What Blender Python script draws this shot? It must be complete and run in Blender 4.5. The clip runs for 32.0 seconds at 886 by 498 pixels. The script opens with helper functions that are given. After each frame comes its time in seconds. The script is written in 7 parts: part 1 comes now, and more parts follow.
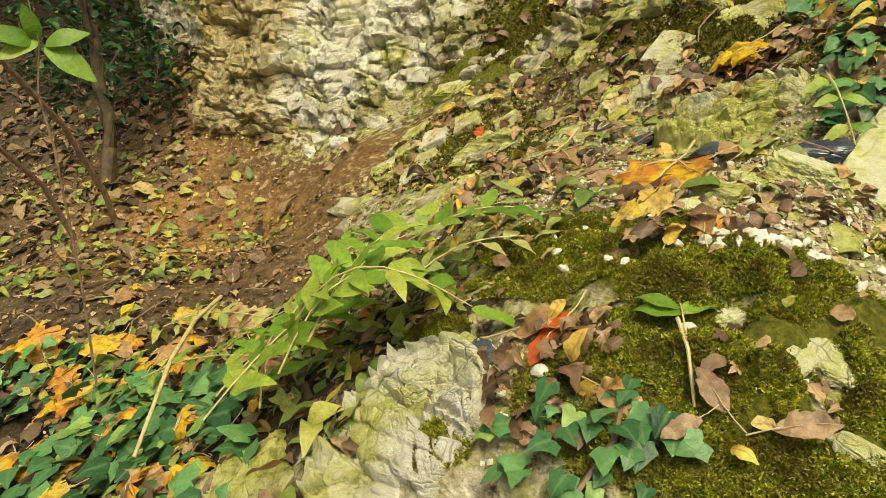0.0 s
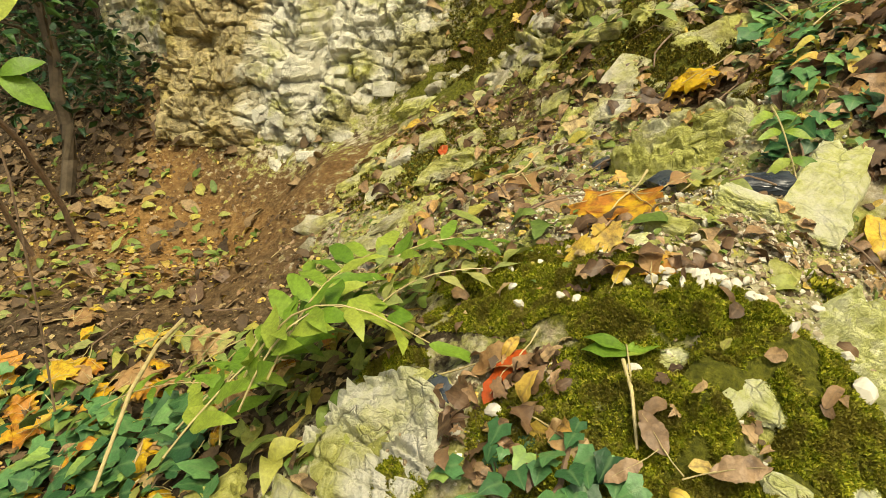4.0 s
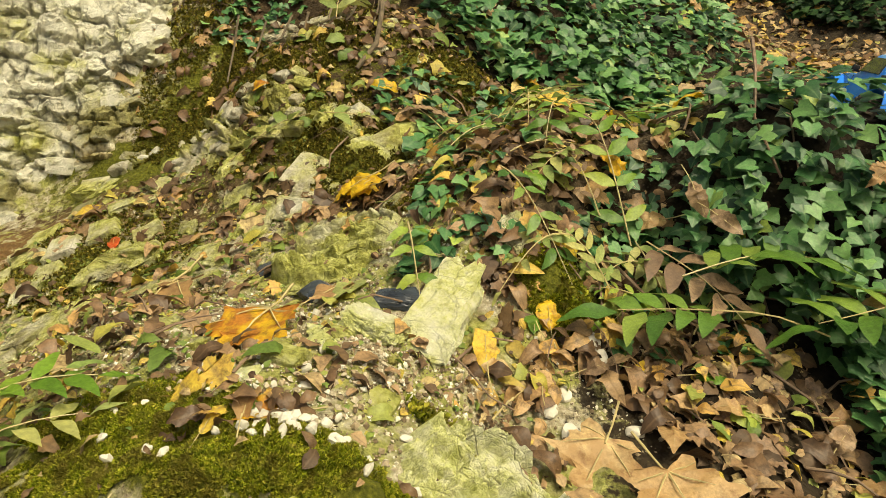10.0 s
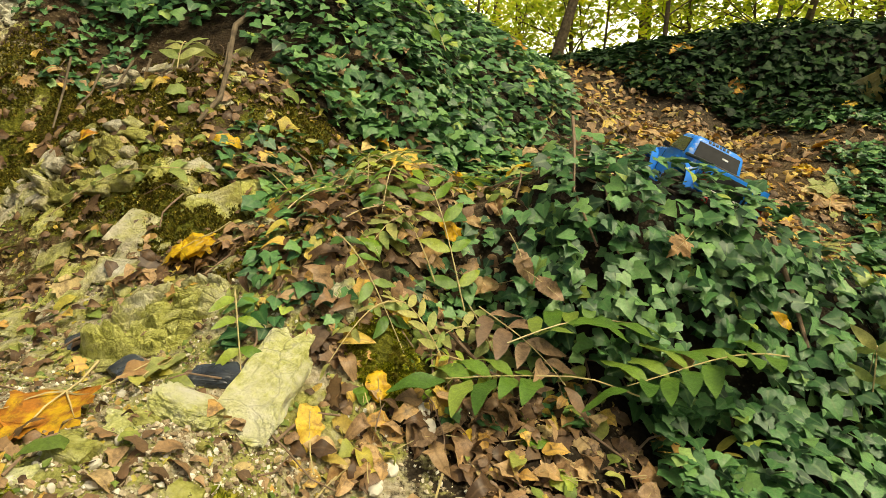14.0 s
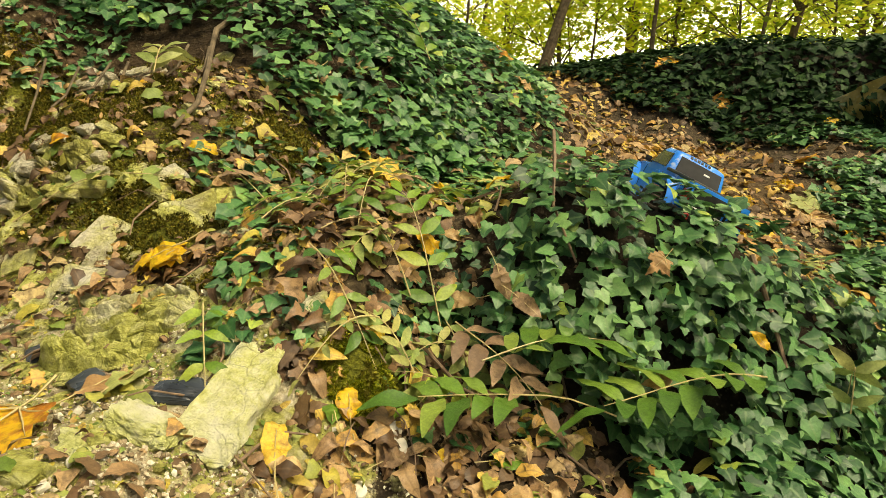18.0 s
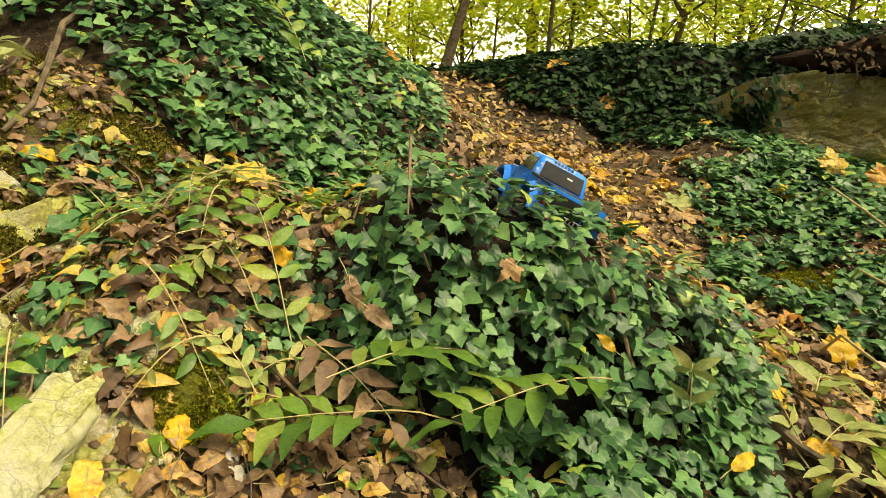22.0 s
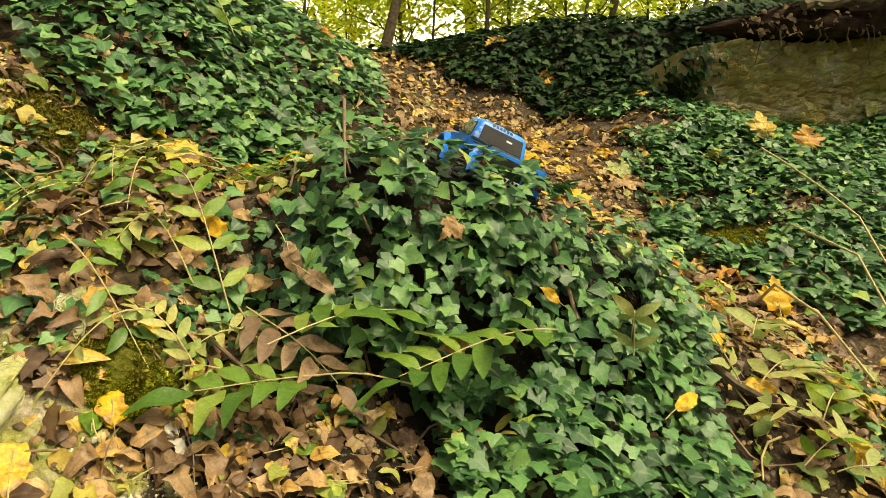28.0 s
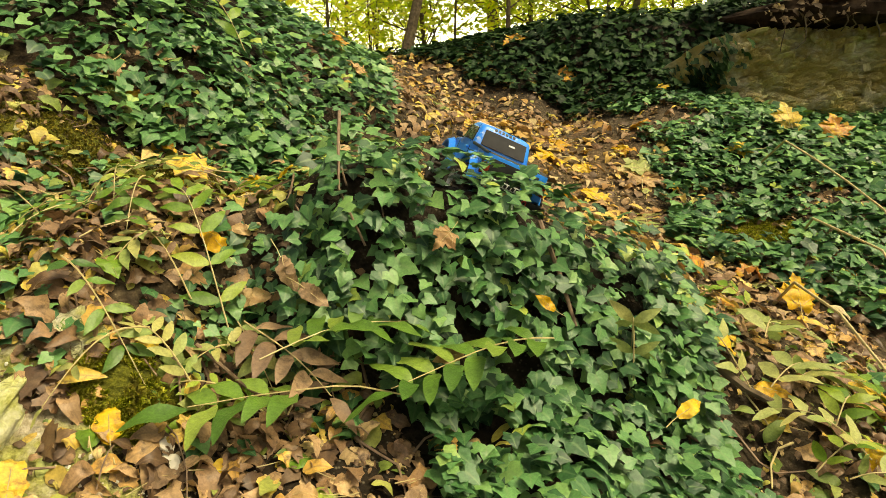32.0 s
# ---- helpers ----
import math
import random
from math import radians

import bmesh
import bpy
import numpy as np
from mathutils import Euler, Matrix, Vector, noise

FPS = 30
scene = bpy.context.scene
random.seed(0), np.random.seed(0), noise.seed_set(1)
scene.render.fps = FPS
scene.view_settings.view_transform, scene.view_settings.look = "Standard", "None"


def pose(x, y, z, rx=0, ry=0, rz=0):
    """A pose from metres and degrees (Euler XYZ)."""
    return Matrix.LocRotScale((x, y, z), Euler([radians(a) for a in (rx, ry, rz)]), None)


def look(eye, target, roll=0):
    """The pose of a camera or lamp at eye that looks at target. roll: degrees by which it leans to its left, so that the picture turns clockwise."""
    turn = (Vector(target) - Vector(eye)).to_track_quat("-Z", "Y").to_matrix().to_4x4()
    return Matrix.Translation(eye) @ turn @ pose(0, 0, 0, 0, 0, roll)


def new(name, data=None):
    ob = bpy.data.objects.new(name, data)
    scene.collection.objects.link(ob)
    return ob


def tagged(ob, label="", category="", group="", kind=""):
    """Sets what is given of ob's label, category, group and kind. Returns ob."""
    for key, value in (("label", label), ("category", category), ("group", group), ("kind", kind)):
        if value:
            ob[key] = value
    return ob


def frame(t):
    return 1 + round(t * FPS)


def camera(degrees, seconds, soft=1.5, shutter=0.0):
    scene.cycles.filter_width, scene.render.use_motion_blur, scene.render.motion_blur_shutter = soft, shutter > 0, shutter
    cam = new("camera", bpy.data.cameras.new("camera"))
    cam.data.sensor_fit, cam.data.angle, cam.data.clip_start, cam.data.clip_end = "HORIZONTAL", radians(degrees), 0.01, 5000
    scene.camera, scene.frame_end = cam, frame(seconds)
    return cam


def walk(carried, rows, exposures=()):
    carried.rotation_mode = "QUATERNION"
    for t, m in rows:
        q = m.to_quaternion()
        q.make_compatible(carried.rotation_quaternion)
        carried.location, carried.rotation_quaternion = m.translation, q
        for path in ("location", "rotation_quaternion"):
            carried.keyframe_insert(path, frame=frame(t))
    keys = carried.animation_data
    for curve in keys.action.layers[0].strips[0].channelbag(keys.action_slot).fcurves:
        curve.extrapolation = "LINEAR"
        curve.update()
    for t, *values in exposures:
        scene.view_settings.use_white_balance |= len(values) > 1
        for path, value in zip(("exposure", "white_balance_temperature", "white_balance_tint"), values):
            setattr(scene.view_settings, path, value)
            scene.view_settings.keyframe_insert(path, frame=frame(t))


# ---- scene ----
cam = camera(70.85, 32.0, soft=0.75)
PATH = [
    (0.0, pose(-0.3075, -0.1643, 0.8425, 70.91, 8.56, 34.27)),
    (0.5, pose(-0.2974, -0.1573, 0.8443, 70.78, 8.45, 33.82)),
    (1.0, pose(-0.2976, -0.1588, 0.8380, 70.65, 8.56, 33.50)),
    (1.5, pose(-0.3028, -0.1588, 0.8420, 70.37, 8.41, 33.15)),
    (2.0, pose(-0.3053, -0.1572, 0.8424, 70.19, 8.40, 32.85)),
    (2.5, pose(-0.3049, -0.1658, 0.8521, 70.20, 8.43, 32.80)),
    (4.5, pose(-0.2602, -0.1332, 0.8943, 70.87, 7.53, 30.09)),
    (5.0, pose(-0.2270, -0.1090, 0.8925, 70.89, 6.25, 27.12)),
    (5.5, pose(-0.2117, -0.0928, 0.9022, 71.13, 5.63, 25.10)),
    (6.0, pose(-0.1957, -0.0803, 0.8966, 70.88, 5.39, 23.64)),
    (6.5, pose(-0.1789, -0.0741, 0.9124, 71.02, 5.01, 21.41)),
    (7.0, pose(-0.1610, -0.0675, 0.9238, 71.09, 4.62, 19.49)),
    (7.5, pose(-0.1486, -0.0605, 0.9326, 71.19, 4.33, 17.57)),
    (8.0, pose(-0.1459, -0.0530, 0.9414, 71.99, 4.04, 16.08)),
    (8.5, pose(-0.1257, -0.0469, 0.9603, 74.02, 3.50, 14.29)),
    (9.0, pose(-0.1173, -0.0384, 0.9592, 74.32, 3.25, 13.03)),
    (9.5, pose(-0.1146, -0.0243, 0.9456, 73.83, 3.13, 11.78)),
    (10.0, pose(-0.1056, -0.0221, 0.9559, 73.95, 2.83, 10.88)),
    (10.5, pose(-0.0767, -0.0141, 0.9760, 75.52, 2.12, 8.52)),
    (11.0, pose(-0.0203, -0.0083, 1.0094, 77.07, 1.14, 5.01)),
    (11.5, pose(0.0266, 0.0156, 1.0035, 77.73, 0.51, 1.00)),
    (12.0, pose(0.0216, 0.0111, 1.0096, 78.15, 0.15, -0.19)),
    (12.5, pose(0.0106, 0.0111, 1.0037, 77.86, 0.15, -0.12)),
    (13.0, pose(0.0000, 0.0000, 1.0000, 78.00, -0.00, 0.00)),
    (13.5, pose(-0.0356, 0.0076, 0.9911, 77.33, 0.03, 0.01)),
    (14.0, pose(-0.0261, 0.0024, 0.9974, 77.61, 0.09, -0.13)),
    (14.5, pose(-0.0150, 0.0115, 0.9928, 77.88, -0.06, -0.27)),
    (16.5, pose(-0.0146, 0.0136, 1.0604, 78.97, -0.49, -0.69)),
    (17.0, pose(0.0005, 0.0102, 1.0417, 79.14, -0.61, -0.67)),
    (17.5, pose(-0.0138, 0.0295, 1.0072, 78.52, -0.94, -0.85)),
    (18.0, pose(-0.0062, 0.0291, 1.0044, 78.30, -1.02, -1.16)),
    (18.5, pose(0.0153, 0.0370, 1.0060, 78.24, -1.21, -2.07)),
    (19.0, pose(0.0623, 0.0406, 1.0341, 79.04, -1.31, -3.87)),
    (19.5, pose(0.0958, 0.0483, 1.0372, 79.24, -1.20, -5.84)),
    (20.0, pose(0.0919, 0.0588, 1.0114, 78.68, -1.26, -6.60)),
    (20.5, pose(0.0982, 0.0593, 1.0033, 78.46, -1.33, -7.18)),
    (21.0, pose(0.0965, 0.0566, 1.0115, 78.36, -1.35, -7.54)),
    (21.5, pose(0.0965, 0.0557, 0.9991, 78.13, -1.39, -7.99)),
    (22.0, pose(0.1185, 0.0550, 1.0249, 78.22, -1.32, -9.12)),
    (22.5, pose(0.1437, 0.0512, 1.0704, 79.47, -0.04, -10.92)),
    (23.0, pose(0.1372, 0.0521, 1.0666, 79.81, 1.01, -11.91)),
    (23.5, pose(0.1333, 0.0587, 1.0358, 79.22, 1.13, -12.55)),
    (24.0, pose(0.1256, 0.0616, 1.0388, 79.26, 1.19, -12.69)),
    (24.5, pose(0.1238, 0.0626, 1.0388, 79.16, 1.10, -12.97)),
    (25.0, pose(0.1295, 0.0653, 1.0099, 78.48, 0.85, -13.35)),
    (25.5, pose(0.1241, 0.0687, 0.9855, 77.87, 0.60, -13.52)),
    (27.5, pose(0.1359, 0.0541, 0.9894, 77.56, 0.76, -14.05)),
    (28.0, pose(0.1386, 0.0543, 0.9697, 77.08, 0.74, -14.16)),
    (28.5, pose(0.1437, 0.0313, 1.0093, 77.37, 0.98, -14.08)),
    (29.0, pose(0.1717, 0.0202, 1.0012, 77.08, 1.16, -14.52)),
    (29.5, pose(0.1902, 0.0021, 1.0031, 76.84, 2.02, -14.32)),
    (30.0, pose(0.2122, 0.0020, 0.9641, 76.19, 2.52, -14.18)),
    (30.5, pose(0.2009, 0.0429, 0.9636, 76.17, 2.34, -13.94)),
    (31.0, pose(0.1939, 0.0559, 1.0046, 77.44, 2.79, -12.62)),
    (31.5, pose(0.1973, 0.0414, 1.0084, 77.58, 2.84, -11.70)),
    (32.0, pose(0.2104, 0.0432, 0.9894, 77.02, 2.72, -11.69)),
]
walk(cam, PATH, exposures=[(0.0, 0.35, 7800, -2), (9.0, 0.31, 7900, -2), (13.0, 0.25, 8200, -2), (20.0, 0.44, 8800, -2), (32.0, 0.53, 9000, -2)])

# ---- light: soft overcast woodland daylight ----
SUN_EL, SUN_AZ = 60.0, 118.0
world = bpy.data.worlds.new("sky")
scene.world = world
world.use_nodes = True
wn = world.node_tree
sky = wn.nodes.new("ShaderNodeTexSky")
sky.sky_type, sky.sun_disc = "NISHITA", False
sky.sun_elevation, sky.sun_rotation = radians(SUN_EL), radians(SUN_AZ)
sky.air_density, sky.dust_density, sky.ozone_density = 1.0, 7.0, 0.4
wn.links.new(sky.outputs[0], wn.nodes["Background"].inputs[0])
wn.nodes["Background"].inputs[1].default_value = 0.11
sun = new("sun", bpy.data.lights.new("sun", "SUN"))
sun.data.energy, sun.data.angle, sun.data.color = 2.6, radians(24), (1.0, 0.95, 0.86)
sd = Vector((math.sin(radians(SUN_AZ)) * math.cos(radians(SUN_EL)), math.cos(radians(SUN_AZ)) * math.cos(radians(SUN_EL)), math.sin(radians(SUN_EL))))
sun.matrix_world = look(sd * 20, (0, 0, 0))

# ---- materials ----


class Nodes:
    """A small builder for node materials."""

    def __init__(self, name, rough=0.7, metal=0.0, spec=0.5):
        self.m = bpy.data.materials.new(name)
        self.m.use_nodes = True
        self.t = self.m.node_tree
        self.b = self.t.nodes["Principled BSDF"]
        self.b.inputs["Roughness"].default_value = rough
        self.b.inputs["Metallic"].default_value = metal
        self.b.inputs["Specular IOR Level"].default_value = spec
        self.co = self.t.nodes.new("ShaderNodeNewGeometry").outputs["Position"]

    def link(self, a, b):
        self.t.links.new(a, b)
        return self

    def noise(self, scale, detail=4.0, rough=0.55, co=None):
        n = self.t.nodes.new("ShaderNodeTexNoise")
        n.inputs["Scale"].default_value, n.inputs["Detail"].default_value, n.inputs["Roughness"].default_value = scale, detail, rough
        self.t.links.new(co or self.co, n.inputs["Vector"])
        return n.outputs["Fac"]

    def cells(self, scale, feature="F1", co=None):
        n = self.t.nodes.new("ShaderNodeTexVoronoi")
        n.feature = feature
        n.inputs["Scale"].default_value = scale
        self.t.links.new(co or self.co, n.inputs["Vector"])
        return n.outputs["Distance"]

    def island(self):
        return self.t.nodes.new("ShaderNodeNewGeometry").outputs["Random Per Island"]

    def each(self):
        return self.t.nodes.new("ShaderNodeObjectInfo").outputs["Random"]

    def attr(self, name):
        n = self.t.nodes.new("ShaderNodeAttribute")
        n.attribute_name = name
        return n.outputs["Fac"]

    def math(self, op, a, b=0.0, clamp=False):
        n = self.t.nodes.new("ShaderNodeMath")
        n.operation, n.use_clamp = op, clamp
        for k, v in enumerate((a, b)):
            if isinstance(v, (int, float)):
                n.inputs[k].default_value = v
            else:
                self.t.links.new(v, n.inputs[k])
        return n.outputs[0]

    def ramp(self, fac, stops, smooth=False):
        n = self.t.nodes.new("ShaderNodeValToRGB")
        e = n.color_ramp.elements
        while len(e) < len(stops):
            e.new(0.5)
        for k, (p, c) in enumerate(stops):
            e[k].position, e[k].color = p, (*(c if isinstance(c, tuple) else (c, c, c)), 1)
        if not smooth:
            n.color_ramp.interpolation = "LINEAR"
        self.t.links.new(fac, n.inputs[0])
        return n.outputs["Color"]

    def mix(self, fac, a, b, blend="MIX"):
        n = self.t.nodes.new("ShaderNodeMix")
        n.data_type, n.blend_type = "RGBA", blend
        for s, v in (("Factor", fac), ("A", a), ("B", b)):
            k = [i for i in n.inputs if i.name == s and (i.type == "RGBA") == (s != "Factor") and i.enabled][0]
            if isinstance(v, (int, float)):
                k.default_value = v
            elif isinstance(v, tuple):
                k.default_value = (*v, 1)
            else:
                self.t.links.new(v, k)
        return [o for o in n.outputs if o.type == "RGBA"][0]

    def color(self, c):
        if isinstance(c, tuple):
            self.b.inputs["Base Color"].default_value = (*c, 1)
        else:
            self.t.links.new(c, self.b.inputs["Base Color"])
        return self

    def rough(self, fac, lo, hi):
        self.t.links.new(self.ramp(fac, [(0.3, lo), (0.7, hi)]), self.b.inputs["Roughness"])
        return self

    def bump(self, h, strength=0.5, dist=0.01):
        n = self.t.nodes.new("ShaderNodeBump")
        n.inputs["Strength"].default_value, n.inputs["Distance"].default_value = strength, dist
        self.t.links.new(h, n.inputs["Height"])
        self.t.links.new(n.outputs[0], self.b.inputs["Normal"])
        return self

    def thin(self, c, amount):
        """Light that comes through a leaf."""
        tr = self.t.nodes.new("ShaderNodeBsdfTranslucent")
        if isinstance(c, tuple):
            tr.inputs["Color"].default_value = (*c, 1)
        else:
            self.t.links.new(c, tr.inputs["Color"])
        mx = self.t.nodes.new("ShaderNodeMixShader")
        mx.inputs[0].default_value = amount
        self.t.links.new(self.b.outputs[0], mx.inputs[1])
        self.t.links.new(tr.outputs[0], mx.inputs[2])
        self.t.links.new(mx.outputs[0], self.t.nodes["Material Output"].inputs[0])
        return self


def leaf_material(name, stops, rough=0.5, thin=0.25, spots=None, spec=0.4, per_object=False, rib=None, mottle=None):
    n = Nodes(name, rough, spec=spec)
    r = n.each() if per_object else n.island()
    c = n.ramp(r, stops)
    c = n.mix(0.55, c, n.ramp(n.noise(55, 5, 0.7), [(0.32, (0.3, 0.3, 0.3)), (0.68, (0.68, 0.66, 0.6))]), "OVERLAY")
    c = n.mix(0.35, c, n.ramp(n.noise(210, 3, 0.6), [(0.35, (0.3, 0.3, 0.3)), (0.65, (0.7, 0.7, 0.68))]), "OVERLAY")
    if mottle:
        c = n.mix(n.ramp(n.noise(26, 4, 0.6), [(0.46, 0.0), (0.6, 0.85)]), c, mottle)
    if rib:
        c = n.mix(n.ramp(n.attr("rib"), [(0.78, 0.0), (0.98, 0.5)]), c, rib)
    if spots:
        c = n.mix(n.ramp(n.noise(48, 7, 0.7), [(0.5, 0.0), (0.66, 0.85)]), c, spots)
    n.color(c).bump(n.noise(130, 4, 0.65), 0.5, 0.003)
    if thin:
        n.thin(c, thin)
    return n.m


def plain_material(name, c, rough=0.5, metal=0.0, scale=60, vary=0.25, bump=0.15, spec=0.5):
    n = Nodes(name, rough, metal, spec)
    v = n.noise(scale, 5)
    lo, hi = tuple(k * (1 - vary) for k in c), tuple(min(1, k * (1 + vary)) for k in c)
    n.color(n.ramp(v, [(0.3, lo), (0.7, hi)])).bump(n.noise(scale * 4, 3), bump, 0.002)
    n.rough(n.noise(scale * 0.6, 4), max(0.03, rough - 0.12), min(1, rough + 0.12))
    return n.m


def chalk_material(name, algae, soil=0.35, stain=(0.13, 0.09, 0.05), reach=0.55, masks=False, white=0.0, lime=0.0, coarse=1.0):
    n = Nodes(name, 0.9, spec=0.2)
    fine = n.noise(45 * coarse, 6, 0.65)
    c = n.ramp(n.noise(14 * coarse, 8, 0.65), [(0.28, (0.33, 0.28, 0.17)), (0.47, (0.6, 0.55, 0.41)), (0.68, (0.84, 0.81, 0.69))])
    if white:
        c = n.mix(0.8 * white, c, (0.93, 0.91, 0.77))
    olive = n.ramp(fine, [(0.33, (0.2, 0.2, 0.04)), (0.48, (0.46, 0.46, 0.11)), (0.66, (0.7, 0.7, 0.26))])
    if lime:
        olive = n.mix(lime, olive, n.ramp(fine, [(0.33, (0.5, 0.52, 0.12)), (0.5, (0.74, 0.75, 0.3)), (0.66, (0.88, 0.87, 0.55))]))
    c = n.mix(n.ramp(n.noise(6 * coarse, 7, 0.65), [(0.22 + algae * 0.3, 0.95), (0.4 + algae * 0.3, 0.0)]), c, olive)
    if masks:
        lump = n.math("MULTIPLY", n.math("SUBTRACT", n.noise(7, 6, 0.65), 0.5), 2.2)
        c = n.mix(n.ramp(n.math("ADD", n.attr("green"), lump), [(0.2, 0.0), (0.7, 0.92)]), c, n.ramp(fine, [(0.35, (0.13, 0.12, 0.035)), (0.65, (0.42, 0.38, 0.15))]))
        c = n.mix(n.ramp(n.math("ADD", n.attr("ochre"), lump), [(0.35, 0.0), (0.7, 0.78)]), c, n.ramp(fine, [(0.35, (0.28, 0.205, 0.07)), (0.65, (0.62, 0.49, 0.21))]))
        # the moss value marks cracks here and turns them dark brown
        c = n.mix(n.ramp(n.math("ADD", n.attr("moss"), lump), [(0.75, 0.0), (1.0, 0.5)]), c, (0.14, 0.12, 0.04))
    c = n.mix(n.ramp(n.noise(9 * coarse, 7, 0.7), [(1.0 - reach - 0.08, 0.0), (1.0 - reach + 0.12, soil)]), c, stain)
    c = n.mix(0.6, c, n.ramp(n.each(), [(0.0, (0.46, 0.46, 0.44)), (1.0, (0.6, 0.59, 0.56))]), "OVERLAY")
    warp = n.t.nodes.new("ShaderNodeVectorMath")
    warp.operation = "ADD"
    jig = n.t.nodes.new("ShaderNodeTexNoise")
    jig.inputs["Scale"].default_value, jig.inputs["Detail"].default_value = 9, 4
    n.link(n.co, jig.inputs["Vector"])
    shrink = n.t.nodes.new("ShaderNodeVectorMath")
    shrink.operation = "SCALE"
    shrink.inputs["Scale"].default_value = 0.09
    n.link(jig.outputs["Color"], shrink.inputs[0]).link(n.co, warp.inputs[0]).link(shrink.outputs[0], warp.inputs[1])
    crack = n.ramp(n.cells(17, "DISTANCE_TO_EDGE", warp.outputs[0]), [(0.0, 1.0), (0.03, 0.0)])
    hair = n.ramp(n.cells(48, "DISTANCE_TO_EDGE", warp.outputs[0]), [(0.0, 1.0), (0.06, 0.0)])
    broken = n.ramp(n.noise(5, 4), [(0.4, 0.0), (0.6, 1.0)])
    lines = n.math("MAXIMUM", n.math("MULTIPLY", n.math("MULTIPLY", crack, broken), 0.45), n.math("MULTIPLY", n.math("MULTIPLY", hair, broken), 0.2))
    c = n.mix(lines, c, (0.1, 0.08, 0.035))
    h = n.math("ADD", n.math("MULTIPLY", n.noise(40, 8, 0.75), 1.4), n.math("MULTIPLY", n.cells(28, "F1"), 0.6))
    h = n.math("SUBTRACT", h, n.math("MULTIPLY", lines, 0.7))
    n.color(c).bump(h, 1.0, 0.015)
    return n.m


def ground_material():
    n = Nodes("forest_floor", 0.92, spec=0.2)
    moss, chalk, rust = n.attr("moss"), n.attr("chalk"), n.attr("rust")
    fine, mid, broad = n.noise(120, 6, 0.7), n.noise(34, 6, 0.65), n.noise(7, 5)
    soil = n.ramp(mid, [(0.3, (0.03, 0.021, 0.012)), (0.55, (0.1, 0.072, 0.04)), (0.75, (0.24, 0.185, 0.11))])
    soil = n.mix(n.math("MULTIPLY", rust, n.ramp(broad, [(0.3, 0.55), (0.6, 1.0)])), soil, n.ramp(mid, [(0.3, (0.18, 0.085, 0.025)), (0.7, (0.42, 0.24, 0.08))]))
    # near-black soil: shade between the ivy leaves is put into the colour
    soil = n.mix(n.attr("soil_shade"), soil, n.ramp(mid, [(0.3, (0.012, 0.009, 0.006)), (0.7, (0.04, 0.028, 0.016))]))
    bits = n.ramp(n.cells(95), [(0.1, 1.0), (0.32, 0.0)])
    soil = n.mix(n.math("MULTIPLY", bits, n.ramp(broad, [(0.45, 0.0), (0.65, 0.35)])), soil, (0.5, 0.45, 0.33))
    white = n.ramp(n.noise(50, 7, 0.7), [(0.28, (0.14, 0.11, 0.065)), (0.48, (0.4, 0.34, 0.22)), (0.68, (0.72, 0.66, 0.51))])
    white = n.mix(n.ramp(n.noise(11, 6, 0.65), [(0.42, 0.0), (0.56, 0.9)]), white, n.ramp(fine, [(0.35, (0.2, 0.21, 0.035)), (0.65, (0.46, 0.46, 0.13))]))
    green = n.ramp(fine, [(0.3, (0.04, 0.046, 0.006)), (0.55, (0.13, 0.132, 0.015)), (0.75, (0.26, 0.235, 0.035))])
    c = n.mix(n.ramp(n.math("ADD", chalk, n.math("MULTIPLY", n.math("SUBTRACT", mid, 0.5), 1.6)), [(0.42, 0.0), (0.58, 1.0)]), soil, white)
    c = n.mix(n.ramp(n.math("ADD", moss, n.math("MULTIPLY", n.math("SUBTRACT", n.noise(18, 7, 0.7), 0.5), 1.9)), [(0.4, 0.0), (0.6, 1.0)]), c, green)
    h = n.math("ADD", n.math("ADD", fine, mid), n.math("MULTIPLY", n.cells(70), 0.8))
    n.color(c).bump(h, 0.9, 0.012)
    return n.m


M_GROUND = ground_material()
M_CHALK = chalk_material("chalk", 0.35)
M_CLIFF = chalk_material("cliff_chalk", 0.3, 0.25, (0.4, 0.33, 0.18), 0.36, True, 0.7)
M_WALL = chalk_material("wall_chalk", 0.62, 0.9, (0.4, 0.31, 0.09), 0.58, white=0.2, lime=0.3, coarse=0.5)
M_SLAB = chalk_material("slab_chalk", 0.86, 0.12, reach=0.25, white=0.8, lime=0.9)
M_EDGE = chalk_material("edge_chalk", 0.8, 0.06, reach=0.2, white=1.0, lime=1.0)
M_BOULDER = chalk_material("boulder_chalk", 0.62, 0.3, (0.24, 0.2, 0.08), 0.38, white=0.8, lime=0.25)
M_CHALK_GREEN = chalk_material("algae_chalk", 0.8, 0.2, reach=0.38)
M_CHALK_DULL = chalk_material("weathered_chalk", 0.8, 0.7, (0.16, 0.13, 0.05), 0.5)
M_PEBBLE = plain_material("white_pebble", (0.6, 0.56, 0.46), 0.8, scale=45, vary=0.18)
M_CHIPS = leaf_material("chalk_chips", [(0, (0.12, 0.085, 0.05)), (0.4, (0.32, 0.25, 0.16)), (0.75, (0.55, 0.48, 0.36)), (1, (0.8, 0.78, 0.68))], 0.9, 0, spec=0.2)
M_FLINT = plain_material("flint", (0.035, 0.042, 0.052), 0.28, scale=18, vary=0.7)
VEIN = (0.16, 0.26, 0.1)
M_IVY = leaf_material("ivy", [(0, (0.014, 0.052, 0.019)), (0.4, (0.046, 0.138, 0.046)), (0.75, (0.105, 0.25, 0.08)), (0.97, (0.18, 0.34, 0.105)), (1, (0.36, 0.45, 0.08))], 0.4, 0.14, spec=0.4, rib=VEIN)
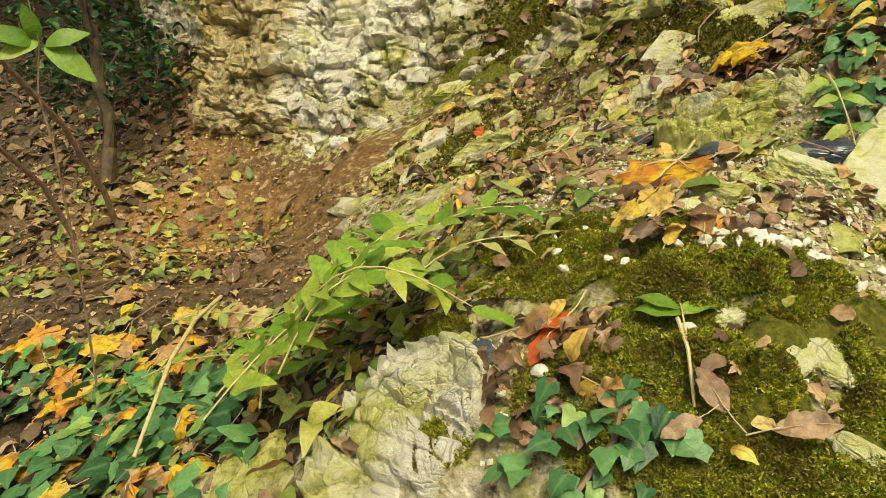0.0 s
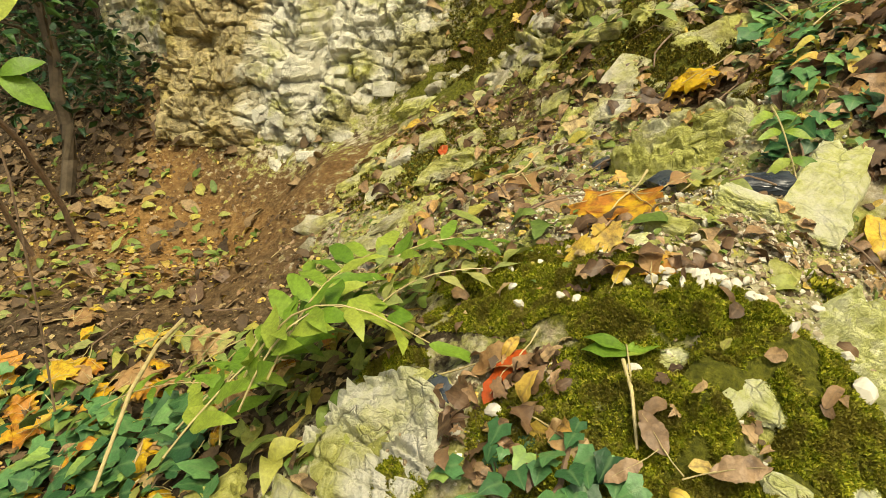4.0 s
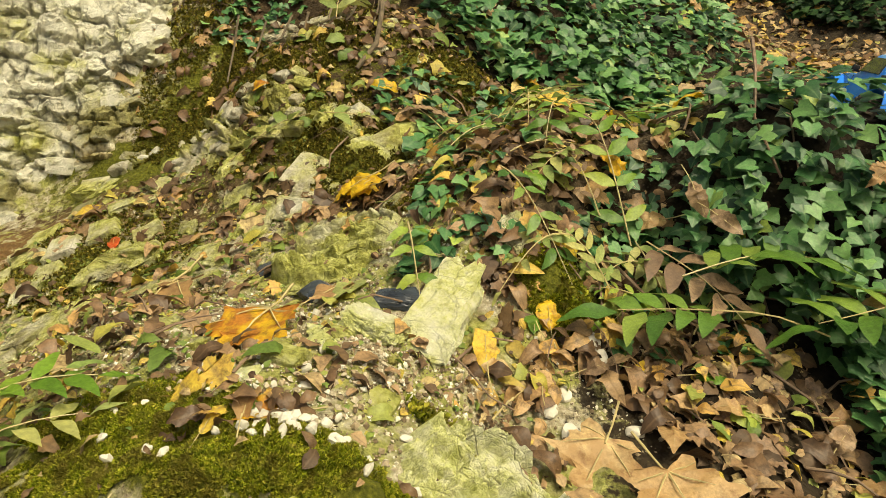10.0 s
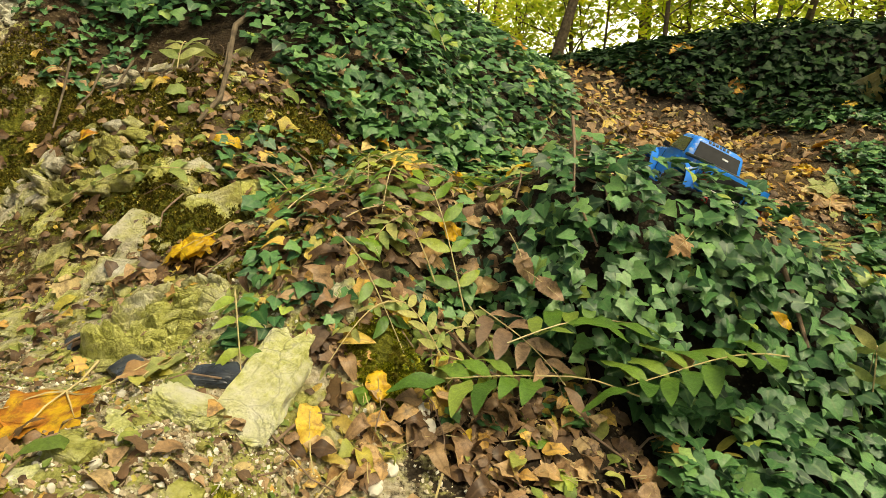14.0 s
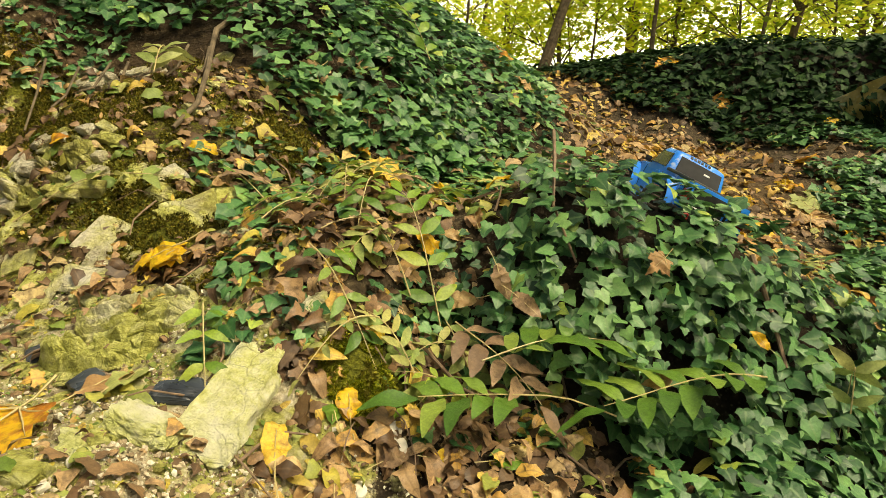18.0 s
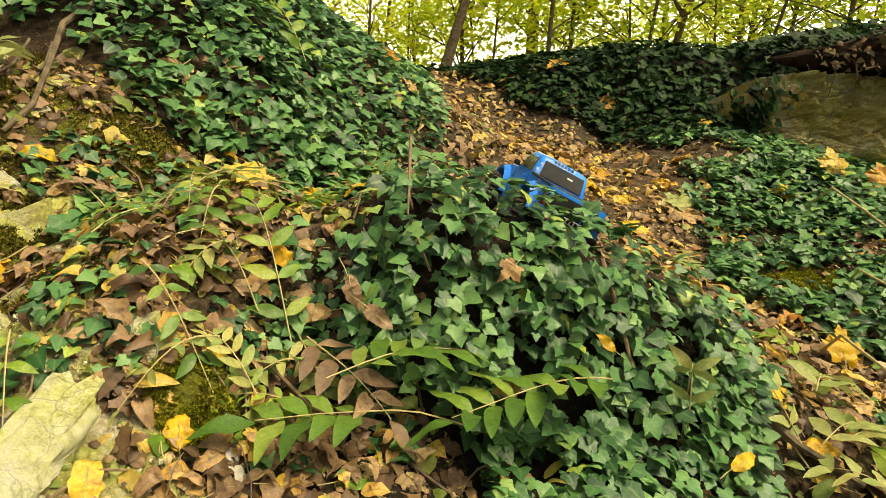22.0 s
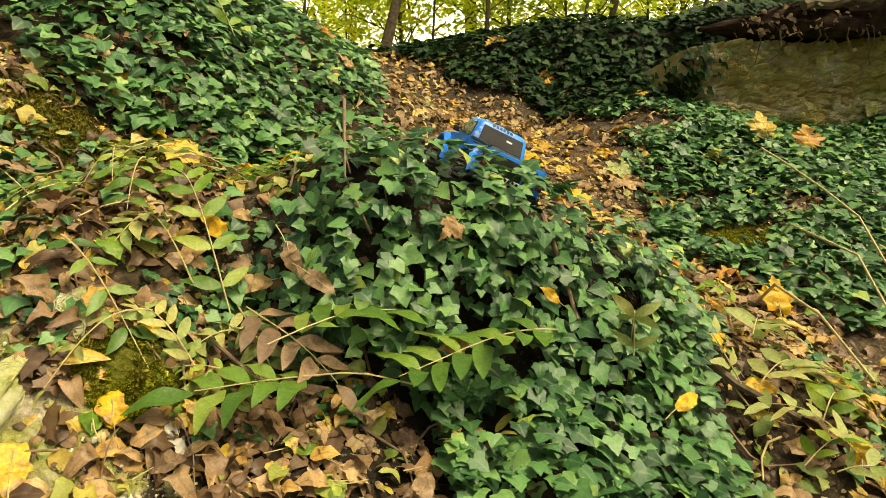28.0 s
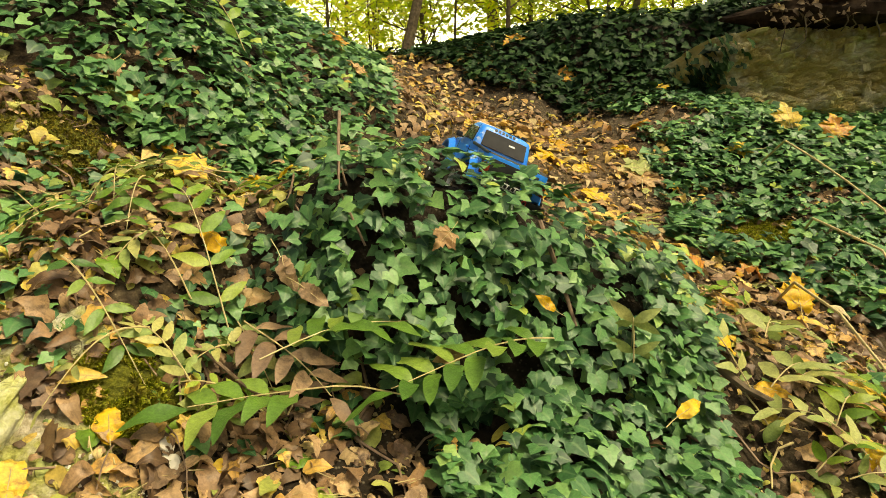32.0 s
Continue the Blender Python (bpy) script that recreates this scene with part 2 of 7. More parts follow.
M_IVY_LEAF = leaf_material("ivy_leaf", [(0, (0.022, 0.072, 0.026)), (0.45, (0.066, 0.175, 0.06)), (0.85, (0.13, 0.28, 0.092)), (1, (0.25, 0.37, 0.09))], 0.4, 0.14, spec=0.4, per_object=True, rib=VEIN)
# the same ivy in far darker colours: tree shade on the bank painted in
M_IVY_SHADE = leaf_material("shade_toned_ivy", [(0, (0.005, 0.018, 0.006)), (0.6, (0.015, 0.045, 0.014)), (1, (0.045, 0.095, 0.028))], 0.55, 0.1, spec=0.12, rib=(0.06, 0.1, 0.035))
M_LITTER = leaf_material("leaf_litter", [(0, (0.07, 0.042, 0.022)), (0.25, (0.15, 0.09, 0.045)), (0.5, (0.28, 0.17, 0.085)), (0.7, (0.43, 0.29, 0.15)), (0.84, (0.52, 0.4, 0.19)), (0.94, (0.62, 0.44, 0.06)), (1, (0.28, 0.32, 0.08))], 0.6, 0.12, (0.1, 0.06, 0.03), rib=(0.17, 0.11, 0.06))
M_LITTER_WARM = leaf_material("warm_litter", [(0, (0.065, 0.037, 0.02)), (0.3, (0.155, 0.09, 0.048)), (0.6, (0.29, 0.175, 0.095)), (0.8, (0.44, 0.29, 0.155)), (0.93, (0.54, 0.31, 0.08)), (1, (0.64, 0.46, 0.09))], 0.45, 0.15, (0.07, 0.04, 0.02), rib=(0.2, 0.13, 0.07))
# litter with few yellow leaves, its browns darkened to carry woodland shade
M_LITTER_DARK = leaf_material("shade_toned_litter", [(0, (0.05, 0.032, 0.018)), (0.4, (0.13, 0.085, 0.045)), (0.75, (0.26, 0.17, 0.085)), (0.96, (0.36, 0.26, 0.14)), (1, (0.5, 0.36, 0.08))], 0.7, 0.1, (0.08, 0.05, 0.025))
M_LITTER_GOLD = leaf_material("golden_litter", [(0, (0.14, 0.07, 0.03)), (0.3, (0.3, 0.16, 0.055)), (0.55, (0.5, 0.3, 0.08)), (0.78, (0.64, 0.45, 0.11)), (0.92, (0.7, 0.52, 0.15)), (1, (0.58, 0.48, 0.28))], 0.6, 0.2, (0.18, 0.09, 0.035))
M_GREENS = leaf_material("green_litter", [(0, (0.1, 0.17, 0.03)), (0.4, (0.2, 0.27, 0.06)), (0.7, (0.36, 0.38, 0.1)), (0.9, (0.5, 0.42, 0.08)), (1, (0.4, 0.24, 0.08))], 0.5, 0.25)
M_SPRIG = leaf_material("ash_leaflet", [(0, (0.09, 0.19, 0.02)), (0.5, (0.18, 0.31, 0.035)), (1, (0.36, 0.42, 0.07))], 0.42, 0.28, per_object=True)
M_SPRIG_DARK = leaf_material("dark_leaflet", [(0, (0.055, 0.13, 0.024)), (0.5, (0.12, 0.23, 0.036)), (1, (0.28, 0.36, 0.075))], 0.36, 0.22, per_object=True)
M_SPRIG_PALE = leaf_material("pale_leaflet", [(0, (0.24, 0.33, 0.09)), (0.6, (0.36, 0.4, 0.14)), (1, (0.46, 0.44, 0.15))], 0.5, 0.3, per_object=True)
M_BROWN = leaf_material("brown_leaflet", [(0, (0.16, 0.1, 0.06)), (1, (0.36, 0.24, 0.14))], 0.5, 0.12, (0.1, 0.06, 0.035), per_object=True)
M_YELLOW = leaf_material("yellow_leaf", [(0, (0.62, 0.36, 0.02)), (0.5, (0.72, 0.48, 0.03)), (1, (0.68, 0.5, 0.1))], 0.5, 0.25, (0.3, 0.14, 0.03), per_object=True)
M_ORANGE = leaf_material("orange_leaf", [(0, (0.42, 0.15, 0.025)), (1, (0.55, 0.25, 0.03))], 0.5, 0.2, (0.2, 0.08, 0.02), per_object=True, mottle=(0.72, 0.46, 0.03))
M_TAN = leaf_material("tan_leaf", [(0, (0.34, 0.2, 0.09)), (0.5, (0.48, 0.31, 0.14)), (1, (0.58, 0.43, 0.23))], 0.55, 0.2, (0.24, 0.12, 0.045), per_object=True, mottle=(0.42, 0.25, 0.1))
M_RED = leaf_material("red_leaf", [(0, (0.4, 0.06, 0.012)), (1, (0.52, 0.12, 0.02))], 0.38, 0.1, (0.28, 0.1, 0.03), per_object=True)
M_MOSS = leaf_material("moss", [(0, (0.098, 0.130, 0.010)), (0.45, (0.260, 0.305, 0.023)), (0.8, (0.468, 0.481, 0.046)), (1, (0.650, 0.585, 0.091))], 0.85, 0.28, (0.32, 0.28, 0.06), spec=0.15, mottle=(0.17, 0.14, 0.025))
M_MOSS_BROWN = leaf_material("brown_moss", [(0, (0.05, 0.05, 0.008)), (0.45, (0.13, 0.125, 0.018)), (0.8, (0.24, 0.21, 0.03)), (1, (0.4, 0.33, 0.06))], 0.85, 0.25, (0.14, 0.09, 0.03), spec=0.15)
M_BARK = plain_material("bark", (0.13, 0.1, 0.065), 0.9, scale=22, vary=0.5, bump=0.8, spec=0.2)
M_EARTH = plain_material("dark_earth", (0.035, 0.022, 0.014), 0.95, scale=20, vary=0.6, bump=1.0, spec=0.1)
M_TWIG = plain_material("twig", (0.2, 0.13, 0.08), 0.7, scale=60, vary=0.4)
M_STEM = plain_material("pale_stem", (0.46, 0.37, 0.17), 0.55, scale=50, vary=0.25)
M_CANOPY = leaf_material("autumn_canopy", [(0, (0.44, 0.58, 0.06)), (0.5, (0.68, 0.78, 0.1)), (0.85, (0.86, 0.88, 0.14)), (1, (0.9, 0.8, 0.12))], 0.6, 0.66, spec=0.3)
M_CANOPY_GREEN = leaf_material("green_canopy", [(0, (0.14, 0.24, 0.03)), (0.5, (0.34, 0.46, 0.05)), (1, (0.62, 0.68, 0.08))], 0.6, 0.6, spec=0.3)
M_HOLLY = leaf_material("evergreen", [(0, (0.012, 0.04, 0.014)), (0.7, (0.03, 0.08, 0.025)), (1, (0.07, 0.15, 0.03))], 0.35, 0.15)


# glowing wall for the white sky behind the wood; it also backlights the leaves
hz = Nodes("sky_glow", 1.0)
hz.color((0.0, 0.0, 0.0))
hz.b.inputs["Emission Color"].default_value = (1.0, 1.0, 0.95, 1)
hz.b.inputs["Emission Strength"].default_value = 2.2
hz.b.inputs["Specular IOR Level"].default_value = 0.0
M_SKY_GLOW = hz.m

# ---- numpy helpers: noise, ground ----


def lattice(ix, iy, seed):
    v = np.sin(ix * 127.1 + iy * 311.7 + seed * 74.7) * 43758.5453
    return v - np.floor(v)


def vnoise(x, y, seed=0):
    ix, iy = np.floor(x), np.floor(y)
    u, v = x - ix, y - iy
    u, v = u * u * (3 - 2 * u), v * v * (3 - 2 * v)
    a = lattice(ix, iy, seed) * (1 - u) + lattice(ix + 1, iy, seed) * u
    b = lattice(ix, iy + 1, seed) * (1 - u) + lattice(ix + 1, iy + 1, seed) * u
    return a * (1 - v) + b * v - 0.5


def fbm(x, y, octaves=4, seed=0):
    return sum(vnoise(x * 2**k, y * 2**k, seed + k) / 2**k for k in range(octaves))


def blocky(x, y, seed=0):
    """Flat-topped broken cells with sunk joints, between -1 and 1."""
    best, second, val = np.full(np.shape(x), 9.0), np.full(np.shape(x), 9.0), np.zeros(np.shape(x))
    ix, iy = np.floor(x), np.floor(y)
    for i in (-1, 0, 1):
        for j in (-1, 0, 1):
            cx, cy = ix + i, iy + j
            px, py = cx + lattice(cx, cy, seed), cy + lattice(cx, cy, seed + 5)
            d = np.hypot(px - x, py - y)
            val = np.where(d < best, lattice(cx, cy, seed + 9) * 2 - 1, val)
            second = np.where(d < best, best, np.minimum(second, d))
            best = np.minimum(best, d)
    return val * 0.6 + np.clip((second - best) * 5, 0, 1) * 0.5 - 0.3


# The lie of the land: a tilted plane, scarps (x0, y0, x1, y1, width, rise) and mounds (x, y, height) of four sizes.
PLANE = (0.504, 0.009, 0.171)
SCARPS = [
    (5.20, 4.10, 3.40, 4.72, 0.16, 0.235),
    (3.40, 4.72, 2.20, 5.20, 0.22, 0.268),
    (2.20, 5.20, 0.90, 6.30, 0.22, -0.017),
    (-1.25, 2.05, -1.90, 1.72, 0.14, 0.149),
    (-1.90, 1.72, -3.20, 1.50, 0.20, 0.096),
    (1.15, 1.22, 0.20, 1.18, 0.12, 0.106),
    (-0.15, 2.15, -1.20, 2.00, 0.14, -0.086),
    (0.60, 2.95, -0.15, 2.15, 0.16, 0.072),
    (-0.25, 0.30, -1.10, 0.20, 0.10, -0.016),
    (2.90, 2.90, 1.90, 2.30, 0.15, -0.034),
]
WIDE = (2.80, [
    (-0.19, 1.52, -0.014), (2.08, 5.59, -0.218), (1.54, 3.35, -0.809), (4.22, 4.22, 1.256), (-3.00, 9.00, 0.285), (-2.00, 6.00, 0.383),
    (0.00, 8.00, -0.064), (4.00, 8.00, 0.337), (5.50, 2.00, -0.627), (3.50, 0.50, -0.266), (-5.00, 6.00, 0.238), (-8.00, 2.00, 0.073),
    (0.00, 12.00, -0.341), (5.00, 12.00, -0.287), (-6.00, 12.00, -0.141), (8.00, 9.00, 0.080), (8.00, -1.00, -0.099), (-8.00, 8.00, 0.142),
    (-6.00, -2.00, 0.074), (0.00, -3.00, -0.105), (4.00, -3.00, -0.079), (-3.00, -4.00, 0.236), (-4.00, 3.60, 0.431), (-3.30, 1.50, -0.522),
    (1.70, 9.70, -0.351), (-1.50, 3.60, 1.164), (1.00, -0.80, -0.275),
])
BROAD = (0.90, [
    (-0.19, 1.52, -0.227), (-0.93, 0.27, -0.097), (2.08, 5.59, 0.095), (0.86, 1.41, 0.265), (3.54, 4.67, -0.213), (-1.49, 1.54, -0.149),
    (1.54, 3.35, -0.021), (2.55, 3.20, -0.055), (-2.27, 2.22, -0.454), (0.44, 2.90, 0.028), (-0.97, 2.32, 0.232), (0.86, 5.41, -0.174),
    (1.61, 4.64, -0.367), (1.71, 2.49, -0.117), (2.69, 4.95, -0.077), (4.22, 4.22, -0.425), (-2.00, 6.00, -0.249), (4.50, 6.00, -0.109),
    (3.50, 0.50, 0.030), (4.50, 2.60, -0.116), (3.60, 3.10, -0.261), (3.20, 2.40, -0.048), (-1.90, 0.50, -0.108), (2.60, 1.50, -0.034),
    (-3.30, 1.50, -0.097), (-1.50, 3.60, -0.011), (0.20, 4.60, -0.028), (-0.40, 6.00, -0.126), (-2.80, 2.90, 0.291), (1.50, 0.80, -0.190),
    (0.60, 0.40, 0.150), (3.55, 3.75, -0.150),
])
NEAR = (0.40, [
    (-0.19, 1.52, 0.064), (-0.19, 1.17, 0.067), (-0.93, 0.27, 0.136), (-0.40, 0.37, 0.101), (-0.73, 1.15, 0.008), (-0.25, 1.99, -0.107),
    (0.41, 1.19, 0.003), (0.86, 1.41, 0.068), (-0.49, 1.75, 0.087), (-1.49, 1.54, 0.063), (0.85, 1.06, 0.024), (1.42, 1.23, 0.024),
    (-2.01, 1.74, -0.044), (-0.17, 0.74, -0.001), (-1.59, 1.96, -0.151), (-1.23, 1.79, 0.042), (-1.12, 2.23, -0.202), (-1.00, 1.44, -0.099),
    (-1.38, 1.04, 0.034), (-1.04, 1.01, 0.067), (-0.68, 0.76, 0.206), (-2.16, 1.11, -0.184), (0.08, 2.62, -0.186), (-0.26, 2.50, 0.178),
    (-1.60, 0.70, -0.090), (-1.90, 0.50, 0.084), (-1.70, 2.60, 0.092), (1.50, 0.80, 0.064), (1.20, 0.20, -0.075), (0.90, 0.70, -0.070),
    (0.60, 0.40, -0.004), (-1.40, 0.30, -0.016),
])
FINE = (0.22, [
    (0.10, 1.29, -0.103), (-0.02, 1.44, 0.137), (0.24, 1.43, 0.206), (-0.19, 1.17, 0.036), (0.41, 1.19, 0.021), (-0.02, 0.91, -0.029),
    (-0.19, 1.52, 0.038), (-0.31, 1.02, 0.014), (-0.36, 1.26, 0.113), (-0.17, 0.74, -0.039), (0.59, 1.46, 0.096), (-0.39, 1.47, -0.064),
    (0.70, 1.21, 0.018), (-0.53, 1.34, -0.027), (-0.18, 1.81, -0.039), (-0.44, 0.75, 0.052), (0.30, 0.50, 0.019), (-0.57, 0.91, -0.057),
    (-0.02, 1.93, 0.059), (0.85, 1.06, -0.038), (-0.25, 0.51, 0.051), (0.86, 1.41, 0.044), (-0.49, 1.75, -0.069), (-0.73, 1.15, -0.020),
    (-0.25, 1.99, -0.006), (-0.10, 0.35, -0.064), (-0.51, 0.54, 0.002), (0.60, 0.40, -0.034), (0.90, 0.70, 0.036), (1.04, 1.32, -0.074),
    (-0.40, 0.37, 0.072), (-0.75, 0.58, -0.020), (-0.58, 0.26, 0.019),
    (0.72, 1.64, -0.100), (0.54, 1.63, 0.011), (0.75, 1.95, -0.028), (0.54, 1.95, 0.055), (0.75, 1.34, 0.005), (0.74, 1.5, -0.035),
])
TINY = (0.15, [
    (0.45, 1.29, 0.030), (0.40, 1.19, -0.114), (0.61, 1.21, -0.057), (0.81, 1.15, -0.018), (0.15, 1.21, -0.100), (0.21, 1.12, 0.049), (0.24, 1.31, 0.032), (0.39, 1.44, -0.018), (-0.28, 2.04, -0.090),
])
CREST = ([-1.6, -0.7, -0.26, 0.05, 0.5, 1.1, 1.7, 2.3, 3.2, 4.5, 8.0], [9.0, 2.1, 1.7, 1.45, 1.42, 1.45, 1.53, 1.6, 1.66, 1.72, 1.85])


def ground_base(x, y):
    x, y = np.asarray(x, float), np.asarray(y, float)
    yc = np.where(y > 9, 9 + 3 * np.tanh((y - 9) / 3), np.where(y < -2, -2 + 2 * np.tanh((y + 2) / 2), y))
    z = PLANE[0] + PLANE[1] * 12 * np.tanh(x / 12) + PLANE[2] * yc
    for x0, y0, x1, y1, wd, h in SCARPS:
        d = math.hypot(x1 - x0, y1 - y0)
        ux, uy = (x1 - x0) / d, (y1 - y0) / d
        al, ac = (x - x0) * ux + (y - y0) * uy, (x - x0) * uy - (y - y0) * ux
        e = np.clip(np.minimum(al, d - al) / 0.35 + 0.5, 0, 1)
        z = z + h * e * e * (3 - 2 * e) * np.tanh(ac / wd) * np.exp(-((ac / 1.2) ** 2))
    far = np.clip((-x - 4.2) / 7, 0, 1)
    z = z + 3.0 * far * far * (3 - 2 * far)
    for r, rows in (WIDE, BROAD, NEAR, FINE, TINY):
        for a, b, h in rows:
            z = z + h * np.exp(-((x - a) ** 2 + (y - b) ** 2) / r**2)
    # the land levels off behind the crest of the hill, the saddle and the bank
    w = np.clip((y - 3.6) / 0.7, 0, 1)
    over = (z - np.interp(x, CREST[0], CREST[1])) / 0.05
    return z - w * w * (3 - 2 * w) * 0.05 * np.where(over > 30, over, np.log1p(np.exp(np.minimum(over, 30))))


def spots(x, y, rows):
    return np.clip(sum(k * np.exp(-(((x - a) / rx) ** 2 + ((y - b) / ry) ** 2)) for a, b, rx, ry, k in rows), 0, 1)


# plan of the surfaces: centre, half sizes, amount
CHALK_AT = [(-0.335, 0.42, 0.05, 0.06, 1.2), (-0.425, 0.465, 0.05, 0.05, 1.2), (-0.55, 0.82, 0.42, 0.34, 1.2), (-0.3, 0.6, 0.22, 0.28, 1.1), (-1.0, 0.95, 0.4, 0.28, 1.0), (-0.7, 0.3, 0.25, 0.12, 0.9), (-2.2, 1.95, 0.8, 0.5, 1.1), (-1.3, 2.0, 0.35, 0.3, 0.15),
            (-1.2, 1.2, 0.5, 0.3, 0.55), (4.0, 4.35, 0.75, 0.32, 0.3), (-0.2, 0.65, 0.12, 0.2, 0.6), (-0.6, 1.1, 0.2, 0.15, 0.7), (-0.8, 1.8, 0.5, 0.4, 0.15)]
MOSS_AT = [(-0.69, 0.27, 0.05, 0.03, 0.6), (-0.95, 2.0, 0.35, 0.3, 0.35), (-1.35, 1.98, 0.2, 0.3, 0.5), (-0.335, 0.42, 0.025, 0.04, -1.6), (-0.425, 0.465, 0.03, 0.03, -1.6), (-0.22, 0.6, 0.09, 0.12, -0.8), (-0.85, 1.5, 0.75, 0.45, 0.22), (-1.3, 1.3, 0.5, 0.3, 0.2), (-0.67, 0.58, 0.14, 0.085, 1.1), (-0.4, 0.5, 0.16, 0.07, 0.95), (-0.31, 0.44, 0.12, 0.09, 1.0), (-0.11, 1.06, 0.1, 0.07, 1.1), (-0.62, 1.52, 0.2, 0.1, 0.7), (-0.9, 1.7, 0.25, 0.2, 0.3), (-0.8, 0.43, 0.06, 0.035, 0.9), (-0.78, 0.3, 0.1, 0.1, -0.8),
           (-0.3, 1.9, 0.3, 0.15, 0.7), (-1.2, 1.25, 0.2, 0.14, 0.4), (2.1, 2.45, 0.2, 0.15, 0.9), (-1.5, 1.72, 0.3, 0.14, 0.7), (-0.25, 0.7, 0.08, 0.04, 0.8), (-0.4, 0.33, 0.28, 0.12, 0.8), (-2.5, 1.75, 0.25, 0.3, 0.5)]
# soil painted near black for shade under ivy and in the hollow; elsewhere dark earth
SOIL_SHADE_AT = [(-0.28, 2.05, 0.12, 0.1, 1.3), (-0.9, 1.95, 0.6, 0.35, 0.6), (0.0, 1.0, 0.3, 0.3, 0.5), (0.6, 1.25, 0.55, 0.5, 1.5), (-0.4, 3.0, 1.2, 0.9, 1.3), (2.8, 5.4, 1.6, 1.0, 1.3), (3.0, 3.1, 1.0, 0.7, 1.2), (-1.5, 0.25, 0.5, 0.25, 0.7)]
RUST_AT = [(-0.7, 2.1, 0.7, 0.3, 0.7), (-1.5, 1.45, 0.5, 0.2, 0.5), (-2.3, 1.05, 0.75, 0.4, 1.0), (-2.7, 1.7, 0.25, 0.4, 0.7), (1.7, 3.3, 0.5, 0.5, 0.25)]


def relief(x, y):
    near = np.exp(-(np.hypot(x - 0.2, y - 1.5) / 3.2) ** 4)
    c = spots(x, y, CHALK_AT)
    m = spots(x, y, MOSS_AT)
    r = 0.03 * fbm(x * 5, y * 5, 5, 3) * near + 0.12 * fbm(x * 0.9, y * 0.9, 3, 8) * (1 - near)
    r += near * c * (1 - 0.7 * m) * (0.014 * blocky(x * 9 + 0.6 * fbm(x * 4, y * 4, 2, 2), y * 9, 4) + 0.006 * blocky(x * 26, y * 26, 7))
    return r + near * m * (0.008 + 0.055 * np.abs(fbm(x * 10, y * 10, 3, 11)) + 0.022 * fbm(x * 24, y * 24, 2, 13))


def ground_z(x, y):
    return ground_base(x, y) + relief(np.asarray(x, float), np.asarray(y, float))


def ground_n(x, y, e=0.02):
    n = np.stack([ground_base(x - e, y) - ground_base(x + e, y), ground_base(x, y - e) - ground_base(x, y + e), np.full(np.shape(x), 2 * e)], -1)
    return n / np.linalg.norm(n, axis=-1, keepdims=True)


def mesh_object(name, verts, faces, mat, parent=None, smooth=True, attrs=None):
    me = bpy.data.meshes.new(name)
    me.from_pydata(np.asarray(verts).tolist(), [], np.asarray(faces).tolist() if isinstance(faces, np.ndarray) else faces)
    if smooth:
        me.polygons.foreach_set("use_smooth", np.ones(len(me.polygons), bool))
    for key, values in (attrs or {}).items():
        me.attributes.new(key, "FLOAT", "POINT").data.foreach_set("value", np.asarray(values, np.float32))
    me.materials.append(mat)
    ob = new(name, me)
    ob.parent = parent
    return ob


def axis(fine0, fine1, step, out0, out1, grow=1.13):
    mid = list(np.arange(fine0, fine1 + step / 2, step))
    hi, lo, d = [mid[-1]], [mid[0]], step
    while hi[-1] < out1:
        d *= grow
        hi.append(hi[-1] + d)
    d = step
    while lo[-1] > out0:
        d *= grow
        lo.append(lo[-1] - d)
    return np.array(lo[:0:-1] + mid + hi[1:])


gx, gy = axis(-1.7, 1.5, 0.011, -400, 400), axis(0.1, 2.3, 0.011, -400, 400)
GX, GY = np.meshgrid(gx, gy)
X, Y = GX.ravel(), GY.ravel()
nx, ny = len(gx), len(gy)
i0 = (np.arange(ny - 1)[:, None] * nx + np.arange(nx - 1)[None]).ravel()
quads = np.stack([i0, i0 + 1, i0 + nx + 1, i0 + nx], 1)
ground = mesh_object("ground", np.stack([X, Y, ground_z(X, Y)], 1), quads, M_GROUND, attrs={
    "moss": spots(X, Y, MOSS_AT), "chalk": spots(X, Y, CHALK_AT), "rust": spots(X, Y, RUST_AT), "soil_shade": spots(X, Y, SOIL_SHADE_AT)})
tagged(ground, "steep woodland slope of soil, chalk rubble and moss", "ground", kind="structure")

# ---- shapes ----


def part(name, bm, mat, parent=None, label="", smooth=True, at=None):
    me = bpy.data.meshes.new(name)
    bmesh.ops.recalc_face_normals(bm, faces=bm.faces)
    bm.to_mesh(me)
    bm.free()
    if smooth:
        me.polygons.foreach_set("use_smooth", np.ones(len(me.polygons), bool))
        me.set_sharp_from_angle(angle=radians(38))
    me.materials.append(mat)
    ob = new(name, me)
    ob.parent = parent
    if at is not None:
        ob.matrix_basis = at
    return tagged(ob, label)


def box(bm, c, s, bevel=0.0, rot=None, taper=1.0):
    v = bmesh.ops.create_cube(bm, size=1)["verts"]
    for p in v:
        k = taper if p.co.z > 0 else 1.0
        p.co = Vector((p.co.x * s[0] * k, p.co.y * s[1] * k, p.co.z * s[2]))
    if bevel:
        e = list({e for p in v for e in p.link_edges})
        v = list({p for f in bmesh.ops.bevel(bm, geom=e, offset=bevel, segments=2, affect="EDGES", profile=0.6)["faces"] for p in f.verts} | {p for p in v if p.is_valid})
    for p in v:
        p.co = (rot @ p.co if rot else p.co) + Vector(c)
    return v


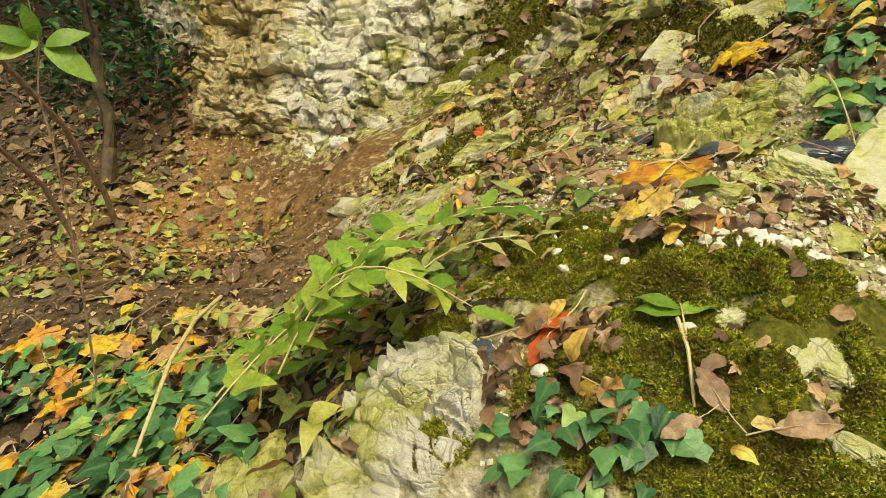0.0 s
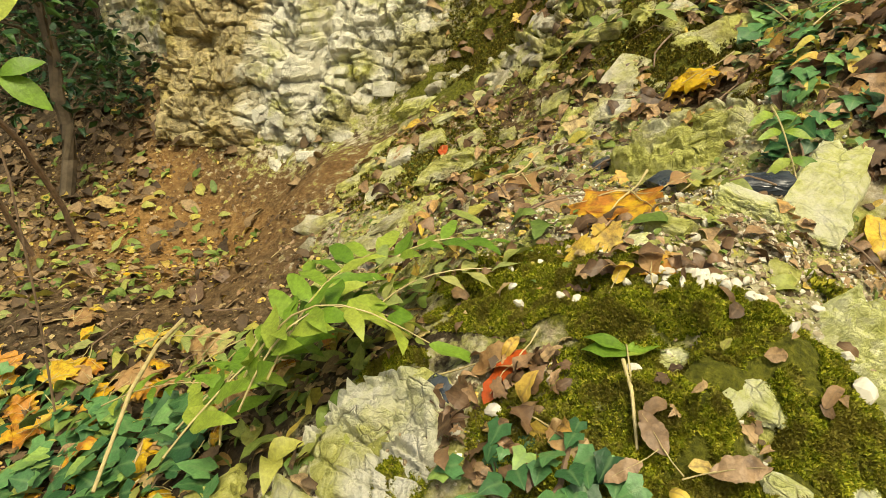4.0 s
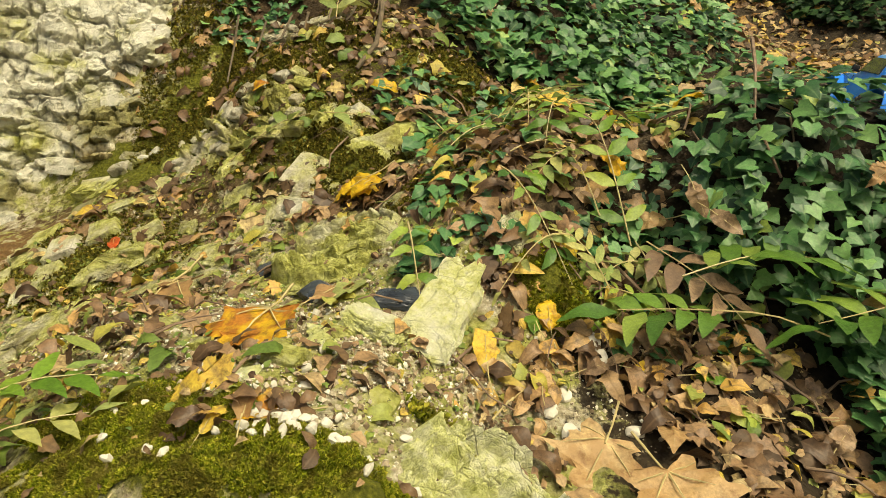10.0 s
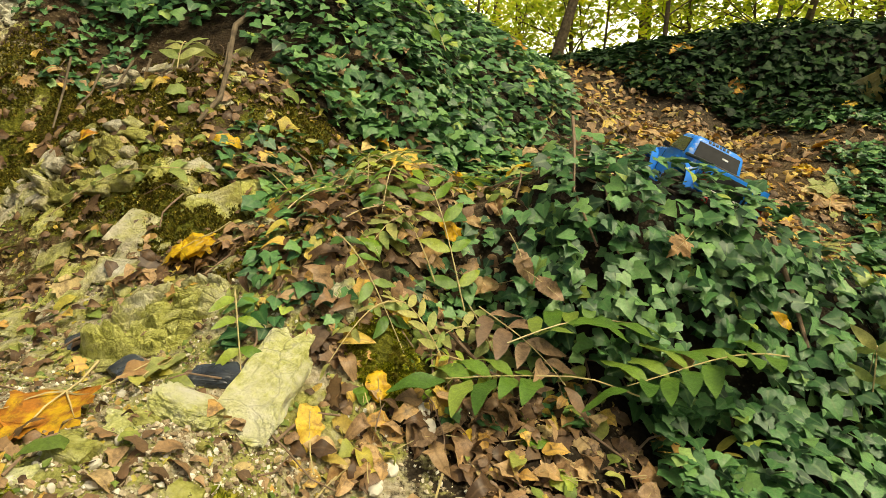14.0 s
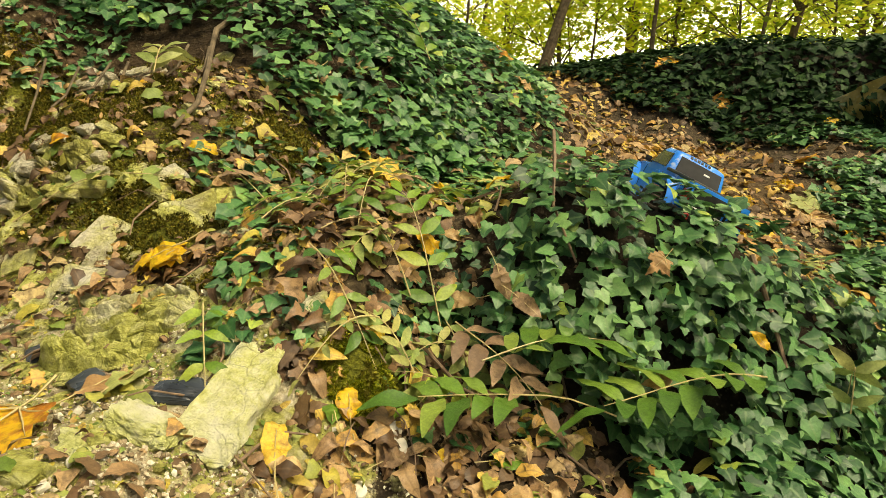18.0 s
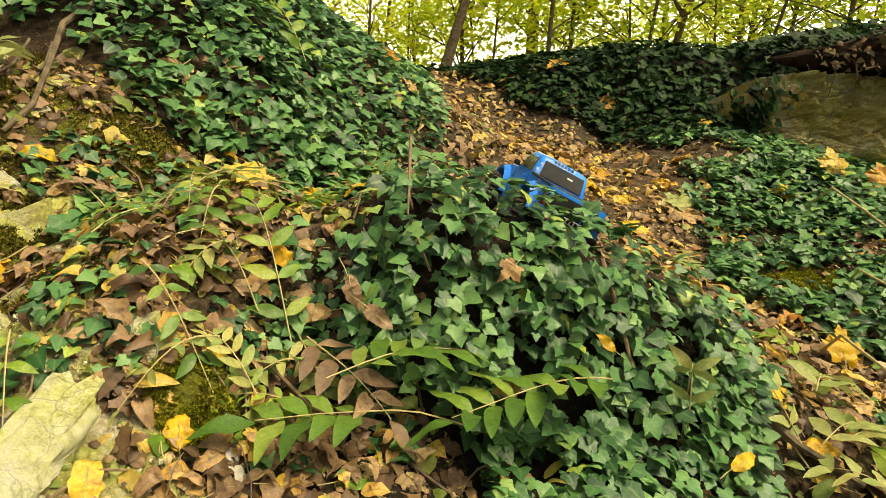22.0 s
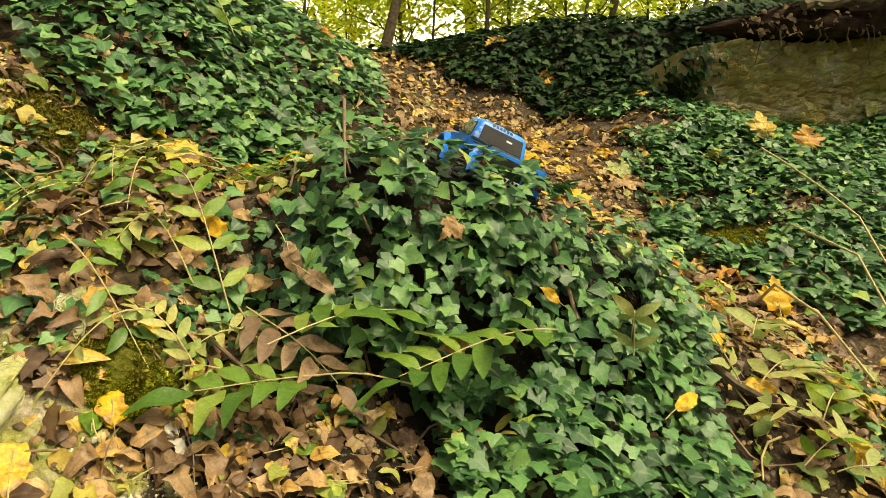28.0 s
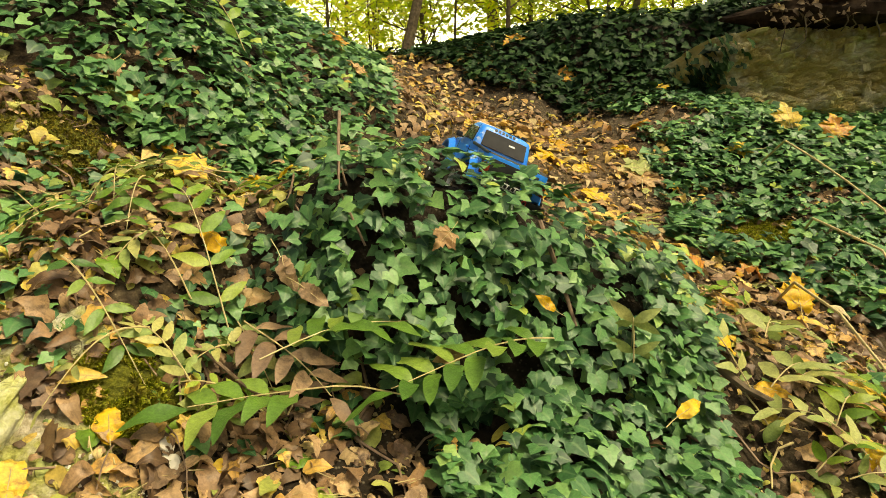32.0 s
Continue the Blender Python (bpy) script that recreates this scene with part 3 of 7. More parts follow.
def tube(bm, pts, radii, sides=7, caps=True):
    pts = [Vector(p) for p in pts]
    if not hasattr(radii, "__len__"):
        radii = [radii] * len(pts)
    rings, up = [], Vector((0.13, 0.21, 0.97))
    for k, p in enumerate(pts):
        d = (pts[min(k + 1, len(pts) - 1)] - pts[max(k - 1, 0)]).normalized()
        a = d.cross(up)
        a = (a if a.length > 0.05 else d.cross(Vector((1, 0, 0)))).normalized()
        b = d.cross(a)
        rings.append([bm.verts.new(p + (a * math.cos(t) + b * math.sin(t)) * radii[k]) for t in (2 * math.pi * q / sides for q in range(sides))])
    for r, s in zip(rings, rings[1:]):
        for q in range(sides):
            bm.faces.new((r[q], r[(q + 1) % sides], s[(q + 1) % sides], s[q]))
    if caps:
        bm.faces.new(rings[0][::-1])
        bm.faces.new(rings[-1])


def loft(bm, rings, close=True, caps=True):
    vs = [[bm.verts.new(p) for p in r] for r in rings]
    n = len(vs[0])
    for r, s in zip(vs, vs[1:]):
        for q in range(n if close else n - 1):
            bm.faces.new((r[q], r[(q + 1) % n], s[(q + 1) % n], s[q]))
    if caps:
        bm.faces.new(vs[0][::-1])
        bm.faces.new(vs[-1])


def prism(bm, outline, y0, y1):
    """An outline in x, z drawn out along y."""
    loft(bm, [[(x, y0, z) for x, z in outline], [(x, y1, z) for x, z in outline]])


def disc(bm, c, r, h, sides=16, axis_y=True):
    rings = []
    for k, q in ((-h / 2, 0.92), (-h / 2 * 0.7, 1), (h / 2 * 0.7, 1), (h / 2, 0.92)):
        rings.append([(c[0] + r * q * math.cos(a), c[1] + k, c[2] + r * q * math.sin(a)) if axis_y else (c[0] + r * q * math.cos(a), c[1] + r * q * math.sin(a), c[2] + k)
                      for a in (2 * math.pi * j / sides for j in range(sides))])
    loft(bm, rings)


# leaf outlines: x across, y along, base at the origin, length 1
IVY_HALF = [(0.12, -0.12), (0.36, -0.2), (0.47, -0.02), (0.62, 0.2), (0.43, 0.34), (0.34, 0.47), (0.29, 0.6), (0.14, 0.82)]
MAPLE_HALF = [(0.06, -0.02), (0.25, -0.1), (0.34, -0.02), (0.30, 0.08), (0.45, 0.16), (0.39, 0.24), (0.56, 0.42), (0.41, 0.44), (0.38, 0.55), (0.25, 0.46), (0.16, 0.5), (0.21, 0.66), (0.13, 0.68), (0.11, 0.82), (0.06, 0.84)]
OVAL_HALF = [(0.08, 0.05), (0.15, 0.15), (0.2, 0.28), (0.222, 0.42), (0.215, 0.56), (0.175, 0.72), (0.11, 0.86), (0.045, 0.955)]
LANCE_HALF = [(0.05, 0.04), (0.1, 0.13), (0.145, 0.25), (0.162, 0.38), (0.152, 0.52), (0.12, 0.68), (0.07, 0.84), (0.025, 0.95)]


def leaf_shape(half, fold=0.15, curl=0.1, twist=0.0, wave=0.0, seed=0, ribs=2):
    """Vertices and faces of one leaf, folded along its midrib and curled; x across, y along, z up."""
    rnd = random.Random(seed)
    right = half
    left = [(-x * rnd.uniform(0.9, 1.08), y) for x, y in half]
    ys = [0.0] + [y for _, y in half] + [1.0]
    rib = [(0.0, min(max(y, 0.0), 0.97)) for _, y in half]
    pts, faces = [(0.0, 0.0)] + rib + [(0.0, 1.0)], []
    n = len(half)
    for side in (right, left):
        o = len(pts)
        pts += side
        ring = [0] + [o + k for k in range(n)] + [n + 1]
        ribs_ = [0] + [1 + k for k in range(n)] + [n + 1]
        for k in range(n + 1):
            f = [ribs_[k], ring[k], ring[k + 1], ribs_[k + 1]]
            f = [q for j, q in enumerate(f) if q not in f[:j]]
            if len(f) > 2:
                faces.append(f if side is right else f[::-1])
    # ribs in order of height, so that no face turns over
    order = sorted(range(1, n + 1), key=lambda q: pts[q][1])
    for slot, q in zip(range(1, n + 1), sorted(pts[k][1] for k in order)):
        pts[slot] = (0.0, q)
    out = []
    for x, y in pts:
        z = abs(x) * fold - curl * (y - 0.45) ** 2 * 1.6 - curl * x * x * 1.2 + twist * x * y + wave * math.sin(9 * y + 7 * x + seed)
        out.append((x, y, z))
    return np.array(out), faces


def frames_for(nrm, yaw, tilt, roll):
    """Axes (across, along, up) for leaves on a surface with normals nrm."""
    n = len(yaw)
    up = nrm + np.stack([np.cos(tilt[:, 1]) * tilt[:, 0], np.sin(tilt[:, 1]) * tilt[:, 0], np.zeros(n)], 1)
    up /= np.linalg.norm(up, axis=1, keepdims=True)
    a = np.stack([np.cos(yaw), np.sin(yaw), np.zeros(n)], 1)
    a = a - up * (a * up).sum(1, keepdims=True)
    a /= np.linalg.norm(a, axis=1, keepdims=True)
    s = np.cross(a, up)
    return s, a, up


def scatter(name, shapes, pos, nrm, size, yaw, tilt, mat, rng):
    """Many leaves in one mesh, each an island of its own."""
    s, a, u = frames_for(nrm, yaw, tilt, None)
    V, L, S, R, o, base = [], [], [], [], 0, 0
    pick = rng.integers(0, len(shapes), len(pos))
    for k, (sv, sf) in enumerate(shapes):
        q = np.where(pick == k)[0]
        if not len(q):
            continue
        w = (sv[None, :, 0, None] * s[q, None] + sv[None, :, 1, None] * a[q, None] + sv[None, :, 2, None] * u[q, None]) * size[q, None, None] + pos[q, None]
        V.append(w.reshape(-1, 3))
        loops, starts = np.concatenate([np.array(f) for f in sf]), np.cumsum([0] + [len(f) for f in sf[:-1]])
        L.append((loops[None] + o + np.arange(len(q))[:, None] * len(sv)).ravel())
        S.append((starts[None] + base + np.arange(len(q))[:, None] * len(loops)).ravel())
        R.append(np.tile(np.abs(sv[:, 0]) < 1e-6, len(q)))
        o += len(sv) * len(q)
        base += len(loops) * len(q)
    V, L, S, R = np.concatenate(V), np.concatenate(L), np.concatenate(S), np.concatenate(R)
    me = bpy.data.meshes.new(name)
    me.vertices.add(len(V))
    me.vertices.foreach_set("co", V.astype(np.float32).ravel())
    me.loops.add(len(L))
    me.loops.foreach_set("vertex_index", L.astype(np.int32))
    me.polygons.add(len(S))
    me.polygons.foreach_set("loop_start", S.astype(np.int32))
    me.update(calc_edges=True)
    me.polygons.foreach_set("use_smooth", np.ones(len(S), bool))
    me.attributes.new("rib", "FLOAT", "POINT").data.foreach_set("value", R.astype(np.float32))
    me.materials.append(mat)
    return new(name, me)


def leaf_mesh(name, shape, mat):
    v, f = shape
    me = bpy.data.meshes.new(name)
    me.from_pydata(v.tolist(), [], f)
    me.polygons.foreach_set("use_smooth", np.ones(len(me.polygons), bool))
    me.attributes.new("rib", "FLOAT", "POINT").data.foreach_set("value", (np.abs(v[:, 0]) < 1e-6).astype(np.float32))
    me.materials.append(mat)
    return me


def in_area(rng, n, rows, jitter=1.0):
    """n places in plan from soft spots (x, y, half sizes, weight)."""
    w = np.array([r[2] * r[3] * r[4] for r in rows])
    k = rng.choice(len(rows), n, p=w / w.sum())
    r = np.array(rows)[k]
    t, q = rng.uniform(0, 2 * np.pi, n), np.sqrt(rng.uniform(0, 1, n)) * jitter
    return r[:, 0] + r[:, 2] * q * np.cos(t), r[:, 1] + r[:, 3] * q * np.sin(t)

# ---- chalk rocks ----


def rock_mesh(name, seed, flat=0.6, rough=0.16, cuts=2, mat=None, boxy=False):
    """A broken, edge-worn lump about one unit wide: the hull of a few corners, its faces roughened."""
    rnd = random.Random(seed)
    bm = bmesh.new()
    for _ in range(11 + cuts * 2):
        p = Vector((rnd.uniform(-1, 1), rnd.uniform(-1, 1), rnd.uniform(-1, 1)))
        p = p / max(abs(p.x), abs(p.y), abs(p.z)) * rnd.uniform(0.82, 1.0) * 0.5
        bm.verts.new((p.x, p.y * rnd.uniform(0.85, 1.0), p.z * flat))
    if boxy:
        bmesh.ops.delete(bm, geom=bm.verts[:], context="VERTS")
        for k in range(8):
            bm.verts.new([(0.5 if k >> j & 1 else -0.5) * (1, 1, flat)[j] * rnd.uniform(0.7, 1.05) for j in range(3)])
        for k in range(4):
            bm.verts.new((rnd.uniform(-0.4, 0.4), rnd.uniform(-0.4, 0.4), flat * rnd.uniform(0.45, 0.6)))
    bmesh.ops.convex_hull(bm, input=bm.verts[:])
    bmesh.ops.dissolve_limit(bm, angle_limit=radians(14), verts=bm.verts[:], edges=bm.edges[:])
    bmesh.ops.bevel(bm, geom=bm.edges[:], offset=0.035, segments=1, affect="EDGES", clamp_overlap=True)
    bmesh.ops.triangulate(bm, faces=bm.faces[:])
    if cuts > 3:
        for _ in range(1 if cuts < 6 else 3):
            bmesh.ops.subdivide_edges(bm, edges=bm.edges[:], cuts=1, use_grid_fill=True)
        off = Vector((seed * 3.7, seed * 1.3, seed * 0.7))
        for v in bm.verts:
            k = v.co * 5 + off
            v.co += v.co.normalized() * (noise.noise(k) * 0.45 + noise.noise(k * 2.7) * 0.3 + (abs(noise.noise(k * 5)) - 0.2) * 0.3 + noise.noise(k * 11) * 0.14) * rough + noise.noise_vector(k * 0.5) * rough * 0.3
    me = bpy.data.meshes.new(name)
    bmesh.ops.recalc_face_normals(bm, faces=bm.faces[:])
    bm.to_mesh(me)
    bm.free()
    me.polygons.foreach_set("use_smooth", np.ones(len(me.polygons), bool))
    me.set_sharp_from_angle(angle=radians(26))
    if mat:
        me.materials.append(mat)
    return me


def on_ground(x, y, lift=0.0):
    return Vector((x, y, float(ground_z(x, y)) + lift))


def lay(x, y, yaw, size, lift=0.0, lean=0.0):
    """A pose on the ground at x, y with z along the surface normal and y towards yaw (degrees)."""
    n = Vector(ground_n(np.array([x]), np.array([y]))[0])
    n = (n + Vector((math.cos(radians(yaw)), math.sin(radians(yaw)), 0)) * lean).normalized()
    a = Vector((math.cos(radians(yaw)), math.sin(radians(yaw)), 0))
    a = (a - n * a.dot(n)).normalized()
    m = Matrix((a.cross(n), a, n)).transposed().to_4x4()
    return Matrix.Translation(on_ground(x, y) + n * lift) @ m @ Matrix.Diagonal((size, size, size, 1) if not hasattr(size, "__len__") else (*size, 1))


def facets(p, q, seed=0):
    """Broken rock: cells at different depths, each with a tilt of its own, and the gap between them (0 at a crack)."""
    best, second, val = np.full(np.shape(p), 9.0), np.full(np.shape(p), 9.0), np.zeros(np.shape(p))
    ip, iq = np.floor(p), np.floor(q)
    for i in (-1, 0, 1):
        for j in (-1, 0, 1):
            a, b = ip + i, iq + j
            dp, dq = p - a - 0.15 - 0.7 * lattice(a, b, seed), q - b - 0.15 - 0.7 * lattice(a, b, seed + 5)
            d = np.maximum(np.abs(dp), np.abs(dq)) * 0.75 + np.hypot(dp, dq) * 0.25
            h = lattice(a, b, seed + 9) * 2 - 1 + dp * (lattice(a, b, seed + 2) - 0.5) * 1.6 + dq * (lattice(a, b, seed + 3) - 0.5) * 1.6
            val = np.where(d < best, h, val)
            second = np.where(d < best, best, np.minimum(second, d))
            best = np.minimum(best, d)
    return val, np.clip((second - best) * 7, 0, 1)


def rock_face(name, label, xs, ys, inside, cell, depth, seed, mat, blocks, block_size, mats, stand=None, level=False, push=(0.37, -0.87, 0.33), shelf=0.75):
    """A wall of cracked rock in front of the slope, with loose blocks wedged in it."""
    # rows evenly spaced along the slope, so that steep parts are not stretched
    X = np.repeat(np.asarray(xs)[None], len(ys), 0)
    Y = np.empty_like(X)
    dense = np.linspace(ys[0], ys[-1], 700)
    for c, x in enumerate(xs):
        run = np.concatenate([[0], np.cumsum(np.hypot(np.diff(dense), np.diff(ground_base(np.full(700, x), dense))))])
        Y[:, c] = np.interp(np.linspace(0, run[-1], len(ys)), run, dense)
    X, Y = X.ravel(), Y.ravel()
    Z, N = ground_base(X, Y) + (0.014 if level else 0.0), ground_n(X, Y, 0.05)
    if stand:
        X, V = (k.ravel() for k in np.meshgrid(xs, np.linspace(0, 1, len(ys))))
        Y, Z = stand(X, V)
        N = np.tile(np.array(push), (len(X), 1))
    m = np.ones(len(X)) if stand else np.clip(inside(X, Y) / (0.03 if level else 0.1) + 0.35 * fbm(X * 9, Y * 9, 3, seed), 0, 1)
    p, q = X + 0.3 * Y + 0.04 * fbm(X * 7, Z * 7, 3, seed + 1), (Y if level else Z) + 0.1 * X + 0.03 * fbm(X * 8, Z * 8, 3, seed + 2)
    f1, c1 = facets(p / cell[0], q / cell[1], seed)
    f2, c2 = facets(p / cell[0] * 2.3, q / cell[1] * 2.5, seed + 20)
    ledge = q / cell[1] * 2.1 + 1.5 * fbm(X * 5, Z * 3, 3, seed + 6)
    d = depth * (0.2 + shelf * (ledge - np.floor(ledge)) * (0.4 + lattice(np.floor(ledge), np.floor(p / cell[0] * 1.3), seed + 7)) + 0.55 * f1 + (0.3 if shelf > 0.5 else 0.45) * f2 - 0.7 * (1 - c1) - 0.3 * (1 - c2)) + 0.25 * depth * fbm(X * 40, (Y if level else Z) * 40, 3, seed + 4)
    P = np.stack([X, Y, Z], 1) + N * (d * m - 0.04 * (1 - m))[:, None]
    nx, ny = len(xs), len(ys)
    i0 = (np.arange(ny - 1)[:, None] * nx + np.arange(nx - 1)[None]).ravel()
    faces = np.stack([i0, i0 + 1, i0 + nx + 1, i0 + nx], 1)
    faces = faces[(m[faces] > 0).any(1)]
    # moss holds the cracks between facets and the patch edge, tinted darker
    base = mesh_object(name, P, faces, mat, smooth=False, attrs={"ochre": spots(X, Z, OCHRE_AT), "green": spots(X, Z, GREEN_AT), "moss": np.clip(0.5 * (1 - m) + 0.75 * (c1 < 0.25) + 0.35 * (c2 < 0.2), 0, 1)})
    tagged(base, label, "rock face", kind="structure")
    rng = np.random.default_rng(seed)
    kinds = [rock_mesh("block", seed + k, 0.5 + 0.12 * (k % 3), 0.1, 5, mats[k % len(mats)], True) for k in range(10)]
    done = []
    for _ in range(blocks * 30):
        x, y = float(rng.uniform(xs[0], xs[-1])), float(rng.uniform(ys[0], ys[-1]))
        if len(done) >= blocks or (not stand and float(inside(np.array(x), np.array(y))) < 0.06):
            continue
        s, z = rng.uniform(*block_size), float(ground_base(x, y))
        if stand:
            y, z = (float(q) for q in stand(np.array(x), rng.uniform(0.05, 0.95)))
            if x < -2.3:
                continue
        if any((x - a) ** 2 + (y - b) ** 2 + (z - c) ** 2 < ((s + e) * 0.4) ** 2 for a, b, c, e in done):
            continue
        done.append((x, y, z, s))
        ob = new("block", kinds[int(rng.integers(0, 10))])
        n = Vector(push).normalized() if stand else Vector(ground_n(np.array([x]), np.array([y]), 0.06)[0])
        a = Vector((1, -0.2, 0.0))
        a = (a - n * a.dot(n)).normalized()
        ob.matrix_basis = Matrix.Translation(Vector((x, y, z)) + n * depth * (rng.uniform(-0.1, 0.25) if stand else rng.uniform(0.1, 0.5))) @ Matrix((a, n.cross(a), n)).transposed().to_4x4() @ pose(0, 0, 0, rng.normal(0, 9), rng.normal(0, 9), rng.normal(0, 14)) @ Matrix.Diagonal((s * rng.uniform(0.9, 1.5), s * rng.uniform(0.5, 0.9), s * rng.uniform(0.7, 1.0), 1))
        ob.parent = base
    return base


# stains on the rock faces: place along the wall, height, half sizes, amount
OCHRE_AT = [(-2.62, 0.95, 0.27, 0.8, 1.7), (3.45, 1.2, 0.12, 0.3, 0.45), (4.0, 1.1, 0.15, 0.3, 0.5), (4.6, 1.4, 0.2, 0.2, 0.5), (-2.5, 0.55, 0.3, 0.1, 0.8), (-2.45, 1.3, 0.2, 0.25, 0.5), (-1.5, 0.72, 0.25, 0.06, 0.9), (-1.3, 0.75, 0.12, 0.12, 0.8), (4.2, 0.95, 0.7, 0.12, 0.4)]
GREEN_AT = [(-1.55, 0.84, 0.22, 0.07, 1.2), (-1.25, 1.05, 0.15, 0.08, 1.0), (-1.9, 0.62, 0.2, 0.06, 0.9), (-1.15, 1.0, 0.3, 0.15, 0.7), (-2.1, 1.15, 0.15, 0.2, 0.5), (-1.0, 0.8, 0.2, 0.1, 0.6), (3.9, 1.3, 0.9, 0.6, 0.75), (4.9, 1.3, 0.7, 0.6, 0.75)]


def bank_foot(x):
    return 4.2 - 0.44 * (x - 2.8)


def wall_stand(x, v):
    end = np.clip((3.1 - x) / 0.2, 0, 1) ** 2
    return bank_foot(x) + 0.14 * v + 0.22 * fbm(x * 2.2, v * 2.0, 3, 90) + 0.35 * end, 0.72 + (0.68 + 0.06 * fbm(x * 3, v, 2, 91)) * v - 0.25 * end * v


CLIFF_FOOT = ([-3.0, -2.76, -2.45, -2.31, -2.23, -1.94, -1.8, -1.6, -1.4, -1.17, -0.9], [1.46, 1.41, 1.48, 1.54, 1.52, 1.56, 1.7, 1.76, 1.78, 1.72, 1.62])


def cliff_stand(x, v):
    """The chalk face: steep at its free end, leaning back into the slope at the other, folded along upright arrises."""
    foot = np.interp(x, CLIFF_FOOT[0], CLIFF_FOOT[1]) - 0.02
    lean = np.interp(x, [-2.8, -2.2, -1.6, -1.2, -0.9], [0.4, 0.45, 0.6, 0.85, 1.15])
    fold = np.interp(x + 0.05 * fbm(x * 3, v * 4, 2, 93), [-2.75, -2.6, -2.34, -2.27, -2.08, -2.03, -1.85, -1.6], [0.02, 0.03, -0.08, 0.03, -0.06, 0.05, 0.0, 0.0])
    end = np.clip((-2.72 - x) / 0.2, 0, 1) ** 2
    h = 1.2 * v
    return foot + lean * h + fold * np.clip(3 * v, 0, 1) + 0.08 * fbm(x * 3, v * 5, 3, 94) + 0.5 * end + 0.3 * np.clip((x + 1.65) / 0.35, 0, 1) ** 2 + 0.9 * np.clip((v - 0.75) / 0.25, 0, 1) ** 2, ground_base(x, foot) - 0.06 + h


rock_face("chalk_cliff", "pale cream chalk rock face broken into cracked blocks", np.arange(-2.95, -1.3, 0.0065), np.arange(190), None, (0.15, 0.11), 0.045, 10, M_CLIFF, 40, (0.04, 0.085), [M_CLIFF], cliff_stand, push=(0.4, -0.86, 0.3), shelf=0.2)
rock_face("chalk_outcrop", "grey-green chalk ledge split into small square blocks", np.arange(-1.6, -0.76, 0.005), np.linspace(1.48, 1.92, 120), lambda x, y: np.minimum(np.minimum(y - 1.53 - 0.28 * np.maximum(0, -(x + 0.9)), 1.8 + 0.1 * np.maximum(0, -(x + 1.0)) - y), np.minimum(x + 1.56, -0.8 - x)) + 0.02, (0.07, 0.05), 0.035, 47, M_CHALK_DULL, 60, (0.035, 0.065), [M_CHALK, M_CHALK_DULL])
rock_face("chalk_outcrop", "thin weathered chalk ledge in the mossy slope", np.arange(-1.3, -0.75, 0.006), np.linspace(2.12, 2.36, 60), lambda x, y: np.minimum(np.minimum(y - 2.16, 2.32 - y), np.minimum(x + 1.25, -0.8 - x)) + 0.01, (0.12, 0.04), 0.03, 49, M_CHALK_DULL, 16, (0.04, 0.08), [M_CHALK])
rock_face("chalk_cliff", "pale grey chalk face half hidden behind evergreen leaves", np.arange(-3.75, -2.9, 0.012), np.arange(60), None, (0.16, 0.1), 0.03, 12, M_CHALK, 0, (0.04, 0.08), [M_CHALK], lambda x, v: (1.72 + 0.1 * (x + 3.0) + 0.15 * v + 0.35 * np.clip((-3.35 - x) / 0.4, 0, 1) ** 2, 0.55 + 0.9 * v), shelf=0.2)
rock_face("chalk_bank_wall", "olive-yellow chalk wall below an overhanging ivy bank", np.arange(2.88, 6.0, 0.01), np.arange(110), None, (0.15, 0.12), 0.07, 40, M_WALL, 22, (0.06, 0.14), [M_WALL], wall_stand, shelf=0.2)


rock_face("chalk_outcrop", "bright yellow-white chalk outcrop with cracked edges", np.arange(-0.36, -0.05, 0.003), np.linspace(0.42, 0.78, 125), lambda x, y: 0.1 * (1 - ((x + 0.2) / 0.11) ** 2 - ((y - 0.61) / 0.135) ** 2), (0.055, 0.04), 0.03, 55, M_EDGE, 14, (0.03, 0.06), [M_EDGE], None, True)
rock_face("chalk_outcrop", "yellow-green algae-stained chalk shelf beside the truck track", np.arange(-0.75, -0.38, 0.004), np.linspace(0.98, 1.28, 80), lambda x, y: 0.1 * (1 - ((x + 0.57) / 0.15) ** 2 - ((y - 1.13) / 0.11) ** 2), (0.1, 0.06), 0.022, 58, M_CHALK_GREEN, 10, (0.03, 0.06), [M_CHALK_GREEN], None, True)

rock_face("chalk_outcrop", "pale grey-white chalk boulder face with moss cushions", np.arange(-0.96, -0.58, 0.003), np.linspace(0.1, 0.5, 150), lambda x, y: 0.1 * (1 - ((x + 0.765) / 0.14) ** 2 - ((y - 0.3) / 0.15) ** 2), (0.1, 0.08), 0.024, 64, M_BOULDER, 6, (0.03, 0.06), [M_BOULDER], None, True)


def stone(name, label, x, y, size, yaw, mat, seed, lift=0.0, flat=0.6, group="", boxy=True):
    big = max(size if hasattr(size, "__len__") else (size,)) > 0.05
    ob = new(name, rock_mesh(name, seed, flat, 0.07 if mat is M_FLINT else 0.2 if big else 0.1, 7 if big else 4, mat, boxy))
    ob.matrix_basis = lay(x, y, yaw, size, lift)
    return tagged(ob, label, "stone", group)


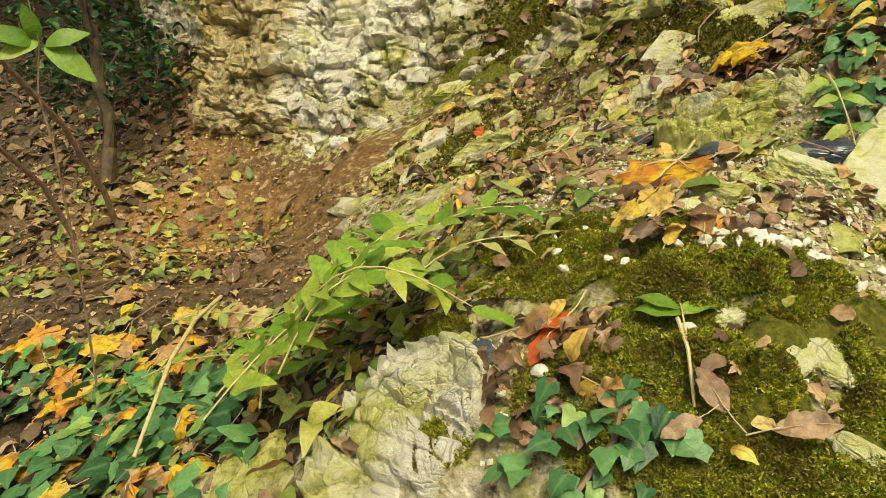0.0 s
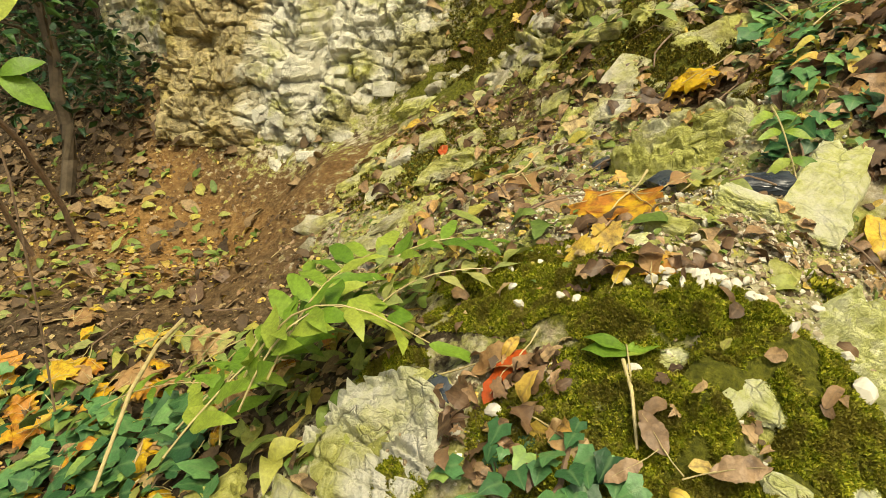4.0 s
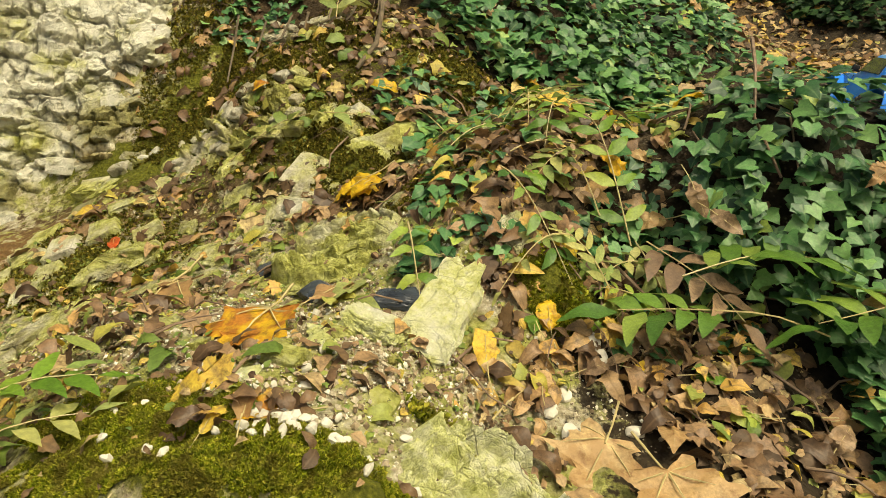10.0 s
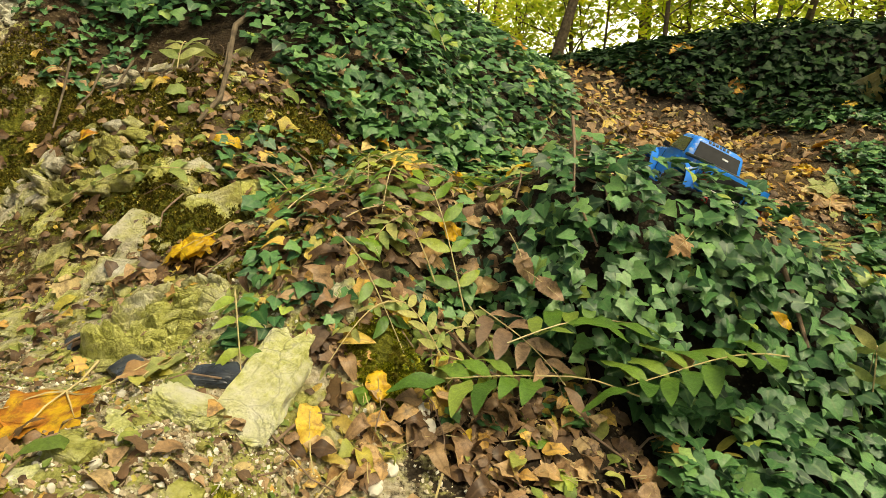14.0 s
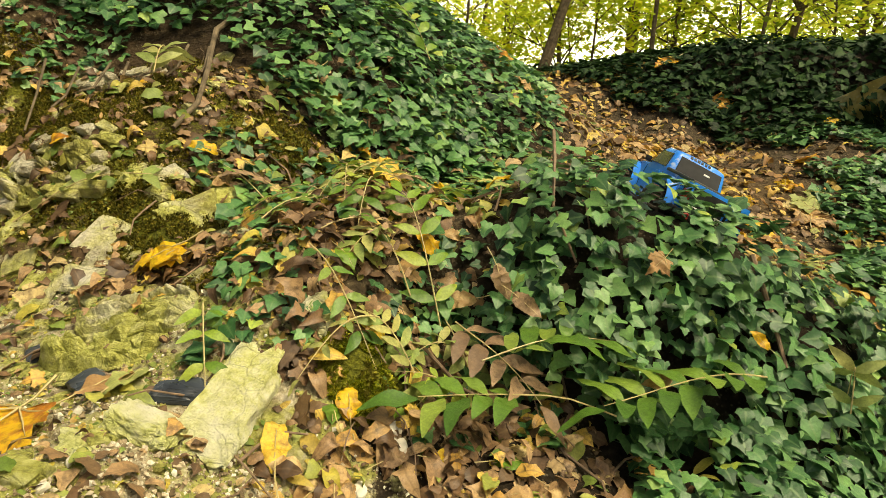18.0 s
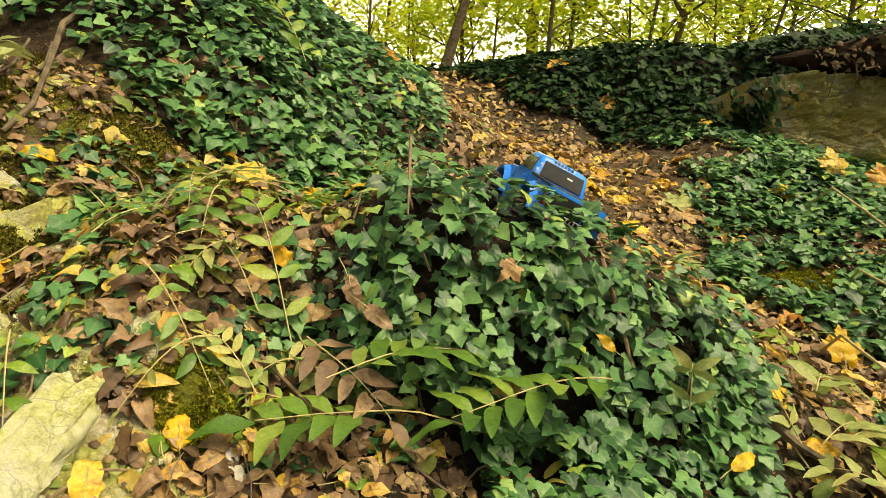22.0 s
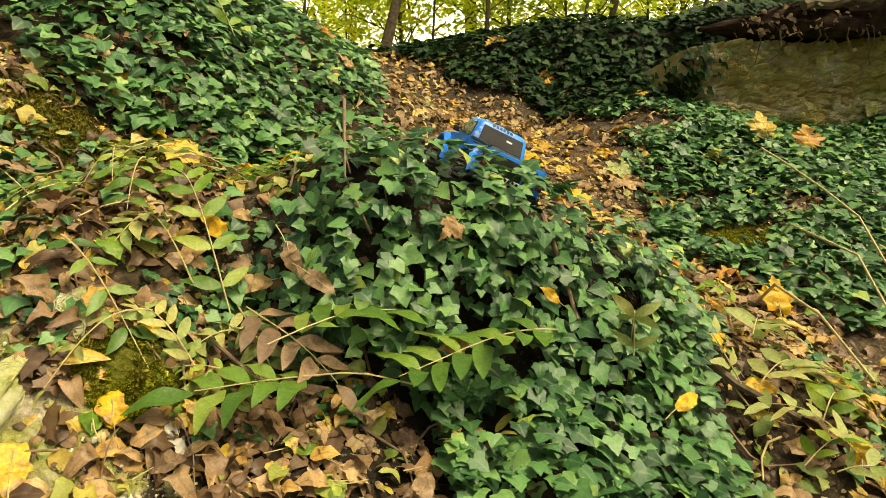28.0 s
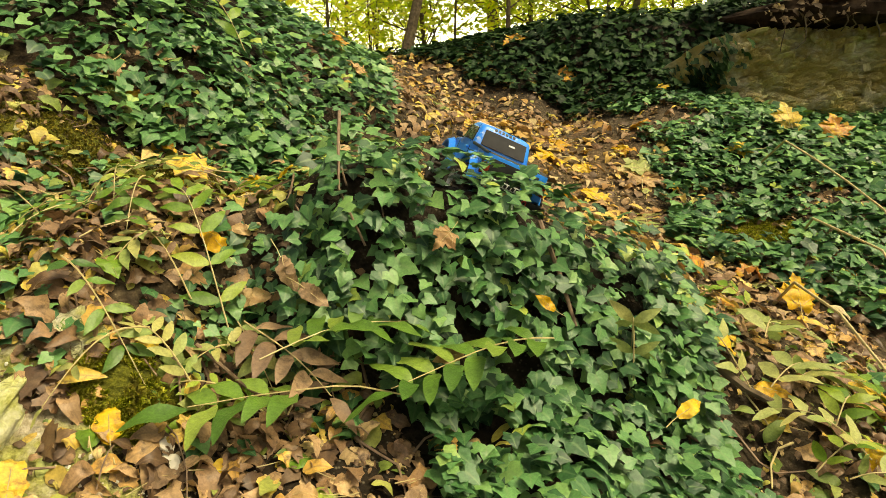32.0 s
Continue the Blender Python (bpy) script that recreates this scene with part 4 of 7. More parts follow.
stone("chalk_slab", "upright pale yellow-green chalk slab in rubble", -0.315, 0.935, (0.1, 0.24, 0.07), 84, M_SLAB, 12, 0.008, 0.8)
stone("flint_nodule", "glossy dark blue-black flint nodule with a white rind", -0.385, 0.935, (0.05, 0.1, 0.05), 10, M_FLINT, 5, 0.008, 0.6, "", False)
stone("flint_nodule", "small grey flint lying in chalk rubble", -0.72, 1.13, (0.07, 0.06, 0.05), 40, M_FLINT, 6, 0.006, 0.6, "", False)
stone("flint_nodule", "dark flint embedded in a mossy chalk boulder", -0.69, 0.385, (0.055, 0.05, 0.05), 70, M_FLINT, 7, 0.004, 0.6, "", False)
stone("flint_nodule", "dark flint lump below the orange maple leaf", -0.56, 1.0, (0.06, 0.07, 0.04), 130, M_FLINT, 26, 0.006, 0.6, "", False)
stone("chalk_boulder", "yellow-green algae-stained chalk block under leaf sprigs", -0.97, 0.19, (0.17, 0.19, 0.12), 40, M_CHALK_GREEN, 21, -0.01, 0.7)
stone("chalk_boulder", "low mossy green chalk rock in the leaf litter", -0.62, 1.13, (0.26, 0.16, 0.08), 15, M_CHALK_DULL, 13, -0.012, 0.6)
stone("chalk_rock", "flat algae-covered chalk lump among rubble", -0.46, 0.79, (0.1, 0.075, 0.05), 20, M_SLAB, 14, 0.0, 0.6)
stone("chalk_rock", "algae-covered chalk lump below the flint", -0.4, 0.84, (0.11, 0.08, 0.06), 70, M_SLAB, 22, 0.0, 0.6)
stone("chalk_rock", "pale chalk lump beside the truck's wheel track", -0.2, 1.12, (0.09, 0.07, 0.05), 50, M_CHALK_GREEN, 23, 0.0, 0.6)
stone("chalk_rock", "mossy chalk rock below the cliff", -1.0, 1.02, (0.2, 0.14, 0.09), 60, M_CHALK_DULL, 17, -0.01, 0.6)
stone("chalk_rock", "pale chalk rock at the foot of the cliff", -1.2, 1.25, (0.16, 0.12, 0.08), 10, M_CHALK_DULL, 18, -0.01, 0.6)
stone("chalk_rock", "mossy chalk step beside the track", -0.85, 1.35, (0.18, 0.12, 0.08), 170, M_CHALK_GREEN, 19, -0.012, 0.6)
for k, (x, y, sx, sy) in enumerate(((-0.34, 0.44, 0.045, 0.075), (-0.43, 0.475, 0.03, 0.06), (-0.365, 0.41, 0.03, 0.04), (-0.52, 0.66, 0.04, 0.03), (-0.25, 0.41, 0.05, 0.04), (-0.31, 0.36, 0.03, 0.05))):
    stone("chalk_rock", "white chalk lump showing through moss", x, y, (sx, sy, 0.03), 35 * k, M_EDGE, 80 + k, 0.0, 0.6, "chalk in the moss", False)
rng = np.random.default_rng(78)
lumps = [rock_mesh("chalk_rock", 60 + k, 0.55 + 0.1 * (k % 3), 0.2, 5, (M_CHALK_GREEN, M_CHALK_DULL, M_CHALK_GREEN)[k % 3], k % 4 > 0) for k in range(12)]
for k in range(190):
    x, y = (rng.uniform(-1.6, -0.35), rng.uniform(0.95, 1.72)) if k < 105 else (rng.uniform(-1.3, -0.3), rng.uniform(0.68, 1.0)) if k < 150 else (rng.uniform(-1.2, -0.1), rng.uniform(1.8, 2.3))
    s = float(rng.uniform(0.03, 0.11) if k < 105 else rng.uniform(0.02, 0.05 if k < 150 else 0.09))
    if np.hypot(x + 0.62, y - 0.88) < 0.1 or np.hypot(x + 0.3, y - 0.93) < 0.1:
        continue
    ob = new("chalk_rock", lumps[k % 12])
    ob.matrix_basis = lay(float(x), float(y), float(rng.uniform(0, 360)), (s * rng.uniform(0.8, 1.5), s, s * rng.uniform(0.5, 0.8)), -s * 0.08, float(rng.uniform(-0.25, 0.25)))
    tagged(ob, "algae-stained chalk lump bedded in the mossy slope", "stone", "chalk lumps on the slope")


def pebble_mesh(seed):
    """A small chipped lump with rounded corners."""
    bm = bmesh.new()
    bmesh.ops.create_icosphere(bm, subdivisions=2, radius=0.5)
    off = Vector((seed * 2.3, seed * 0.9, -seed))
    for v in bm.verts:
        q = v.co.normalized()
        v.co = q * (0.46 + 0.16 * noise.noise(q * 1.6 + off) + 0.07 * noise.noise(q * 4 + off))
    for j in range(3):
        d = Vector((math.sin(seed * 3 + j * 2), math.cos(seed * 5 + j), math.sin(seed + j * 4))).normalized()
        for v in bm.verts:
            h = v.co.dot(d) - 0.34
            if h > 0:
                v.co -= d * h
    me = bpy.data.meshes.new("pebble")
    bm.to_mesh(me)
    bm.free()
    me.materials.append(M_PEBBLE)
    return me


PEBBLES = [pebble_mesh(k) for k in range(9)]


def pebble(x, y, size, yaw, k):
    ob = new("pebble", PEBBLES[k % 9])
    ob.matrix_basis = lay(x, y, yaw, size, 0.004)
    return tagged(ob, "rough white chalk pebble lying on mossy rubble", "stone", "white chalk pebbles")


rng = np.random.default_rng(77)
for k in range(70):
    x, y = (-0.425 + rng.normal(0, 0.04), 0.57 + rng.normal(0, 0.016)) if k < 34 else (rng.uniform(-0.7, -0.1), rng.uniform(0.5, 0.95))
    pebble(float(x), float(y), tuple(float(v) for v in rng.uniform(0.008, 0.022, 3)), float(rng.uniform(0, 360)), k)
for x, y, s in ((-0.67, 0.335, 0.026), (-0.645, 0.34, 0.022), (-0.46, 0.425, 0.018), (-0.6, 0.36, 0.02), (-0.255, 0.505, 0.026), (-0.05, 0.98, 0.035), (-0.06, 1.0, 0.026), (0.0, 0.86, 0.028), (-0.11, 0.9, 0.03), (-0.13, 0.86, 0.024), (-0.1, 0.83, 0.03)):
    pebble(x, y, (s, s * 1.3, s * 0.8), x * 900, int(abs(x) * 1000))

# chalk rubble: countless chips
rng = np.random.default_rng(5)
cx, cy = in_area(rng, 13000, [(-0.55, 0.8, 0.35, 0.2, 1.2), (-0.33, 0.62, 0.15, 0.25, 1.0), (-1.0, 0.95, 0.3, 0.18, 0.8), (-0.3, 0.8, 0.12, 0.12, 1.5), (-0.55, 0.35, 0.25, 0.1, 0.5), (-0.05, 0.95, 0.15, 0.15, 0.5), (-0.55, 1.08, 0.3, 0.12, 0.7), (-0.9, 1.6, 0.5, 0.3, 0.12)])
octa = np.array([(0.5, 0.1, 0), (-0.1, 0.45, 0.1), (-0.5, -0.1, 0), (0.1, -0.5, -0.1), (0.05, 0.0, 0.4), (0, 0, -0.35)])
octf = [[0, 1, 4], [1, 2, 4], [2, 3, 4], [3, 0, 4], [1, 0, 5], [2, 1, 5], [3, 2, 5], [0, 3, 5]]
ok = (spots(cx, cy, MOSS_AT) < 0.45 + 0.5 * vnoise(cx * 20, cy * 20, 3))
cx, cy = cx[ok], cy[ok]
size = 0.003 + 0.01 * rng.random(len(cx)) ** 4
chips = scatter("chalk_chips", [(octa, octf), (octa * (1, 0.7, 0.8), octf), (octa * (0.8, 1, 1.2), octf)], np.stack([cx, cy, ground_z(cx, cy) + size * 0.2], 1), ground_n(cx, cy), size,
                rng.uniform(0, 6.28, len(cx)), np.stack([rng.uniform(0, 0.8, len(cx)), rng.uniform(0, 6.28, len(cx))], 1), M_CHIPS, rng)
for p in chips.data.polygons:
    p.use_smooth = False
tagged(chips, "loose white and tan chalk chips strewn over the rock", "rubble", kind="stuff")

# ---- moss cushions ----


def moss_patch(label, rows, count, seed, size=(0.004, 0.009), mat=M_MOSS):
    r = np.random.default_rng(seed)
    x, y = in_area(r, count, rows)
    ok = fbm(x * 16, y * 16, 3, 50) + 0.35 * fbm(x * 60, y * 60, 2, 52) > -0.32
    ok &= spots(x, y, MOSS_AT) > 0.1
    x, y = x[ok], y[ok]
    count = len(x)
    t = np.array([(-0.16, 0, 0), (0.16, 0, 0), (0.3, 0.35, 0.6), (0, 0.1, 0.9), (-0.3, 0.3, 0.55), (0.32, -0.3, 0.6), (-0.3, -0.3, 0.62)])
    tf = [[0, 1, 3], [0, 1, 2], [1, 5, 0], [0, 6, 1], [0, 4, 3]]
    n = ground_n(x, y) + r.normal(0, 0.45, (count, 3))
    n /= np.linalg.norm(n, axis=1, keepdims=True)
    puff = 0.006 * np.clip(fbm(x * 45, y * 45, 2, 51) + 0.3, 0, 1)
    ob = scatter("moss", [(t, tf), (t * (1.3, 1.3, 0.7), tf)], np.stack([x, y, ground_z(x, y) - 0.001 + puff], 1), n, r.uniform(*size, count), r.uniform(0, 6.28, count),
                 np.stack([r.uniform(0, 1.2, count), r.uniform(0, 6.28, count)], 1), mat, r)
    return tagged(ob, label, "moss", kind="stuff")


moss_patch("thick olive-green moss cushion on the chalk ledge", [(-0.66, 0.58, 0.17, 0.1, 1)], 24000, 1)
moss_patch("olive moss carpet over the rounded rock", [(-0.39, 0.5, 0.17, 0.075, 1), (-0.3, 0.44, 0.15, 0.12, 1.0), (-0.47, 0.36, 0.16, 0.1, 0.6), (-0.27, 0.33, 0.2, 0.1, 0.9)], 60000, 2)
moss_patch("feathery yellow-green moss tuft beside the ivy mound", [(-0.11, 1.06, 0.09, 0.065, 1), (-0.02, 0.9, 0.05, 0.03, 0.7)], 7000, 3, (0.008, 0.018))
moss_patch("moss cap on the pale chalk boulder", [(-0.8, 0.43, 0.06, 0.035, 1), (-0.69, 0.27, 0.05, 0.03, 0.8)], 5000, 4)
moss_patch("moss on the stony slope below the ivy hill", [(-0.62, 1.52, 0.2, 0.12, 1), (-0.9, 1.7, 0.25, 0.2, 0.5), (-0.3, 1.9, 0.3, 0.15, 0.6), (-1.3, 1.3, 0.3, 0.2, 0.4), (-0.35, 1.25, 0.15, 0.1, 0.6), (-0.95, 2.0, 0.35, 0.3, 0.6), (-1.35, 1.98, 0.2, 0.3, 0.7)], 34000, 5, (0.007, 0.015), M_MOSS_BROWN)
moss_patch("moss strip on the track below the ivy", [(2.1, 2.45, 0.22, 0.15, 1), (-0.25, 0.7, 0.07, 0.03, 1)], 5000, 6, (0.01, 0.02))

# ---- ivy ----
IVY = [leaf_shape(IVY_HALF, 0.05 + 0.09 * (k % 3), 0.08 + 0.16 * (k % 2), 0.1 * (k - 2), 0.025, k) for k in range(5)]


def edge_line(x, pts):
    return np.interp(x, [p[0] for p in pts], [p[1] for p in pts])


def mound_mask(x, y):
    e = ((x - 0.57) / 0.45) ** 2 + ((y - 1.34) / np.where((y < 1.34) & (x > 0.35), 0.6, np.where(x > 0.55, 0.17, 0.24))) ** 2
    left = x > 0.12 + 0.1 * vnoise(x * 9, y * 9, 2) + np.clip((1.25 - y) * 0.35, 0, 0.25)
    return (e < 1 + 0.5 * vnoise(x * 7, y * 7, 1)) & left & (vnoise(x * 24, y * 24, 17) > -0.2) & ((y < 1.46) | (x < 0.42))


def hill_mask(x, y):
    lo = edge_line(x, [(-2.0, 2.75), (-1.4, 2.45), (-1.07, 2.42), (-0.78, 2.36), (-0.64, 2.16), (-0.49, 2.06), (-0.34, 2.0), (-0.2, 2.08), (-0.1, 2.15), (0.06, 2.22), (0.37, 2.58), (0.55, 2.85), (0.62, 3.2)])
    return (y > lo + 0.12 * vnoise(x * 6, y * 6, 4)) & (x < 0.62 + 0.1 * vnoise(x * 6, y * 6, 9)) & (y < 5.5)


def bank_mask(x, y):
    lo = edge_line(x, [(0.6, 6.3), (1.2, 5.75), (2.0, 4.75), (2.5, 4.2), (3.0, 4.15), (3.3, 4.3), (3.5, 4.7), (5.5, 4.4)])
    return (y > lo + 0.2 * vnoise(x * 4, y * 4, 5)) & (y < lo + 2.4)


def low_mask(x, y):
    left = edge_line(y, [(1.6, 2.05), (1.76, 1.9), (1.97, 1.84), (2.2, 1.76), (2.45, 1.72), (2.83, 1.86), (3.04, 2.02), (3.45, 2.12), (3.7, 2.35)])
    return (x > left + 0.22 * vnoise(x * 5, y * 5, 61)) & (x < 4.4 + 0.4 * vnoise(y * 2.5, x * 2.5, 63)) & (y > 1.7 + 0.5 * np.clip((x - 2.8) / 0.8, 0, 1) * (0.5 + vnoise(x * 2.5, y * 2.5, 64)) + 0.14 * vnoise(x * 6, y * 6, 65)) & (y < bank_foot(x) + 0.05) & (vnoise(x * 3.5, y * 3.5, 62) > -0.3) & (np.hypot((x - 2.1) / 0.22, (y - 2.42) / 0.12) > 1)


def fore_mask(x, y):
    v = vnoise(x * 6, y * 6, 7)
    return ((((x + 1.5) / 0.5) ** 2 + ((y - 0.22) / 0.24) ** 2 < 0.9 + v * 1.4)) & (v > -0.28)


def patch_mask(x, y):
    v = vnoise(x * 5, y * 5, 8)
    return ((((x - 0.2) / 0.3) ** 2 + ((y - 2.2) / 0.3) ** 2 < 0.5 + v * 1.5) | (((x + 0.35) / 0.3) ** 2 + ((y - 1.72) / 0.16) ** 2 < 0.9 + v) | (((x + 0.05) / 0.35) ** 2 + ((y - 2.1) / 0.16) ** 2 < 0.8 + v) | (((x - (-1.33)) / 0.26) ** 2 + ((y - 2.30) / 0.2) ** 2 < 0.9 + v) | (((x + 1.35) / 0.2) ** 2 + ((y - 2.3) / 0.14) ** 2 < 0.9 + v)) & (v > -0.2)


def ivy_places(mask, region, count, rng, lift):
    x, y = rng.uniform(region[0], region[1], count * 12), rng.uniform(region[2], region[3], count * 12)
    n = ground_n(x, y, 0.04)
    ok = mask(x, y) & (rng.random(len(x)) < np.clip(0.3 / np.maximum(n[:, 2], 0.2), 0, 1))
    x, y, n = x[ok][:count], y[ok][:count], n[ok][:count]
    up = n * 0.85 + np.array((0, -0.1, 0.45)) + rng.normal(0, 0.25, n.shape)
    up /= np.linalg.norm(up, axis=1, keepdims=True)
    k = len(x)
    pos = np.stack([x, y, ground_z(x, y)], 1) + n * (rng.random(k)[:, None] ** 0.8 * lift)
    yaw = np.arctan2(n[:, 1], n[:, 0]) + rng.normal(0, 0.6, k)
    return pos, up, yaw, k


def ivy(label, mask, region, count, size, seed, mat, lift=0.045, singles=None):
    rng = np.random.default_rng(seed)
    pos, up, yaw, k = ivy_places(mask, region, count, rng, lift)
    sz = rng.uniform(*size, k) * np.where(rng.random(k) < 0.2, 0.65, 1.0)
    tilt = np.stack([rng.uniform(0, 0.6, k), rng.uniform(0, 6.28, k)], 1)
    plant = tagged(new("ivy"), label, "ivy")
    plant.location = (float(pos[:, 0].mean()), float(pos[:, 1].mean()), float(pos[:, 2].min()))
    inv = Matrix.Translation(-plant.location)
    take = np.zeros(k, bool)
    if singles is not None:
        take[np.where(singles(pos))[0][:300]] = True
        kinds = [leaf_mesh("leaf", q, M_IVY_LEAF) for q in IVY]
        s, a, u = frames_for(up, yaw, tilt, None)
        for i in np.where(take)[0]:
            ob = new("leaf", kinds[i % len(kinds)])
            m = Matrix((s[i], a[i], u[i])).transposed().to_4x4()
            ob.parent = plant
            ob.matrix_basis = inv @ Matrix.Translation(pos[i]) @ m @ Matrix.Scale(sz[i] * 1.05, 4)
    rest = ~take
    ob = scatter("leaves", IVY, pos[rest], up[rest], sz[rest], yaw[rest], tilt[rest], mat, rng)
    ob.parent, ob.matrix_basis = plant, inv
    tagged(ob, kind="stuff")
    # creeping stems
    for q in range(0, min(k, 1200), 60):
        bm = bmesh.new()
        p = pos[q]
        pts = []
        for j in range(5):
            xx, yy = p[0] + 0.05 * j * math.cos(yaw[q]) + 0.02 * math.sin(j * 2.0 + q), p[1] + 0.05 * j * math.sin(yaw[q]) + 0.02 * math.cos(j * 1.7 + q)
            pts.append((xx, yy, float(ground_z(xx, yy)) + 0.012))
        tube(bm, pts, [0.003, 0.003, 0.0025, 0.002, 0.0015], 4)
        part("stem", bm, M_TWIG, plant).matrix_basis = inv
    return plant


ivy("dense glossy dark green ivy covering a rounded mound", mound_mask, (0.0, 1.25, 0.7, 1.9), 2450, (0.025, 0.041), 21, M_IVY, 0.1, lambda p: (p[:, 1] < 1.3) & (p[:, 0] < 0.95))
ivy("dense dark green ivy draped over a steep hillside", hill_mask, (-2.0, 0.75, 2.0, 4.8), 9500, (0.032, 0.052), 22, M_IVY, 0.09)
ivy("ivy carpet over a long earth bank, coloured dark for tree shade", bank_mask, (0.5, 5.6, 4.2, 8.0), 9500, (0.045, 0.085), 23, M_IVY_SHADE, 0.1)
ivy("dark green ivy patch beside the leafy track", low_mask, (1.6, 4.6, 1.6, 4.3), 7500, (0.035, 0.065), 24, M_IVY, 0.08)
ivy("trailing ivy with pale veins among fallen leaves", fore_mask, (-2.1, -0.35, -0.1, 0.6), 260, (0.034, 0.055), 25, M_IVY, 0.05, lambda p: p[:, 0] > -1.75)
ivy("pale-veined ivy runner at the foot of the chalk boulder", lambda x, y: ((x + 0.52 - 0.6 * (y - 0.3)) / 0.1) ** 2 + ((y - 0.3) / 0.055) ** 2 < 1, (-0.68, -0.38, 0.2, 0.4), 44, (0.016, 0.027), 30, M_IVY, 0.03, lambda p: p[:, 0] < -0.46)
ivy("sparse young ivy runners on the stony slope", patch_mask, (-1.7, 0.9, 1.1, 2.6), 1000, (0.022, 0.04), 26, M_IVY, 0.035)
ivy("ivy sprouting along the edge of the cliff and mound", lambda x, y: (vnoise(x * 4, y * 4, 31) > 0.1) & (y > 1.45) & (x < 0.5), (-0.5, 0.5, 1.4, 2.6), 800, (0.03, 0.05), 27, M_IVY, 0.04)
ivy("scattered ivy runners beside the foot of the mound", lambda x, y: vnoise(x * 8, y * 8, 39) > 0.0, (0.95, 1.75, 0.7, 1.55), 300, (0.024, 0.04), 29, M_IVY, 0.03)
ivy("small ivy runners creeping through the litter by the mound", lambda x, y: (vnoise(x * 11, y * 11, 37) > 0.03) & (x < 0.25) & (spots(x, y, MOSS_AT) < 0.3), (-0.4, 0.25, 1.0, 1.75), 420, (0.022, 0.04), 28, M_IVY, 0.03)

# ---- fallen leaves ----
MAPLES = [leaf_shape(MAPLE_HALF, 0.1 * k, 0.12 + 0.1 * k, 0.05, 0.03, k) for k in range(4)]
OVALS = [leaf_shape(OVAL_HALF, 0.15 + 0.22 * k, 0.2 + 0.22 * k, 0.3 * (k - 2), 0.05, k) for k in range(5)]
RAGGED = [leaf_shape([(x * 1.1 * (0.75 + 0.5 * ((q * 7 + k) % 3) / 2), y) for q, (x, y) in enumerate(OVAL_HALF)], 0.5, 0.5 + 0.2 * k, 0.4, 0.08, k) for k in range(3)] + MAPLES[2:]
WIDE_OVAL = [(0.1, 0.05), (0.22, 0.2), (0.29, 0.38), (0.26, 0.55), (0.21, 0.7), (0.11, 0.86), (0.04, 0.95)]
CRUMPLED = [leaf_shape([(x * (0.9 + 0.14 * ((q * 5 + k) % 3)), y) for q, (x, y) in enumerate(WIDE_OVAL)], 0.4 - 0.25 * (k % 3), 0.4 + 0.25 * (k % 3), 0.25 * (k % 4 - 1.5), 0.05, k) for k in range(7)]
LANCES = [leaf_shape(LANCE_HALF, 0.25, 0.1 + 0.15 * k, 0.1 * k, 0.02, k) for k in range(3)]


def litter(label, rows, count, size, seed, mat, shapes, lift=0.012, tilt=0.35, mask=None):
    r = np.random.default_rng(seed)
    x, y = in_area(r, count, rows)
    if mask is not None:
        ok = mask(x, y)
        x, y = x[ok], y[ok]
    k = len(x)
    ob = scatter("fallen_leaves", shapes, np.stack([x, y, ground_z(x, y) + r.uniform(0.002, lift, k)], 1), ground_n(x, y, 0.03), r.uniform(*size, k), r.uniform(0, 6.28, k),
                 np.stack([r.uniform(0, tilt, k), r.uniform(0, 6.28, k)], 1), mat, r)
    return tagged(ob, label, "leaf litter", kind="stuff")




def bare(x, y):
    """Where litter lies: off the ivy mound, the moss and the largest leaves."""
    big = [(-0.045, 0.83, 0.1), (0.02, 0.76, 0.1), (-0.58, 0.87, 0.1), (-0.315, 0.935, 0.08), (-0.22, 0.6, 0.12)]
    ok = ~mound_mask(x, y) & (spots(x, y, MOSS_AT) + 0.5 * vnoise(x * 30, y * 30, 71) < 0.62)
    for a, b, r in big:
        ok &= np.hypot(x - a, y - b) > r
    return ok


DEAD = CRUMPLED + RAGGED + OVALS[2:]
litter("brown and tan dead leaves around the ivy mound", [(0.0, 0.95, 0.25, 0.3, 1.0), (-0.1, 1.25, 0.25, 0.25, 1.0), (0.35, 0.85, 0.4, 0.2, 1), (-0.4, 1.5, 0.35, 0.3, 0.5), (0.0, 1.7, 0.3, 0.25, 0.8)], 850, (0.02, 0.06), 31, M_LITTER, DEAD, 0.018, 0.9, bare)
litter("thick brown leaf litter below the ivy mound", [(-0.12, 0.95, 0.2, 0.25, 1), (0.15, 0.95, 0.3, 0.2, 1), (-0.15, 1.25, 0.22, 0.2, 1), (-0.25, 1.42, 0.25, 0.18, 0.7)], 620, (0.025, 0.07), 51, M_LITTER_WARM, DEAD, 0.03, 1.0, bare)
litter("dry brown leaves on the mossy ledges", [(-1.0, 2.0, 0.45, 0.3, 1), (-0.6, 1.75, 0.5, 0.3, 1), (-0.5, 1.38, 0.35, 0.15, 1.4), (-0.9, 1.52, 0.35, 0.05, 2), (-1.3, 2.0, 0.25, 0.35, 1.2)], 620, (0.02, 0.06), 52, M_LITTER_WARM, DEAD, 0.03, 1.0, bare)
litter("scattered dry leaves on the chalk slope", [(-0.9, 1.15, 0.45, 0.25, 1), (-0.45, 1.2, 0.25, 0.15, 1), (-0.45, 0.75, 0.25, 0.12, 0.8), (-1.0, 0.8, 0.25, 0.2, 1)], 260, (0.02, 0.06), 53, M_LITTER_WARM, DEAD, 0.025, 1.0, bare)
